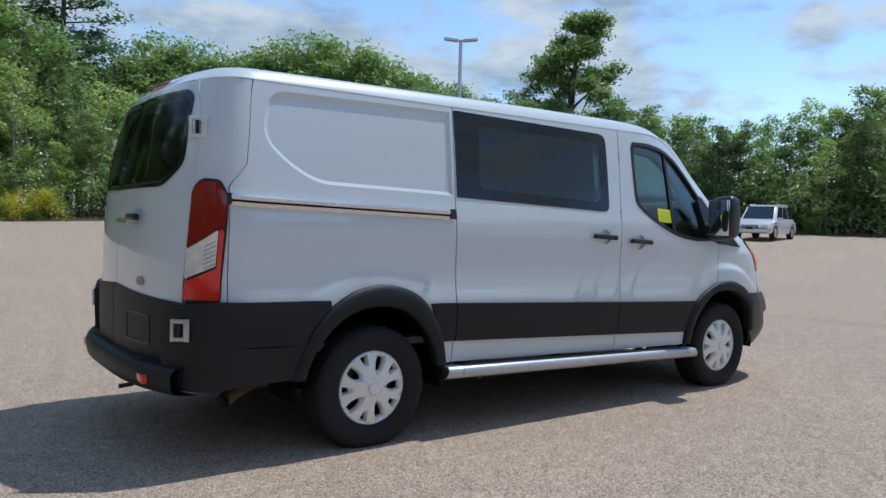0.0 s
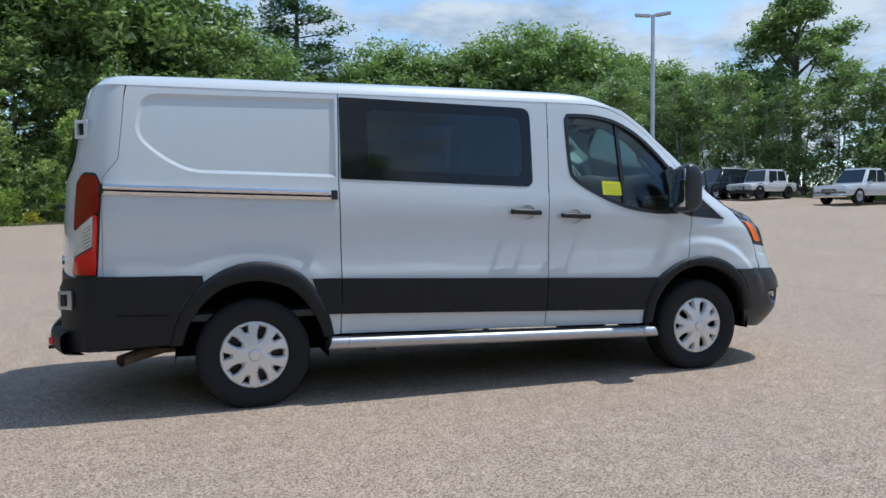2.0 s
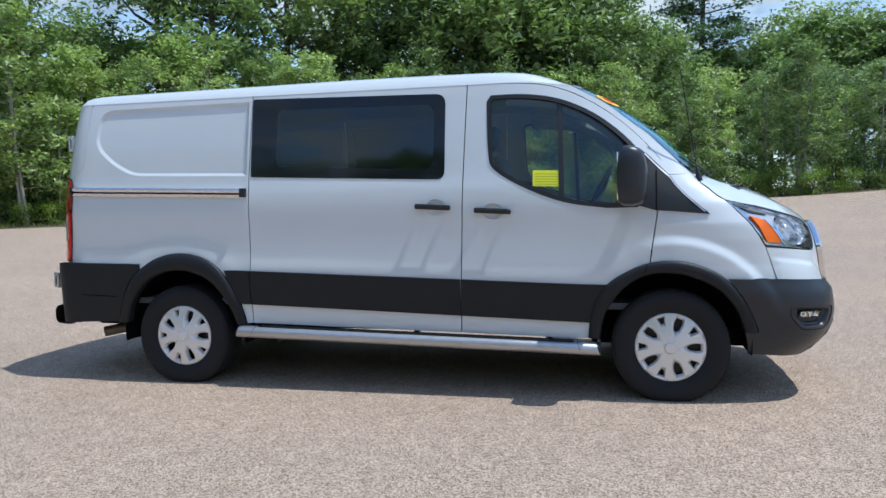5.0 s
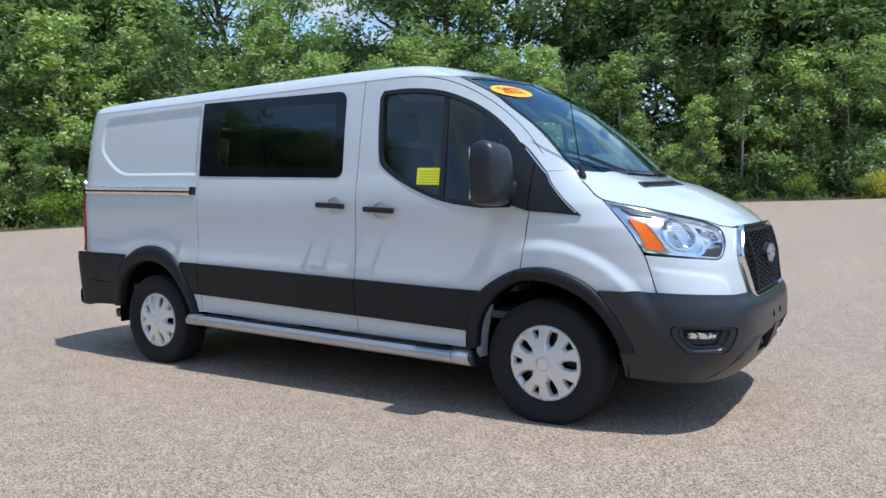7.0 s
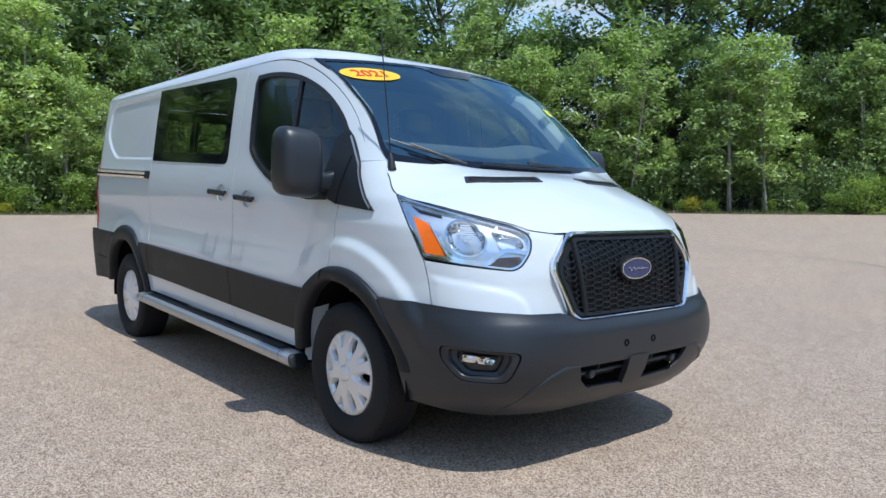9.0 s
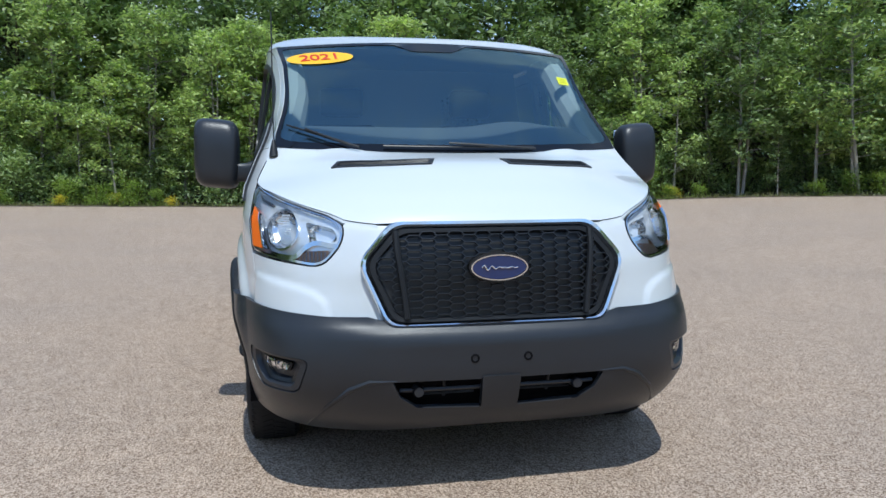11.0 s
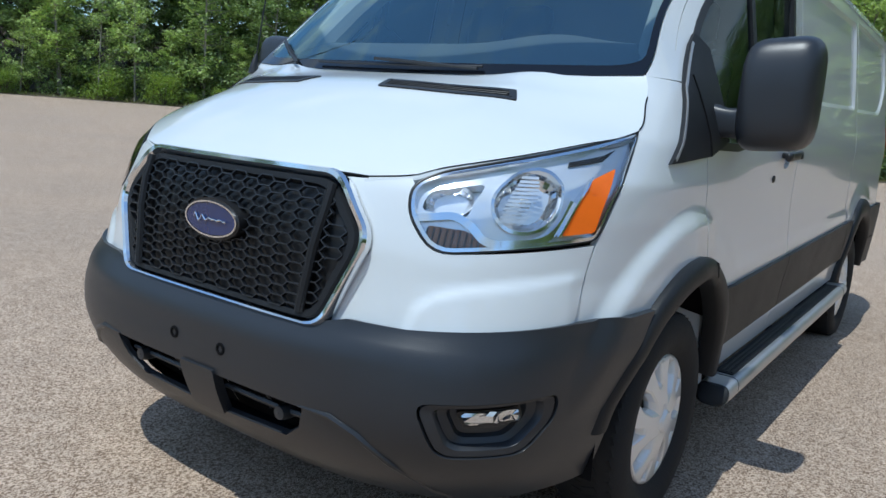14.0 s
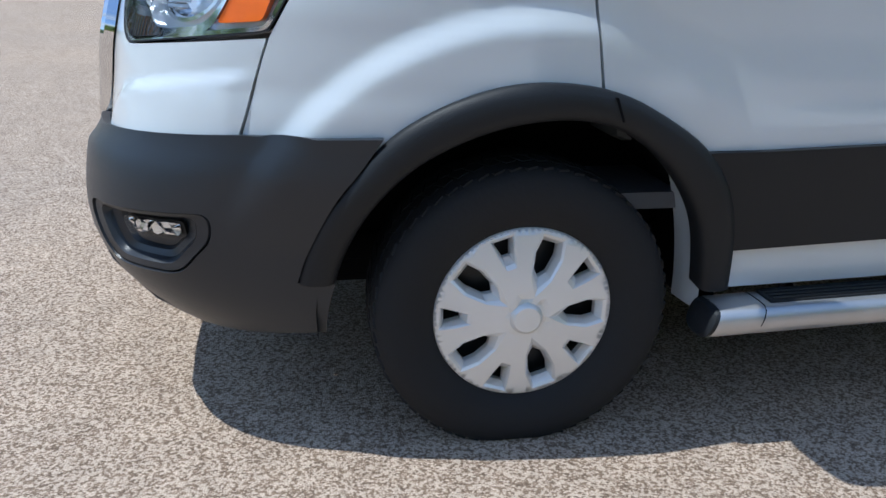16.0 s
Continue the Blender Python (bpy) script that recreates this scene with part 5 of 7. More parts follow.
MOUTH = [(y_to_s(0.072, 0.50), 0.500), (y_to_s(0.415, 0.50), 0.503), (y_to_s(0.385, 0.44), 0.44), (y_to_s(0.32, 0.40), 0.395), (y_to_s(0.072, 0.39), 0.384)]
bm = bmesh.new()
pockets = [FOG, [(-a, b) for a, b in FOG], MOUTH, [(-a, b) for a, b in MOUTH]]
add_sheet(bm, full, bumper_lay(0.022), pockets, 0.02, 0.026, flip=False)
bumper = part("front_bumper", bm, SATIN, van, "grained black plastic front bumper", 50)
for s in (-1, 1):
    bm = bmesh.new()
    rows_ = []
    fo = split_long([(s * a, b) for a, b in FOG], 0.03)
    cen = (s * 0.893, 0.541)

    def drawn(f, d):
        """The pocket's outline drawn in by f about its lamp, at depth d."""
        return [bm.verts.new(bumper_lay(d)(cen[0] + (p[0] - cen[0]) * f, cen[1] + (p[1] - cen[1]) * f, 0)) for p in fo]
    for f, d in ((0.985, 0.004), (0.975, 0.014), (0.955, 0.017), (0.80, 0.012), (0.775, 0.006), (0.75, -0.008), (0.62, -0.018), (0.57, -0.030), (0.30, -0.034)):
        rows_.append(drawn(f, d))
    for a_, b_ in zip(rows_, rows_[1:]):
        for k in range(len(a_)):
            bm.faces.new((a_[k], a_[(k + 1) % len(a_)], b_[(k + 1) % len(a_)], b_[k]))
    bm.faces.new(rows_[-1])
    bmesh.ops.recalc_face_normals(bm, faces=bm.faces[:])
    for fa in bm.faces:
        fa.normal_update()
    if sum((fa.normal.x for fa in bm.faces)) < 0:
        bmesh.ops.reverse_faces(bm, faces=bm.faces[:])
    fog = part("fog_surround", bm, SATIN, bumper, sharp=25)
    FL = [(0.814, 0.560), (0.972, 0.568), (0.979, 0.528), (0.833, 0.518)]
    bm = bmesh.new()
    add_sheet(bm, [(s * a, b) for a, b in rounded(FL, 0.012, 3)], bumper_lay(-0.020), [], 0.02, 0.03)
    lampf = part("fog_lamp", bm, DARK, fog, "clear rectangular fog lamp")
    bm = bmesh.new()
    rng = random.Random(3)
    add_sheet(bm, [(s * a, b) for a, b in rounded([(0.825, 0.556), (0.965, 0.564), (0.970, 0.534), (0.840, 0.525)], 0.010, 3)], lambda u, w, d: bumper_lay(-0.016)(u, w, d + rng.uniform(-0.004, 0.004)), [], 0.0, 0.016)
    part("reflector", bm, CHROME, lampf, sharp=3)
    bm = bmesh.new()
    add_sheet(bm, [(s * a, b) for a, b in rounded(FL, 0.012, 3)], bumper_lay(-0.008), [], 0.0, 0.03)
    part("lens", bm, CLEAR, lampf)
    # mouth: dark pocket, cross bars and round screw caps
    bm = bmesh.new()
    add_sheet(bm, [(s * 0.002, 0.28), (s * 1.0, 0.29), (s * 1.0, 0.60), (s * 0.002, 0.60)], bumper_lay(-0.055), [], 0.0, 0.05)
    mouth = part("lower_intake", bm, VOID, bumper)
    bm = bmesh.new()
    add_tube(bm, [bumper_lay(-0.008)(s * y_to_s(yy, 0.455), 0.452, 0) for yy in (0.07, 0.2, 0.3, 0.385)], 0.008, 6)
    add_tube(bm, [bumper_lay(-0.035)(s * y_to_s(0.21, 0.45), zz, 0) for zz in (0.40, 0.50)], 0.006, 6)
    add_tube(bm, [bumper_lay(-0.03)(s * y_to_s(yy, 0.43), 0.418, 0) for yy in (0.09, 0.2, 0.3)], 0.006, 6)
    part("intake_bar", bm, SATIN, mouth)
    bm = bmesh.new()
    lathe(bm, [(0.001, 0.008), (0.018, 0.006), (0.022, -0.01), (0.022, -0.05)], 16, Matrix.Translation(bumper_lay(0.012)(s * y_to_s(0.315, 0.455), 0.455, 0)) @ Matrix.Rotation(radians(-90), 4, "Z"))
    part("screw_cap", bm, SATIN, mouth)
    # round bolt hole, its dark depth painted in matt black
    bm = bmesh.new()
    lathe(bm, [(0.001, -0.004), (0.009, -0.004), (0.011, 0.004), (0.017, 0.003), (0.019, -0.004)], 16, Matrix.Translation(bumper_lay(0.022)(s * y_to_s(0.104, 0.576), 0.576, 0)) @ Matrix.Rotation(radians(-90), 4, "Z"))
    part("bolt_hole", bm, VOID, bumper)
    # raised lip beside the intake
    bm = bmesh.new()
    add_tube(bm, [bumper_lay(0.020)(s * y_to_s(yy, zz), zz, 0) for yy, zz in ((0.40, 0.505), (0.50, 0.507), (0.57, 0.480), (0.64, 0.42), (0.70, 0.34), (0.72, 0.30))], [0.004, 0.010, 0.012, 0.011, 0.008, 0.004], 8)
    part("chin_crease", bm, SATIN, bumper)
bm = bmesh.new()
tab = y_to_s(0.072, 0.45)
add_sheet(bm, rounded([(-tab, 0.378), (tab, 0.378), (tab * 1.04, 0.512), (-tab * 1.04, 0.512)], 0.012, 3), bumper_lay(0.030), [], 0.03, 0.04)
part("centre_tab", bm, SATIN, bumper)
bm = bmesh.new()
add_sheet(bm, [(0.34, 0.302), (-0.34, 0.302), (-0.8, 0.295), (-1.18, 0.325), (-1.15, 0.29), (-0.8, 0.265), (-0.3, 0.27), (0.3, 0.27), (0.8, 0.265), (1.15, 0.29), (1.18, 0.325), (0.8, 0.295)], bumper_lay(-0.03), [], 0.03, 0.06)
part("chin_skirt", bm, VOID, bumper)

# wheels
def wheel(x, side):
    w = new("wheel")
    w.parent = van
    w.matrix_basis = Matrix.Translation((x, side * 0.868, 0.347)) @ (Matrix.Rotation(radians(180), 4, "Z") if side > 0 else Matrix.Identity(4))
    # built with its outer face towards -y
    bm = bmesh.new()
    R, W2 = 0.350, 0.116
    prof = [(0.205, -W2 * 0.72), (0.222, -W2 * 0.86), (0.255, -W2 * 1.0), (0.295, -W2 * 1.03), (0.322, -W2 * 0.97), (0.338, -W2 * 0.88), (R - 0.003, -W2 * 0.72), (R, -W2 * 0.4), (R, 0), (R, W2 * 0.4), (R - 0.003, W2 * 0.72), (0.322, W2 * 0.97), (0.28, W2), (0.205, W2 * 0.72)]
    lathe(bm, prof, 72)
    for v in bm.verts:
        # the tread flattens on the ground
        v.co.z = max(v.co.z, -0.331)
    tyre = part("tyre", bm, RUBBER, w)
    bm = bmesh.new()
    for k in range(60):
        a = 2 * math.pi * k / 60
        for y0, y1, da in ((-0.100, -0.058, 0.0), (-0.052, -0.004, 0.05), (0.004, 0.052, 0.0), (0.058, 0.100, 0.05)):
            add_box(bm, (-0.013, y0, 0.340), (0.013, y1, 0.3515 if abs(y0 + y1) < 0.12 else 0.3455), 0.0, Matrix.Rotation(a + da, 4, "Y") @ Matrix.Rotation(0.35 if y0 < 0 else -0.35, 4, "Z"))
    for v in bm.verts:
        v.co.z = max(v.co.z, -0.3315)
    part("tread_block", bm, RUBBER, tyre)
    bm = bmesh.new()
    lathe(bm, [(0.206, -0.095), (0.21, -0.06), (0.19, -0.03), (0.10, -0.035), (0.02, -0.04)], 40)
    part("rim", bm, DARK, w)
    # wheel cover: five long and five short openings, each in a bevelled field
    bm = bmesh.new()
    RC = 0.208

    def dish(u, v, d):
        r = min(1.0, math.hypot(u, v) / RC)
        return Vector((u, -0.094 - 0.024 * math.cos(r * math.pi / 2) + 0.005 * max(0.0, 1 - abs(r - 0.225) / 0.03) - d, v))

    def fine(loop):
        return [tuple(Vector(a).lerp(Vector(b), k / 5)) for a, b in zip(loop, loop[1:] + loop[:1]) for k in range(5)]

    LONG = ([(0.052, 0.0), (0.098, 0.025), (0.150, 0.037), (0.197, 0.029), (0.197, -0.029), (0.150, -0.037), (0.098, -0.025)],
            [(0.074, 0.0), (0.102, 0.021), (0.150, 0.031), (0.190, 0.024), (0.190, -0.024), (0.150, -0.031), (0.102, -0.021)],
            [(0.094, 0.0), (0.110, 0.016), (0.150, 0.024), (0.178, 0.020), (0.178, -0.020), (0.150, -0.024), (0.110, -0.016)])
    SHORT = ([(0.124, 0.012), (0.160, 0.022), (0.199, 0.029), (0.199, -0.029), (0.160, -0.022), (0.124, -0.012)],
             [(0.134, 0.011), (0.162, 0.018), (0.193, 0.025), (0.193, -0.025), (0.162, -0.018), (0.134, -0.011)],
             [(0.146, 0.008), (0.166, 0.014), (0.184, 0.020), (0.184, -0.020), (0.166, -0.014), (0.146, -0.008)])
    fields, wells = [], []
    for k in range(10):
        a = 2 * math.pi * k / 10
        sets = [[(r * math.cos(a) - q * math.sin(a), r * math.sin(a) + q * math.cos(a)) for r, q in fine(lp)] for lp in (LONG if k % 2 == 0 else SHORT)]
        fields.append(sets[0])
        wells.append(sets)
    add_sheet(bm, oval(0, 0, RC, RC, 90), dish, fields, 0.0, 0.0145)
    for sets in wells:
        depths = (0.0, 0.005, 0.024, 0.040)
        loops_ = [[bm.verts.new(dish(u, v, -d)) for u, v in lp] for lp, d in zip(sets + [sets[2]], depths)]
        for p_, q_ in zip(loops_, loops_[1:]):
            for k in range(len(p_)):
                bm.faces.new((p_[k], p_[(k + 1) % len(p_)], q_[(k + 1) % len(p_)], q_[k]))
    rimv = [[bm.verts.new((r_ * math.cos(2 * math.pi * k / 90), y_, r_ * math.sin(2 * math.pi * k / 90))) for k in range(90)] for r_, y_ in ((RC, -0.094), (RC + 0.003, -0.088), (RC + 0.002, -0.070))]
    for p_, q_ in zip(rimv, rimv[1:]):
        for k in range(90):
            bm.faces.new((p_[k], p_[(k + 1) % 90], q_[(k + 1) % 90], q_[k]))
    bmesh.ops.remove_doubles(bm, verts=bm.verts[:], dist=0.0002)
    for fa in bm.faces:
        fa.normal_update()
        if fa.normal.y > 0.02:
            fa.normal_flip()
    cover = part("wheel_cover", bm, SILVER, w, "silver ten-opening plastic wheel cover", 14)
    bm = bmesh.new()
    lathe(bm, [(0.001, -0.127), (0.030, -0.1265), (0.036, -0.122), (0.041, -0.110)], 32)
    part("centre_cap", bm, SILVER, cover)
    bm = bmesh.new()
    add_tube(bm, [(0, 0.0, 0), (0, 0.40, 0)], 0.05, 12)
    part("hub", bm, VOID, w)
    return w


for x in (0.0, 3.30):
    for side in (-1, 1):
        wheel(x, side)
        # wheel-house liner
        bm = bmesh.new()
        add_grid(bm, lambda u, v: Vector((x + 0.47 * math.cos(math.pi * (1.08 * u - 0.04)), side * (0.60 + 0.36 * v), 0.36 + (0.46 if x > 1 else 0.48) * max(-0.2, math.sin(math.pi * (1.08 * u - 0.04))))), 24, 4)
        add_grid(bm, lambda u, v: Vector((x + 0.47 * (2 * u - 1), side * 0.60, 0.30 + 0.52 * v)), 4, 4)
        part("wheel_liner", bm, VOID, van)
        if x > 1:
            bm = bmesh.new()
            add_grid(bm, lambda u, v: Vector((2.868 + 0.012 * v + 0.08 * u ** 2, side * (0.958 - 0.11 * v), 0.33 + 0.40 * u)), 8, 3)
            part("wheel_arch_lip", bm, WHITE, van)

# chassis, exhaust and cab fittings
bm = bmesh.new()
add_box(bm, (-0.95, -0.62, 0.36), (3.75, 0.62, 0.44), 0.02)
add_box(bm, (0.52, -0.90, 0.42), (2.80, 0.90, 0.46), 0.01)
add_box(bm, (-0.95, -0.86, 0.46), (-0.52, 0.86, 0.50), 0.01)
part("underbody", bm, VOID, van)
bm = bmesh.new()
add_tube(bm, [(-0.10, -0.80, 0.345), (0.0, 0.0, 0.345), (0.10, 0.80, 0.345)], 0.05, 10)
part("rear_axle", bm, VOID, van)
bm = bmesh.new()
add_tube(bm, [(0.6, -0.50, 0.34), (-0.3, -0.50, 0.36), (-0.55, -0.56, 0.36), (-0.71, -0.69, 0.34), (-0.79, -0.77, 0.325)], [0.032, 0.034, 0.036, 0.038, 0.038], 14, cap=False)
add_tube(bm, [(-0.71, -0.69, 0.34), (-0.789, -0.769, 0.3252)], 0.030, 12, cap=False)
part("exhaust_pipe", bm, STEEL, van, "rust-tinged exhaust tailpipe")

bm = bmesh.new()
add_box(bm, (-0.9, -0.86, 0.56), (3.1, 0.86, 0.60), 0.0)
part("load_floor", bm, CABIN, van)
bm = bmesh.new()
add_grid(bm, lambda u, v: roof_point(0.03 + 0.94 * u, 0.02 + 0.96 * v) * 1.0 - Vector((0, 0, 0.035)), 16, 12)
part("headlining", bm, LINING, van)
bm = bmesh.new()

def dash_point(u, v):
    front = shield_point(0.04 + 0.92 * v, 0.03) - Vector((0.05, 0, 0.025))
    hood = 0.035 * math.exp(-(((2 * v - 1) * 0.82 - 0.43) / 0.22) ** 2)
    x = front.x + (2.98 - front.x) * u
    up = 0.165 * math.sin(min(1.0, u / 0.72) * math.pi / 2) + hood * min(1.0, u / 0.6)
    drop = max(0.0, (u - 0.78) / 0.22) ** 2 * 0.20
    return Vector((x, front.y * (1 - 0.06 * u), 1.345 + (front.z - 1.345) * (1 - u) + up - drop))


add_grid(bm, dash_point, 24, 32)
add_box(bm, (2.88, -0.78, 0.70), (3.05, 0.78, 1.12), 0.04)
part("dashboard", bm, DASH, van, "dark grey moulded dashboard")
bm = bmesh.new()
for k in range(32):
    a0, a1 = 2 * math.pi * k / 32, 2 * math.pi * (k + 1) / 32
    rot = Matrix.Translation((2.86, 0.43, 1.36)) @ Matrix.Rotation(radians(-62), 4, "Y")
    add_tube(bm, [rot @ Vector((0.185 * math.cos(a0), 0.185 * math.sin(a0), 0)), rot @ Vector((0.185 * math.cos(a1), 0.185 * math.sin(a1), 0))], 0.016, 6, cap=False)
for a in (90, 210, 330):
    add_tube(bm, [rot @ Vector((0, 0, -0.03)), rot @ Vector((0.185 * math.cos(radians(a)), 0.185 * math.sin(radians(a)), 0))], 0.016, 6)
part("steering_wheel", bm, DARK, van)
for y in (-0.43, 0.43):
    seat = new("cab_seat")
    seat.parent = van
    bm = bmesh.new()
    add_box(bm, (-0.25, -0.25, -0.09), (0.27, 0.25, 0.07), 0.06, Matrix.Translation((2.38, y, 0.98)), 3)
    part("seat_cushion", bm, CLOTH, seat)
    bm = bmesh.new()
    add_box(bm, (-0.07, -0.24, 0.0), (0.07, 0.24, 0.62), 0.06, Matrix.Translation((2.16, y, 1.00)) @ Matrix.Rotation(radians(-12), 4, "Y"), 3)
    part("seat_back", bm, CLOTH, seat)
    bm = bmesh.new()
    add_box(bm, (-0.05, -0.14, 0.0), (0.05, 0.14, 0.19), 0.04, Matrix.Translation((2.03, y, 1.66)) @ Matrix.Rotation(radians(-8), 4, "Y"), 3)
    part("headrest", bm, CLOTH, seat)
    bm = bmesh.new()
    add_box(bm, (2.14, y - 0.20, 0.60), (2.60, y + 0.20, 0.90), 0.02)
    part("seat_base", bm, CABIN, seat)
# perforated steel bulkhead behind the cab
bm = bmesh.new()
bulk_holes = []
for i in range(9):
    for j in range(14):
        cy, cz = 0.26 + 0.035 * i, 1.42 + 0.028 * j + (0.014 if i % 2 else 0)
        bulk_holes.append([(cy - 0.012, cz), (cy, cz - 0.010), (cy + 0.012, cz), (cy, cz + 0.010)])
add_sheet(bm, [(-0.84, 0.60), (0.84, 0.60), (0.84, 1.40), (0.76, 1.98), (-0.76, 1.98), (-0.84, 1.40)], lambda y, z, d: Vector((1.93 + d, y, z)), bulk_holes, 0.006, 0.12)
part("bulkhead", bm, LINING, van, "pale steel bulkhead with a perforated panel")
for side in (-1, 1):
    bm = bmesh.new()
    lay = on_skin(side, -0.085)
    pts = [(2.30, 1.93), (2.62, 1.905), (2.86, 1.81), (3.05, 1.665), (3.24, 1.46), (3.36, 1.385)]
    add_tube(bm, [lay(q, z + 0.02, 0) for q, z in pts], 0.074, 10)
    part("pillar_trim", bm, LINING, van)
    bm = bmesh.new()
    add_tube(bm, [lay(2.96, 1.74, -0.05), lay(3.0, 1.67, -0.085), lay(3.08, 1.58, -0.085), lay(3.12, 1.545, -0.05)], 0.014, 8)
    part("grab_handle", bm, LINING, van)
    bm = bmesh.new()
    add_sheet(bm, [(2.06, 0.55), (2.80, 0.55), (3.08, 0.9), (3.10, 1.20), (2.68, 1.235), (2.25, 1.43), (2.06, 1.45)], on_skin(side, -0.055), [], 0.0, 0.08, flip=side < 0)
    part("door_card", bm, CABIN, van)


# ---- ground, verge and woods ----
CENTRE = Vector((2.0, -1.0))
# rise of the ground, 40 m out, and reach of the asphalt, by compass angle from the van
RISE = [(0, 0.9), (30, 1.08), (45, 1.42), (58, 1.45), (72, 1.0), (88, 0.76), (100, 0.68), (116, 0.45), (140, 0.26), (152, 0.06), (166, -0.18), (178, -0.18), (201, 0.02), (212, 0.26), (222, 0.46), (240, 0.5), (260, 0.5), (300, 0.7), (360, 0.9)]
REACH = [(0, 46), (32, 44), (42, 47), (52, 52), (62, 52), (85, 44), (100, 42), (116, 40), (140, 40), (152, 38), (166, 35), (178, 35), (201, 40), (222, 44), (260, 46), (360, 46)]


def bearing(x, y):
    return math.degrees(math.atan2(y - CENTRE.y, x - CENTRE.x)) % 360


def ground_z(x, y):
    r = math.hypot(x - CENTRE.x, y - CENTRE.y)
    ramp = max(0.0, (r - 7.0) / 33.0) ** 1.35
    return 0.016 + smooth_table(RISE, bearing(x, y)) * min(ramp, 2.2)


def spot(az, r):
    x, y = CENTRE.x + r * math.cos(radians(az)), CENTRE.y + r * math.sin(radians(az))
    return Vector((x, y, ground_z(x, y)))


def reach(az):
    return smooth_table(REACH, az % 360)


bm = bmesh.new()
radii = [0.0, 0.08, 0.16, 0.25, 0.34, 0.44, 0.54, 0.64, 0.74, 0.84, 0.92, 1.0]
outer = [1.03, 1.1, 1.25, 1.36, 1.5, 2.0, 3.5, 8.0, 34.0]
NA = 120
rings_ = []
for f in radii[1:] + outer:
    ring_ = []
    for k in range(NA):
        az = 360 * k / NA
        wob = 0.35 * noise.noise(Vector((az * 0.21, 3.1, 0))) if f >= 0.99 and f < 1.05 else 0
        p = spot(az, reach(az) * f + wob)
        # added 6 m bank hidden behind the trees, blocks sky and darkens their gaps
        bank = min(1.0, max(0.0, (az - 91) / 8)) * min(1.0, max(0.0, (292 - az) / 8)) * min(1.0, max(0.0, (f - 1.38) / 0.12)) * 6.0
        ring_.append(bm.verts.new(p + Vector((0, 0, 0.05 * (1.0 < f < 1.3) + bank))))
    rings_.append(ring_)
mid_ = bm.verts.new((CENTRE.x, CENTRE.y, 0.016))
for k in range(NA):
    bm.faces.new((mid_, rings_[0][k], rings_[0][(k + 1) % NA]))
for i, (a, b) in enumerate(zip(rings_, rings_[1:])):
    for k in range(NA):
        fc = bm.faces.new((a[k], b[k], b[(k + 1) % NA], a[(k + 1) % NA]))
        fc.material_index = 1 if i >= len(radii) - 2 else 0
ground = finish("ground", bm, [ASPHALT, SOIL], None, "tan weathered asphalt lot with a leaf-littered edge", 60)
tagged(ground, "tan weathered asphalt lot with a wooded leaf-littered edge", "ground", "", "structure")

# cracks in the asphalt
rng = random.Random(4)


def crack(pts, width):
    bm = bmesh.new()
    line = []
    for a, b in zip(pts, pts[1:]):
        n = max(2, int(math.dist(a, b) / 0.25))
        for k in range(n):
            line.append((a[0] + (b[0] - a[0]) * k / n + rng.gauss(0, 0.03), a[1] + (b[1] - a[1]) * k / n + rng.gauss(0, 0.03)))
    vs = []
    for i, p in enumerate(line):
        q = line[min(i + 1, len(line) - 1)]
        o = line[max(i - 1, 0)]
        d = Vector((q[0] - o[0], q[1] - o[1])).normalized()
        w = width * (0.4 + rng.random())
        z = ground_z(*p) + 0.007
        w *= 3.4
        vs.append((bm.verts.new((p[0] - d.y * w, p[1] + d.x * w, z)), bm.verts.new((p[0] + d.y * w, p[1] - d.x * w, z))))
    for a, b in zip(vs, vs[1:]):
        bm.faces.new((a[0], a[1], b[1], b[0]))
    ob = finish("asphalt_crack", bm, CRACK)
    return tagged(ob, "dark wandering crack across the asphalt", "crack", "asphalt cracks", "structure")


for pts, w in (
    ([(7.9, 7.4), (8.17, 4.96), (8.35, 4.12), (8.57, 3.27), (8.6, 1.87), (8.82, 1.32), (9.01, 0.22), (9.3, -2.5), (9.2, -5.0)], 0.0034),
    ([(12.9, 14.5), (12.5, 11.83), (12.62, 10.63), (12.55, 9.34), (12.9, 7.0)], 0.0045),
    ([(-6.5, 14.2), (-3.26, 13.59), (-2.11, 13.4), (-0.46, 12.78), (0.41, 12.48), (1.14, 11.89), (3.2, 12.4), (5.4, 11.9)], 0.0040),
    ([(-9.0, 21.0), (-7.0, 19.2), (-6.2, 20.4), (-4.6, 19.0), (-3.0, 19.6)], 0.0060),
    ([(20.0, 25.0), (21.5, 20.0), (22.4, 14.0), (24.0, 9.0)], 0.0080),
    ([(-14.0, -13.0), (-11.5, -8.0), (-12.4, -4.0), (-11.0, 1.0)], 0.0060),
):
    crack(pts, w)


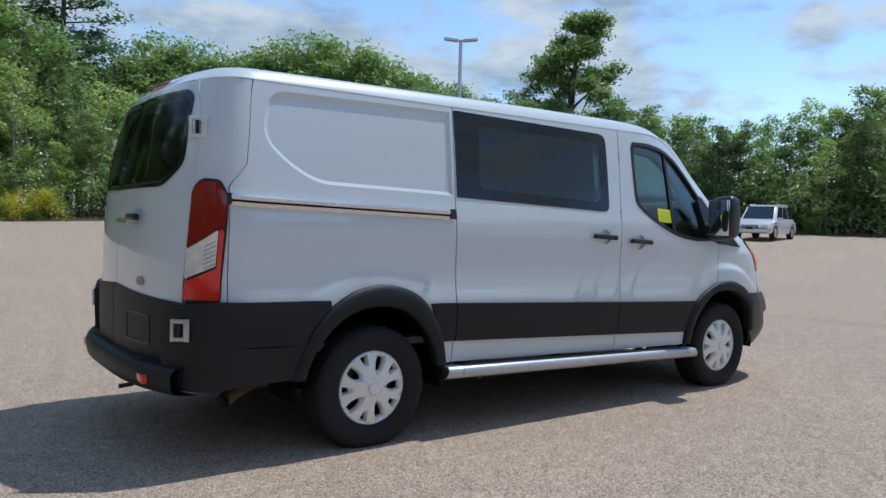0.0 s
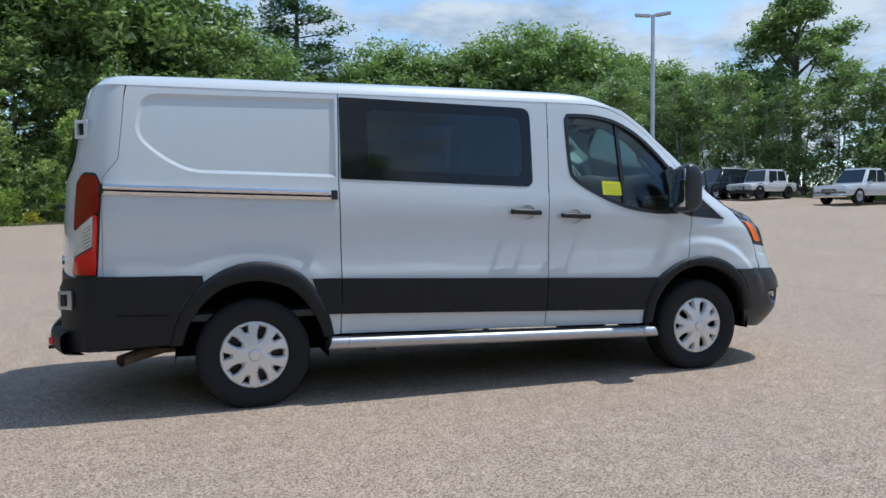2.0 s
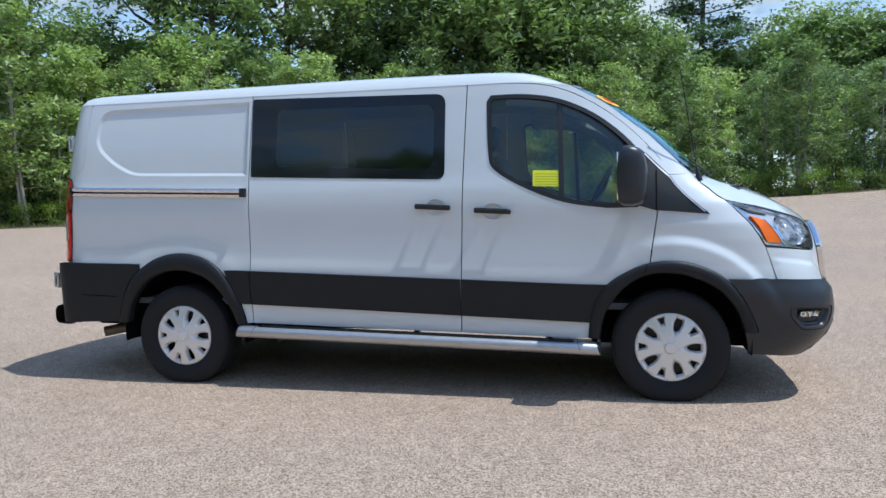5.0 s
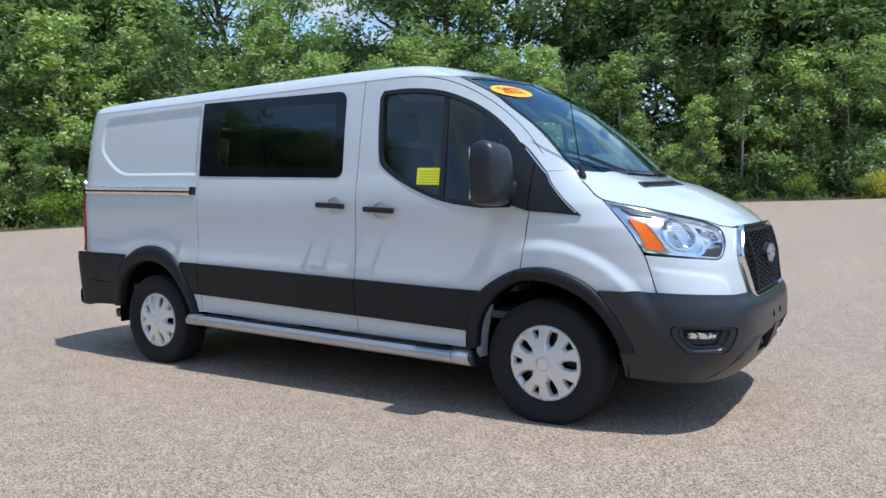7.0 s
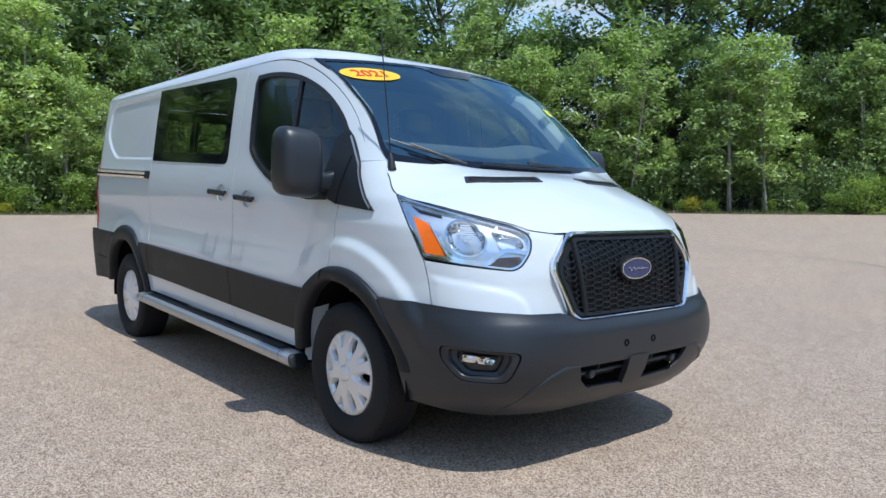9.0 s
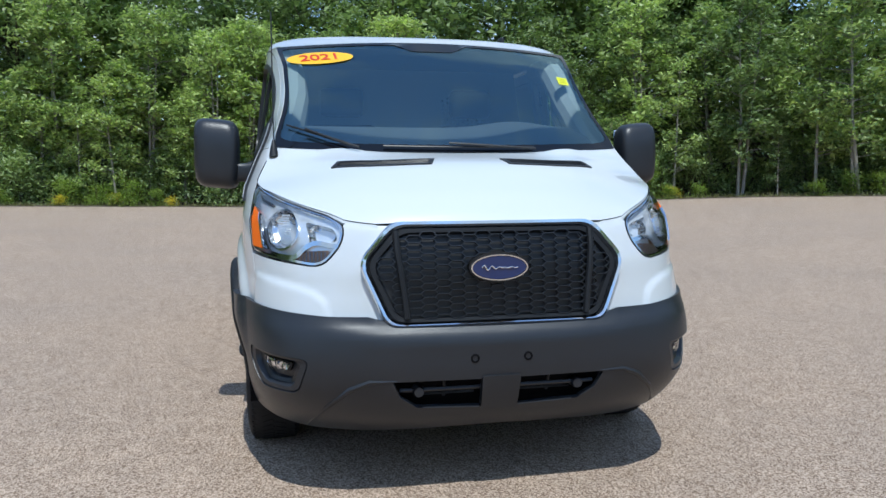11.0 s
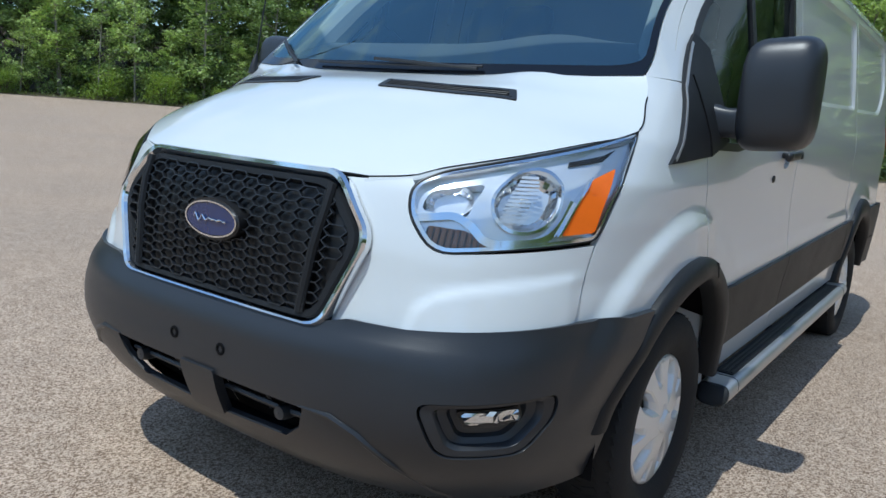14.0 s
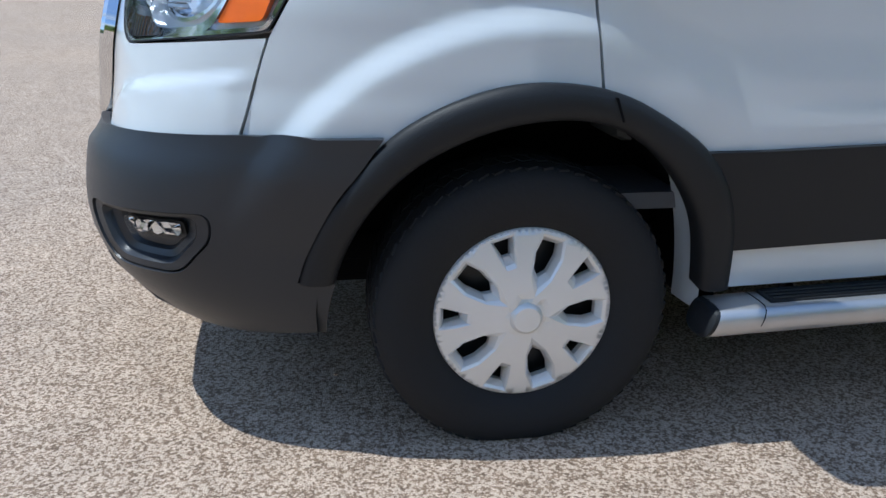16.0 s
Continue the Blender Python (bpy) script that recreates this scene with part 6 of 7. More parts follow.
def leaves_mesh(name, centres, spreads, counts, size, mat, seed, droop=0.0, flat=0.0):
    """Many small leaves in uneven clumps, as one mesh."""
    r = np.random.RandomState(seed)
    counts = [2 * k for k in counts]
    pos = np.concatenate([np.array(c) + r.normal(0, 1, (n, 3)) * np.array(s) for c, s, n in zip(centres, spreads, counts)])
    n = len(pos)
    a = r.normal(0, 1, (n, 3))
    a[:, 2] *= 0.5
    a /= np.linalg.norm(a, axis=1)[:, None] + 1e-9
    b = np.cross(a, r.normal(0, 0.55, (n, 3)) + np.array((0.12, 0.0, 1.0)))
    b /= np.linalg.norm(b, axis=1)[:, None] + 1e-9
    s = size * r.uniform(0.6, 1.4, (n, 1))
    v = np.stack([pos - a * s, pos + b * s * 0.85, pos + a * s], 1).reshape(-1, 3)
    f = np.arange(3 * n).reshape(-1, 3)
    me = bpy.data.meshes.new(name)
    me.from_pydata(v.tolist(), [], f.tolist())
    me.materials.append(mat)
    return me


def tree(kind, seed):
    r = random.Random(seed)
    centres, spreads, counts, limbs = [], [], [], []
    if kind == "oak":
        h, crown, leaf, size = 12.0, 3.9, LEAF_OAK, 0.130
        limbs.append(([(0, 0, 0), (0.1, 0.05, 3), (r.uniform(-.4, .4), r.uniform(-.4, .4), 7), (r.uniform(-.6, .6), r.uniform(-.6, .6), 10.5)], [0.26, 0.2, 0.12, 0.04]))
        for k in range(26):
            z0 = r.uniform(2.2, 9.0)
            az, ln = r.uniform(0, 6.283), r.uniform(1.6, crown) * (1 - 0.35 * abs(z0 - 5.5) / 5.5)
            p = Vector((math.cos(az) * ln, math.sin(az) * ln, z0 + r.uniform(0.6, 2.2)))
            limbs.append(([(0.05, 0.03, z0), tuple(p * 0.5 + Vector((0, 0, z0 * 0.5 - 0.2))), tuple(p)], [0.08, 0.05, 0.015]))
            for f in (1.0, 0.68):
                c = Vector((p.x * f, p.y * f, z0 + (p.z - z0) * f))
                for q in range(3):
                    centres.append(tuple(c + Vector((r.gauss(0, .50), r.gauss(0, .50), r.gauss(0, .32)))))
                    spreads.append((0.34, 0.34, 0.20))
                    counts.append(42 if f == 1 else 20)
        for k in range(7):
            centres.append((r.gauss(0, .7), r.gauss(0, .7), r.uniform(9.5, 11.6)))
            spreads.append((0.5, 0.5, 0.35))
            counts.append(60)
    elif kind in ("young", "sapling"):
        h, leaf, size = 8.0, LEAF_YOUNG if kind == "young" else LEAF_OAK, 0.118
        stems = r.choice((1, 1, 2))
        for s in range(stems):
            lean = (r.uniform(-.7, .7), r.uniform(-.7, .7))
            top = r.uniform(6.8, 8.2)
            limbs.append(([(0.2 * s, 0, 0), (lean[0] * .4, lean[1] * .4, 3), (lean[0], lean[1], top)], [0.085, 0.055, 0.012]))
            for k in range(30):
                u = r.uniform(0.18, 1.0)
                z = top * u
                w = 1.75 * (1 - u) ** 0.55 * (0.55 + u) * r.uniform(0.5, 1.15) + 0.15
                az = r.uniform(0, 6.283)
                b = Vector((lean[0] * u, lean[1] * u, z))
                e = b + Vector((math.cos(az) * w, math.sin(az) * w, r.uniform(0.15, 0.7)))
                limbs.append(([tuple(b), tuple(e)], [0.022, 0.006]))
                for f in (1.0, 0.6):
                    centres.append(tuple(b.lerp(e, f) + Vector((0, 0, r.gauss(0, .1)))))
                    spreads.append((0.23, 0.23, 0.15))
                    counts.append(30 if f == 1 else 13)
    elif kind == "pine":
        h, leaf, size = 15.0, LEAF_PINE, 0.13
        limbs.append(([(0, 0, 0), (0.1, 0, 7), (0.0, 0.1, 14.6)], [0.26, 0.17, 0.03]))
        for k in range(16):
            z = 3.5 + 11.2 * k / 16
            for j in range(r.choice((3, 4, 5))):
                az = r.uniform(0, 6.283)
                ln = (3.6 * (1 - (z - 3.5) / 12.5) + 0.4) * r.uniform(0.55, 1.15)
                e = Vector((math.cos(az) * ln, math.sin(az) * ln, z + 0.18 * ln))
                limbs.append(([(0, 0, z), tuple(e)], [0.05, 0.012]))
                for f in (0.5, 0.75, 1.0):
                    centres.append((e.x * f, e.y * f, z + (e.z - z) * f + 0.08))
                    spreads.append((0.36, 0.36, 0.12))
                    counts.append(30)
    elif kind == "dome":
        leaf, size = LEAF_OAK, 0.160
        limbs.append(([(0, 0, 0), (0.1, 0.05, 3), (r.uniform(-.4, .4), r.uniform(-.4, .4), 8)], [0.26, 0.2, 0.08]))
        for k in range(17):
            az, el = k * 2.4, math.asin(min(1.0, 0.02 + 0.96 * k / 16))
            c = Vector((3.1 * math.cos(el) * math.cos(az), 3.1 * math.cos(el) * math.sin(az), 5.0 + 4.0 * math.sin(el)))
            rad = r.uniform(1.3, 1.9)
            limbs.append(([(0, 0, 3 + 0.2 * k), tuple(c)], [0.09, 0.03]))
            for q in range(9):
                d = Vector((r.gauss(0, 1), r.gauss(0, 1), r.gauss(0.35, 0.8))).normalized()
                centres.append(tuple(c + d * rad * r.uniform(0.75, 1.05)))
                spreads.append((0.38, 0.38, 0.26))
                counts.append(40)
        for k in range(14):
            az = r.uniform(0, 6.283)
            centres.append((3.2 * math.cos(az), 3.2 * math.sin(az), r.uniform(1.0, 4.5)))
            spreads.append((0.8, 0.8, 0.6))
            counts.append(50)
    elif kind == "lone":
        h, leaf, size = 12.0, LEAF_OAK, 0.135
        limbs.append(([(0, 0, 0), (0.15, 0.1, 4), (-0.1, 0.0, 8), (0.5, 0.3, 11.3)], [0.30, 0.24, 0.14, 0.05]))
        for az, ln, z0, z1, rad in ((0.3, 2.6, 4.0, 6.2, 1.15), (1.4, 2.2, 4.6, 5.6, 1.0), (2.5, 2.8, 3.8, 5.4, 1.1), (3.5, 2.9, 4.2, 6.4, 1.2), (4.6, 2.3, 4.5, 6.0, 1.0), (5.6, 2.5, 5.0, 7.2, 1.1), (0.9, 1.9, 6.6, 8.6, 1.15), (2.1, 1.7, 6.8, 8.2, 1.0), (3.2, 2.0, 6.4, 8.9, 1.15), (4.3, 1.6, 7.0, 8.8, 1.05), (5.3, 2.0, 6.9, 9.6, 1.0), (0.2, 1.0, 8.6, 10.6, 0.95), (3.0, 0.8, 8.8, 10.2, 0.9), (5.9, 1.5, 9.0, 11.5, 0.75), (1.2, 0.5, 9.6, 11.9, 0.6)):
            c = Vector((math.cos(az) * ln, math.sin(az) * ln, z1))
            limbs.append(([(0.1, 0.05, z0), tuple(Vector((c.x * 0.5, c.y * 0.5, (z0 + z1) / 2 - 0.2))), tuple(c)], [0.10, 0.06, 0.02]))
            for q in range(14):
                d = Vector((r.gauss(0, 1), r.gauss(0, 1), r.gauss(0.1, 0.8))).normalized() * rad * 1.15 * r.uniform(0.3, 1.0)
                centres.append((c.x + d.x, c.y + d.y, c.z + d.z * 0.95))
                spreads.append((0.27, 0.27, 0.17))
                counts.append(58)
    else:
        h, leaf, size = 2.2, {"bush": LEAF_BUSH, "flower": LEAF_GOLD}.get(kind, LEAF_OAK), 0.085 if kind == "brush" else 0.068
        for k in range(22):
            az, w, z = r.uniform(0, 6.283), r.uniform(0.1, 1.25), r.uniform(0.15, 1.7)
            w *= 1 - 0.35 * z / 1.7
            limbs.append(([(0, 0, 0), (math.cos(az) * w * .6, math.sin(az) * w * .6, z * .6), (math.cos(az) * w, math.sin(az) * w, z)], [0.018, 0.012, 0.005]))
            centres.append((math.cos(az) * w, math.sin(az) * w, z))
            spreads.append((0.30, 0.30, 0.22))
            counts.append(48)
    bm = bmesh.new()
    for pts, rad in limbs:
        add_tube(bm, pts, rad, 6 if len(pts) > 2 and pts[0][2] < 0.01 else 4, cap=False)
    wood = bpy.data.meshes.new("trunk")
    bm.to_mesh(wood)
    bm.free()
    for p in wood.polygons:
        p.use_smooth = True
    wood.materials.append(PALEBARK if kind in ("young", "sapling") else BARK)
    return wood, leaves_mesh("crown", centres, spreads, counts, size, leaf, seed)


WORDS = {
    "oak": ("oak_tree", "tall broadleaf tree with a dense dark green crown", "tree"),
    "young": ("young_tree", "slender young tree with light green leaves", "tree"),
    "pine": ("pine_tree", "tall white pine with layered open branches", "tree"),
    "dome": ("oak_tree", "broad rounded dark green tree far behind the lot", "tree"),
    "lone": ("oak_tree", "tall dark green tree with separate leafy boughs", "tree"),
    "sapling": ("young_tree", "slender young tree with darker green leaves", "tree"),
    "flower": ("shrub", "low yellow-flowering goldenrod at the asphalt edge", "shrub"),
    "brush": ("shrub", "leafy undergrowth shrub, leaves darkened for the shade under the trees", "shrub"),
    "bush": ("shrub", "low leafy yellow-green shrub at the asphalt edge", "shrub"),
}
STOCK = {k: [tree(k, 11 * i + len(k)) for i in range(n)] for k, n in (("oak", 4), ("young", 5), ("pine", 2), ("dome", 3), ("bush", 4), ("brush", 3), ("lone", 1), ("sapling", 4), ("flower", 2))}


def plant(kind, at, scale, tall=1.0):
    name, label, cat = WORDS[kind]
    ob = thing(name, label, cat, "woods round the lot")
    ob.matrix_basis = Matrix.Translation(at + Vector((0, 0, -0.05))) @ Matrix.Rotation(rng.uniform(0, 6.283), 4, "Z") @ Matrix.Diagonal((scale, scale, scale * tall, 1))
    for nm, me in zip(("trunk", "crown"), rng.choice(STOCK[kind])):
        o = new(nm, me)
        o.parent = ob
    return ob


rng = random.Random(21)


def height_at(az):
    """How tall the edge of the woods stands, by bearing."""
    return smooth_table([(0, 0.75), (20, 0.80), (38, 0.85), (48, 1.0), (75, 1.0), (90, 1.1), (120, 1.15), (180, 1.15), (260, 1.1), (300, 0.8), (360, 0.75)], az)


az = 18.0
while az < 284:
    far = reach(az)
    # shrubs along the edge
    if rng.random() < 0.72:
        plant("bush", spot(az, far + rng.uniform(0.6, 2.0)), rng.choice((0.35, 0.5, 0.7, 0.95)) * rng.uniform(0.85, 1.15))
    # undergrowth in the dark oak leaf colour, standing in for shade under the trees
    plant("brush", spot(az + 0.8, far + rng.uniform(2.6, 4.6)), rng.uniform(0.8, 1.5), 1.25)
    az += 2.1
az = 18.0
while az < 284:
    far = reach(az)
    green = "sapling" if rng.random() < (0.65 if az < 88 else 0.15) else "young"
    plant(green, spot(az, far + rng.uniform(1.8, 4.5)), rng.choice((0.5, 0.75, 0.95, 1.12)) * rng.uniform(0.9, 1.1) * height_at(az))
    if rng.random() < 0.7:
        plant(green, spot(az + 1.2, far + rng.uniform(4.5, 7.5)), rng.uniform(0.85, 1.25) * height_at(az))
    az += 2.5
az = 91.0
while az < 284:
    far = reach(az)
    plant("oak", spot(az, far + rng.uniform(6.5, 9.0)), rng.uniform(0.75, 1.0))
    back = "dome" if rng.random() < 0.5 else "oak"
    plant(back, spot(az + 2.2, far + rng.uniform(11, 15)), rng.uniform(1.2, 1.6) * (1.2 if az < 125 else 1.1))
    az += 4.6
# goldenrod in the verge
for az, k in ((86.5, 1.0), (88.5, 0.8), (104, 0.4), (118, 0.5), (131, 0.35), (148, 0.4), (163, 0.35), (172, 0.3), (178, 0.45), (189, 0.3), (193, 0.4), (197, 0.35), (206, 0.4), (219, 0.35)):
    plant("flower", spot(az, reach(az) + 0.5 + 0.9 * k), k)
# woods farther off, over the parked cars
for az, r, s in ((24, 66, .7), (29, 70, .65), (35, 68, .7), (47, 64, .85), (52, 66, .85), (57, 64, .9), (61, 78, 1.0), (67, 76, 0.95), (75, 74, 1.0), (79, 74, 1.0), (83, 74, 1.0), (87, 70, .85), (92.5, 66, 1.35), (95, 62, 1.35), (98, 60, 1.25), (54, 62, .8), (59, 60, .75), (64, 62, .7), (69, 62, .75), (74, 60, .75), (78, 60, .8)):
    plant("oak", spot(az, r), s)
for az, h in ((50.5, 12), (53.5, 14), (56.5, 16), (59, 17.5), (61.5, 19), (64, 20), (66.5, 20), (69, 18.5), (71.5, 17), (74, 18.5), (76.5, 19), (79, 17), (82, 15.5), (85, 15)):
    plant("dome", spot(az, 86 + rng.uniform(-2, 3)), h / 10.3)
for az, h in ((87.5, 13.5),):
    plant("dome", spot(az, 58), h / 10.6, 1.1)
plant("lone", spot(45.0, 60), 1.45, 0.93)
plant("oak", spot(46.6, 58), 0.80)
# a thicker edge beyond the parked cars
az = 15.0
while az < 40:
    plant("young", spot(az, reach(az) + rng.uniform(5, 9)), rng.uniform(0.85, 1.15))
    plant("brush", spot(az + 0.6, reach(az) + rng.uniform(2.5, 5)), rng.uniform(1.3, 2.0), 1.3)
    az += 1.7
plant("pine", spot(83.2, 84), 2.3, 0.86)
plant("pine", spot(91.0, 66), 1.15)
plant("pine", spot(112, 58), 1.0)
# trees behind the walk, seen in glass and paint
az = 288.0
while az < 378:
    plant("dome", spot(az, 60 + rng.uniform(0, 8)), rng.uniform(0.9, 1.3))
    az += 6.5

# grass and litter on the verge
def verge(az0, az1, n, seed):
    r = np.random.RandomState(seed)
    azs, ex = r.uniform(az0, az1, n), r.uniform(0.05, 2.2, n)
    pts = np.array([tuple(spot(a, reach(a) + e)) for a, e in zip(azs, ex)])
    h = r.uniform(0.06, 0.30, n)
    d = r.normal(0, 1, (n, 2))
    d /= np.linalg.norm(d, axis=1)[:, None]
    lean = r.normal(0, 0.35, (n, 2)) * h[:, None]
    w = r.uniform(0.012, 0.03, n)
    a = pts + np.c_[d * w[:, None], np.zeros(n) + 0.03]
    b = pts - np.c_[d * w[:, None], np.zeros(n) - 0.03]
    c = pts + np.c_[lean, h]
    me = bpy.data.meshes.new("verge_grass")
    me.from_pydata(np.stack([a, b, c], 1).reshape(-1, 3).tolist(), [], np.arange(3 * n).reshape(-1, 3).tolist())
    me.materials.append(GRASS)
    return tagged(new("verge_grass", me), "rough yellow-green grass along the asphalt edge", "grass", "", "stuff")


verge(18, 284, 16000, 5)

# ---- lamp post ----
p = Vector((23.6, 29.6, 0))
p.z = ground_z(p.x, p.y)
post = thing("street_lamp", "galvanised twin-head lamp post on a round concrete base", "lamp post", at=Matrix.Translation(p))
bm = bmesh.new()
lathe(bm, [(0.42, -0.2), (0.42, 0.95), (0.40, 0.99), (0.001, 0.99)], 24, Matrix.Rotation(radians(90), 4, "X"))
part("base", bm, CONCRETE, post)
bm = bmesh.new()
add_tube(bm, [(0, 0, 0.98), (0, 0, 10.35)], [0.13, 0.10], 14)
add_box(bm, (-0.2, -0.2, 0.98), (0.2, 0.2, 1.03), 0.01)
part("pole", bm, GALV, post)
for s in (-1, 1):
    bm = bmesh.new()
    add_box(bm, (-0.20, 0.12, -0.07), (0.20, 0.95, 0.07), 0.05, Matrix.Translation((0, 0, 10.30)) @ Matrix.Rotation(radians(55), 4, "Z") @ Matrix.Rotation(radians(90 + 90 * s), 4, "Z") @ Matrix.Rotation(radians(6), 4, "X"))
    part("lamp_head", bm, GALV, post)
rg = np.random.RandomState(3)
tuft = leaves_mesh("base_grass", [(p.x + 0.50 * math.cos(t), p.y + 0.50 * math.sin(t), p.z + 0.30) for t in np.linspace(0, 6.28, 16)], [(0.08, 0.08, 0.20)] * 16, [40] * 16, 0.11, GRASS, 8)
tagged(new("weeds", tuft), "dry weeds round the lamp post base", "weeds", "", "stuff")


# ---- parked vehicles ----
def parked(name, label, paint, at, turn, size, cabin, kind):
    """A vehicle with its nose along its own +x; cabin: (rear base, rear top, front top, front base) along x."""
    L, W, H = size
    ob = thing(name, label, "car" if kind != "pickup" else "truck", "vehicles parked along the edge", Matrix.Translation(at) @ Matrix.Rotation(radians(turn), 4, "Z"))
    belt, low, hw = H * 0.56, 0.30, W / 2
    bm = bmesh.new()
    prof = [(-L / 2, 0.38, belt - 0.10), (-L / 2 + 0.12, 0.32, belt - 0.02), (-L * 0.25, 0.30, belt), (0, 0.30, belt), (L * 0.22, 0.30, belt - 0.02), (L * 0.36, 0.30, belt - 0.10), (L / 2 - 0.15, 0.32, belt - 0.20), (L / 2, 0.42, belt - 0.36)]
    if kind == "pickup":
        prof = [(-L / 2, 0.55, belt), (-L / 2 + 0.1, 0.50, belt + 0.02), (-L * 0.1, 0.45, belt), (L * 0.1, 0.45, belt), (L * 0.26, 0.45, belt - 0.02), (L * 0.40, 0.45, belt - 0.05), (L / 2 - 0.10, 0.42, belt - 0.12), (L / 2, 0.50, belt - 0.30)]
    if kind == "jeep":
        prof = [(-L / 2, 0.5, belt), (-L / 2 + 0.1, 0.48, belt), (0, 0.48, belt), (L * 0.2, 0.48, belt - 0.02), (L * 0.35, 0.5, belt - 0.08), (L / 2 - 0.15, 0.55, belt - 0.10), (L / 2 - 0.08, 0.58, belt - 0.14)]
    sec = []
    for x, z0, z1 in prof:
        nar = 0.88 if abs(x) > L / 2 - 0.05 else (0.96 if abs(x) > L / 2 - 0.2 else 1.0)
        row = [(-hw * nar * 0.93, z0), (-hw * nar, z0 + 0.15), (-hw * nar, z1 - 0.22), (-hw * nar * 0.95, z1 - 0.04), (-hw * nar * 0.84, z1), (0, z1 + 0.02), (hw * nar * 0.84, z1), (hw * nar * 0.95, z1 - 0.04), (hw * nar, z1 - 0.22), (hw * nar, z0 + 0.15), (hw * nar * 0.93, z0)]
        sec.append([bm.verts.new((x, y, z)) for y, z in row])
    for a, b in zip(sec, sec[1:]):
        for k in range(len(a)):
            bm.faces.new((a[k], a[(k + 1) % len(a)], b[(k + 1) % len(b)], b[k]))
    bm.faces.new(sec[0])
    bm.faces.new(sec[-1][::-1])
    part("body", bm, paint, ob)
    a, b, c, d = cabin
    bm = bmesh.new()
    lo, hi = [], []
    for x, z, w, row in ((a, belt - 0.02, 0.92, lo), (d, belt - 0.04, 0.90, lo), (b, H, 0.76, hi), (c, H, 0.76, hi)):
        row += [Vector((x, -hw * w, z)), Vector((x, hw * w, z))]
    cv = [bm.verts.new(v) for v in (lo[0], lo[2], lo[3], lo[1], hi[0], hi[2], hi[3], hi[1])]
    for f in ((4, 5, 6, 7), (0, 1, 5, 4), (1, 2, 6, 5), (2, 3, 7, 6), (3, 0, 4, 7)):
        bm.faces.new([cv[k] for k in f])
    bmesh.ops.bevel(bm, geom=bm.edges[:], offset=0.11, segments=4, affect="EDGES")
    part("cabin", bm, paint, ob)

    def window(corners, nm="window"):
        bm = bmesh.new()
        c4 = [Vector(v) for v in corners]
        m_ = sum(c4, Vector()) / 4
        nrm = (c4[1] - c4[0]).cross(c4[3] - c4[0]).normalized()
        if nrm.dot(m_ - Vector(((a + d) / 2, 0, H * 0.7))) < 0:
            nrm = -nrm
        fr = [bm.verts.new(v + nrm * 0.012) for v in c4]
        bk = [bm.verts.new(v - nrm * 0.01) for v in c4]
        bm.faces.new(fr)
        for k in range(4):
            bm.faces.new((fr[k], fr[(k + 1) % 4], bk[(k + 1) % 4], bk[k]))
        part(nm, bm, CARGLASS, ob)

    def lerp3(p, q, t):
        return p + (q - p) * t
    ff, fl, tf, tl = lo[2], lo[3], hi[2], hi[3]
    window([lerp3(lerp3(ff, tf, .12), lerp3(fl, tl, .12), .07), lerp3(lerp3(ff, tf, .12), lerp3(fl, tl, .12), .93), lerp3(lerp3(ff, tf, .9), lerp3(fl, tl, .9), .92), lerp3(lerp3(ff, tf, .9), lerp3(fl, tl, .9), .08)], "windscreen")
    for s in (0, 1):
        r0, f0, r1, f1 = lo[s], lo[2 + s], hi[s], hi[2 + s]
        cuts = ((0.10, 0.47), (0.52, 0.90)) if kind != "suv" else ((0.05, 0.30), (0.34, 0.60), (0.64, 0.92))
        for t0, t1 in cuts:
            window([lerp3(lerp3(r0, f0, t0), lerp3(r1, f1, t0), .15), lerp3(lerp3(r0, f0, t1), lerp3(r1, f1, t1), .15), lerp3(lerp3(r0, f0, t1), lerp3(r1, f1, t1), .86), lerp3(lerp3(r0, f0, t0), lerp3(r1, f1, t0), .86)])
    wr = 0.36 if kind == "suv" else 0.42
    for x in (-L * 0.30, L * 0.31):
        for s in (-1, 1):
            wob = new("wheel")
            wob.parent = ob
            wob.matrix_basis = Matrix.Translation((x, s * (hw - 0.10), wr)) @ (Matrix.Rotation(radians(180), 4, "Z") if s > 0 else Matrix.Identity(4))
            bm = bmesh.new()
            lathe(bm, [(wr * 0.6, -0.10), (wr * 0.85, -0.13), (wr, -0.10), (wr, 0.1), (wr * 0.6, 0.1)], 28)
            part("tyre", bm, RUBBER, wob)
            bm = bmesh.new()
            lathe(bm, [(0.01, -0.085), (wr * 0.2, -0.09), (wr * 0.45, -0.07), (wr * 0.62, -0.11)], 20)
            part("rim", bm, ALLOY if kind != "jeep" else DARK, wob)
            bm = bmesh.new()
            add_grid(bm, lambda u, v: Vector((x + (wr + 0.07) * math.cos(math.pi * u), s * (hw + 0.012), wr + (wr + 0.07 + 0.05 * v) * math.sin(math.pi * u))), 14, 1)
            part("arch_trim", bm, DARK if kind != "pickup" else paint, ob)
    for s in (-1, 1):
        bm = bmesh.new()
        if kind == "jeep":
            lathe(bm, [(0.001, 0.02), (0.09, 0.015), (0.10, -0.02)], 16, Matrix.Translation((L / 2 - 0.07, s * hw * 0.62, belt - 0.28)) @ Matrix.Rotation(radians(-90), 4, "Z"))
        else:
            add_box(bm, (L / 2 - 0.22, s * hw * 0.72 - 0.16, belt - 0.40), (L / 2 - 0.015, s * hw * 0.72 + 0.16, belt - 0.25), 0.03)
        part("headlamp", bm, SILVER, ob)
        bm = bmesh.new()
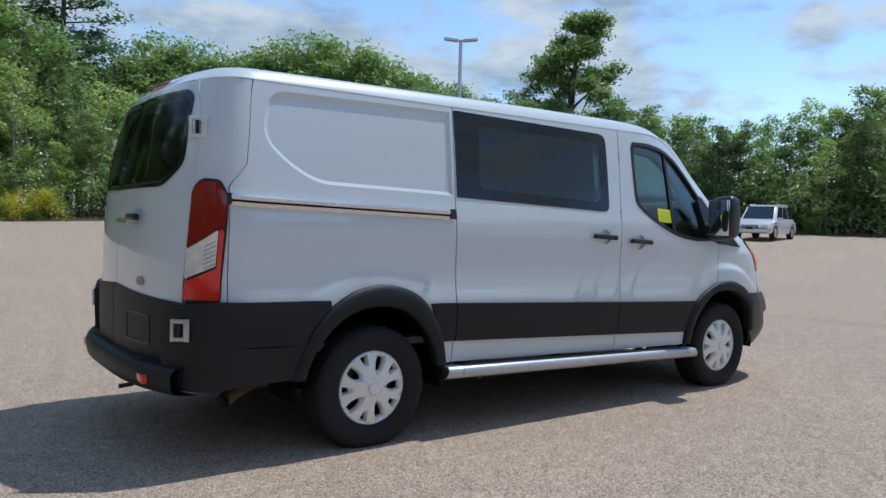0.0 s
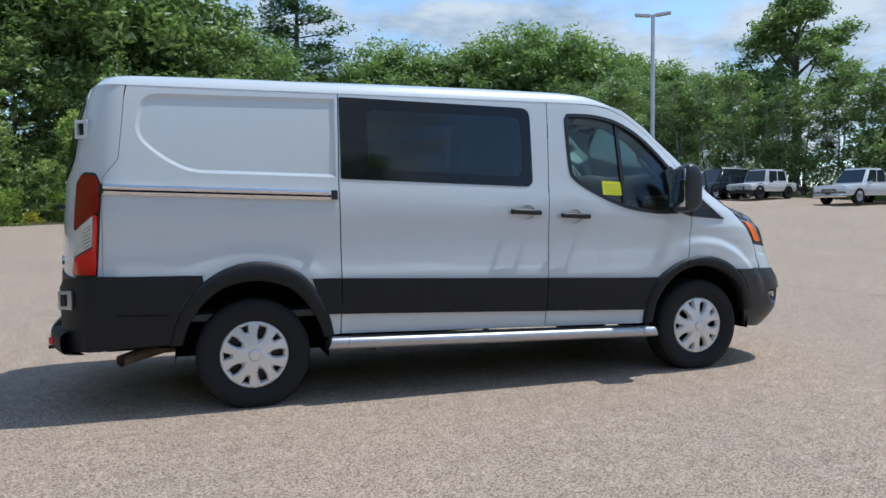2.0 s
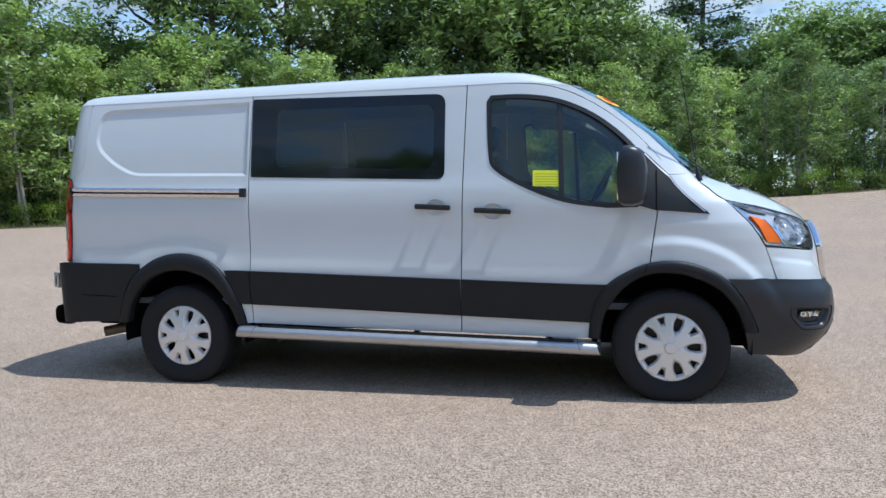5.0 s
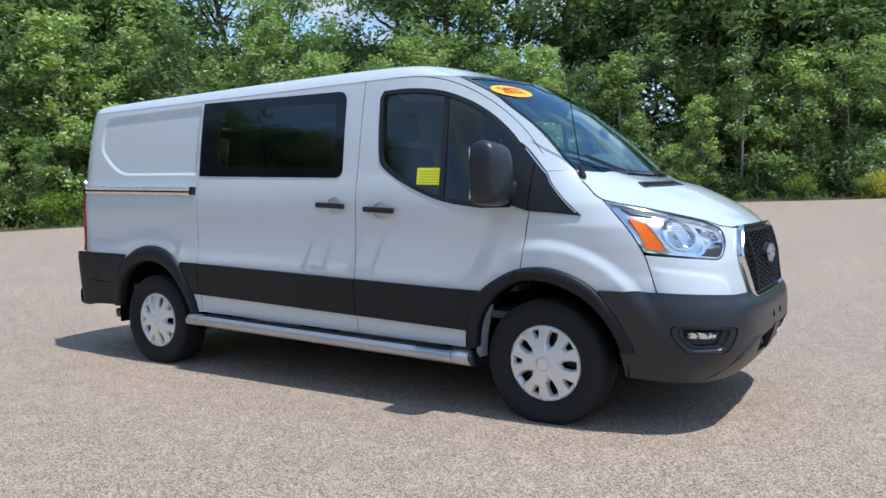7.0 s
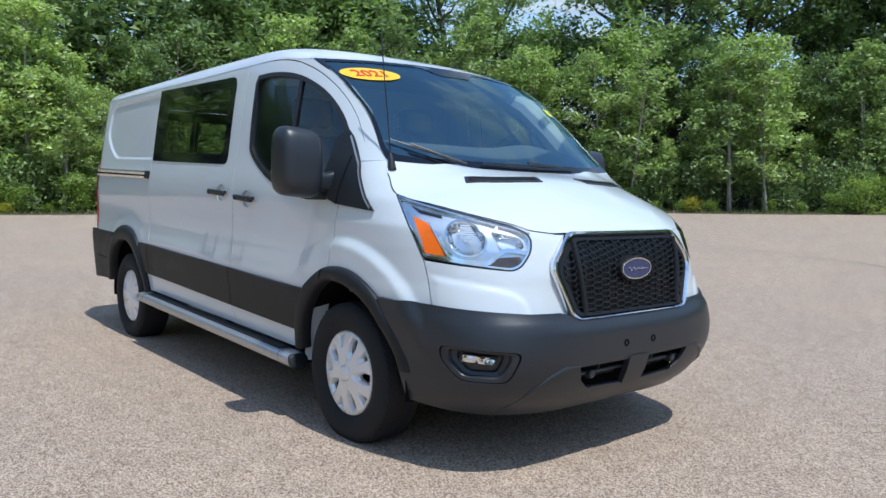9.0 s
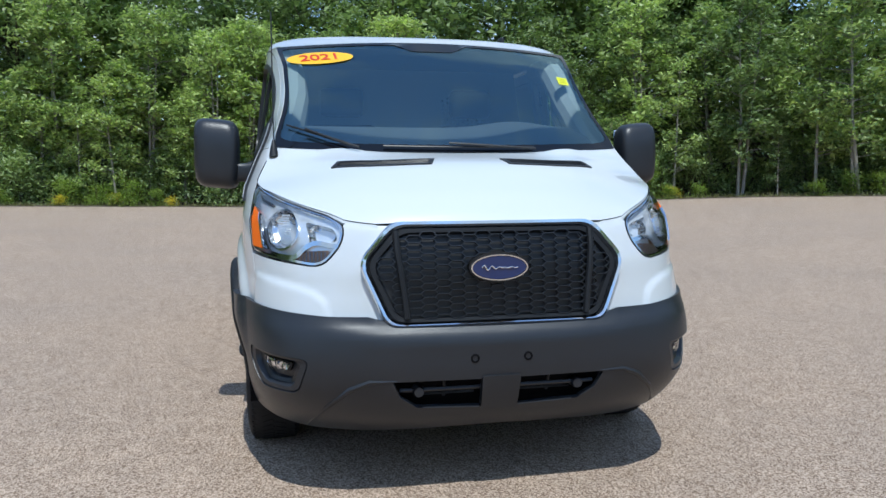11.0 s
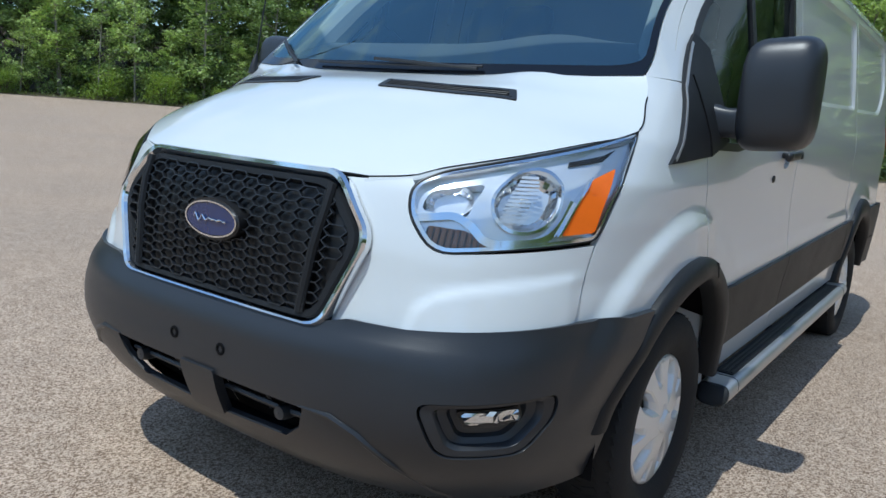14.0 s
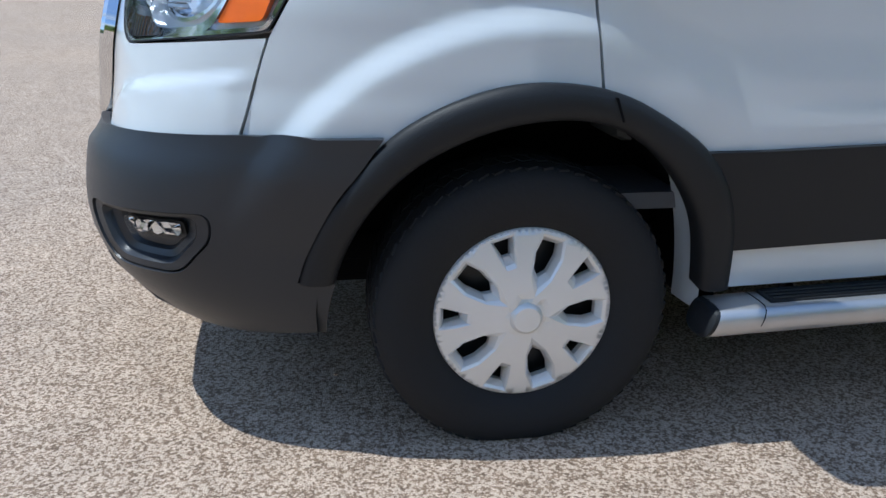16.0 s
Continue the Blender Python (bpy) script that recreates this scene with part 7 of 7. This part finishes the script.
        add_box(bm, (d - 0.42, s * (hw + 0.02) - 0.09, belt - 0.03), (d - 0.28, s * (hw + 0.02) + 0.09, belt + 0.12), 0.03)
        part("door_mirror", bm, paint if kind != "jeep" else DARK, ob)
    bm = bmesh.new()
    add_box(bm, (L / 2 - 0.10, -hw * 0.42, belt - 0.52), (L / 2 + 0.02, hw * 0.42, belt - 0.27), 0.02)
    grl = part("grille", bm, DARK, ob)
    for k in range(2 if kind != "jeep" else 7):
        bm = bmesh.new()
        if kind == "jeep":
            add_box(bm, (L / 2 - 0.02, -hw * 0.36 + k * hw * 0.115, belt - 0.50), (L / 2 + 0.03, -hw * 0.36 + k * hw * 0.115 + 0.04, belt - 0.28), 0.005)
        else:
            add_box(bm, (L / 2 - 0.02, -hw * 0.40, belt - 0.45 + 0.10 * k), (L / 2 + 0.035, hw * 0.40, belt - 0.415 + 0.10 * k), 0.008)
        part("grille_bar", bm, CHROME if kind == "pickup" else (paint if kind == "jeep" else SILVER), grl)
    bm = bmesh.new()
    add_box(bm, (L / 2 - 0.25, -hw * 0.90, 0.34), (L / 2 + 0.05, hw * 0.90, 0.52), 0.05)
    part("bumper", bm, DARK if kind == "jeep" else (paint if kind == "suv" else CHROME), ob)
    bm = bmesh.new()
    add_box(bm, (L / 2 + 0.03, -0.16, 0.50), (L / 2 + 0.045, 0.16, 0.58), 0.004)
    part("plate", bm, DARK, ob)
    if kind == "pickup":
        bm = bmesh.new()
        add_box(bm, (-L / 2 + 0.06, -hw * 0.80, belt - 0.02), (a - 0.05, hw * 0.80, belt + 0.03), 0.01)
        part("bed_cover", bm, DARK, ob)
    if kind == "suv":
        for s in (-1, 1):
            bm = bmesh.new()
            add_tube(bm, [(b + 0.1, s * hw * 0.68, H + 0.03), (c - 0.2, s * hw * 0.68, H + 0.03)], 0.02, 6)
            part("roof_rail", bm, SILVER, ob)
    return ob


CARGLASS = material("dark_car_glass", (0.02, 0.03, 0.04), 0.06, 0.0, 0.2, 2.0, coat=0.6)
CARWHITE = material("white_car_paint", (0.70, 0.71, 0.72), 0.3, 0.0, 0.02, 1.0, coat=0.7)
CARDARK = material("dark_blue_car_paint", (0.018, 0.022, 0.032), 0.25, 0.0, 0.1, 1.0, coat=0.8)


def lot(x, y):
    return Vector((x, y, ground_z(x, y) + 0.004))


parked("parked_suv", "white three-row family car, parked by the woods", CARWHITE, lot(34.2, 17.2), 195, (4.95, 1.93, 1.76), (-2.15, -1.75, 0.55, 1.30), "suv")
parked("parked_suv", "dark blue family car, parked by the woods", CARDARK, lot(33.7, 20.3), 193, (4.7, 1.88, 1.68), (-2.1, -1.6, 0.5, 1.25), "suv")
parked("pickup_truck", "white crew-cab pickup truck with chrome wheels", CARWHITE, lot(34.6, 26.0), 188, (5.8, 2.02, 1.92), (-0.75, -0.55, 0.75, 1.35), "pickup")
parked("off_roader", "white boxy off-roader with black arches", CARWHITE, lot(33.55, 32.55), 193, (4.6, 1.87, 1.84), (-1.45, -1.35, 0.45, 0.75), "jeep")
parked("parked_suv", "black large family car, parked by the woods", CARDARK, lot(31.85, 34.4), 193, (5.1, 1.98, 1.88), (-2.3, -2.0, 0.6, 1.3), "suv")
parked("parked_suv", "white compact car, parked by the woods", CARWHITE, lot(32.4, 37.6), 193, (4.5, 1.84, 1.66), (-2.0, -1.5, 0.45, 1.15), "suv")
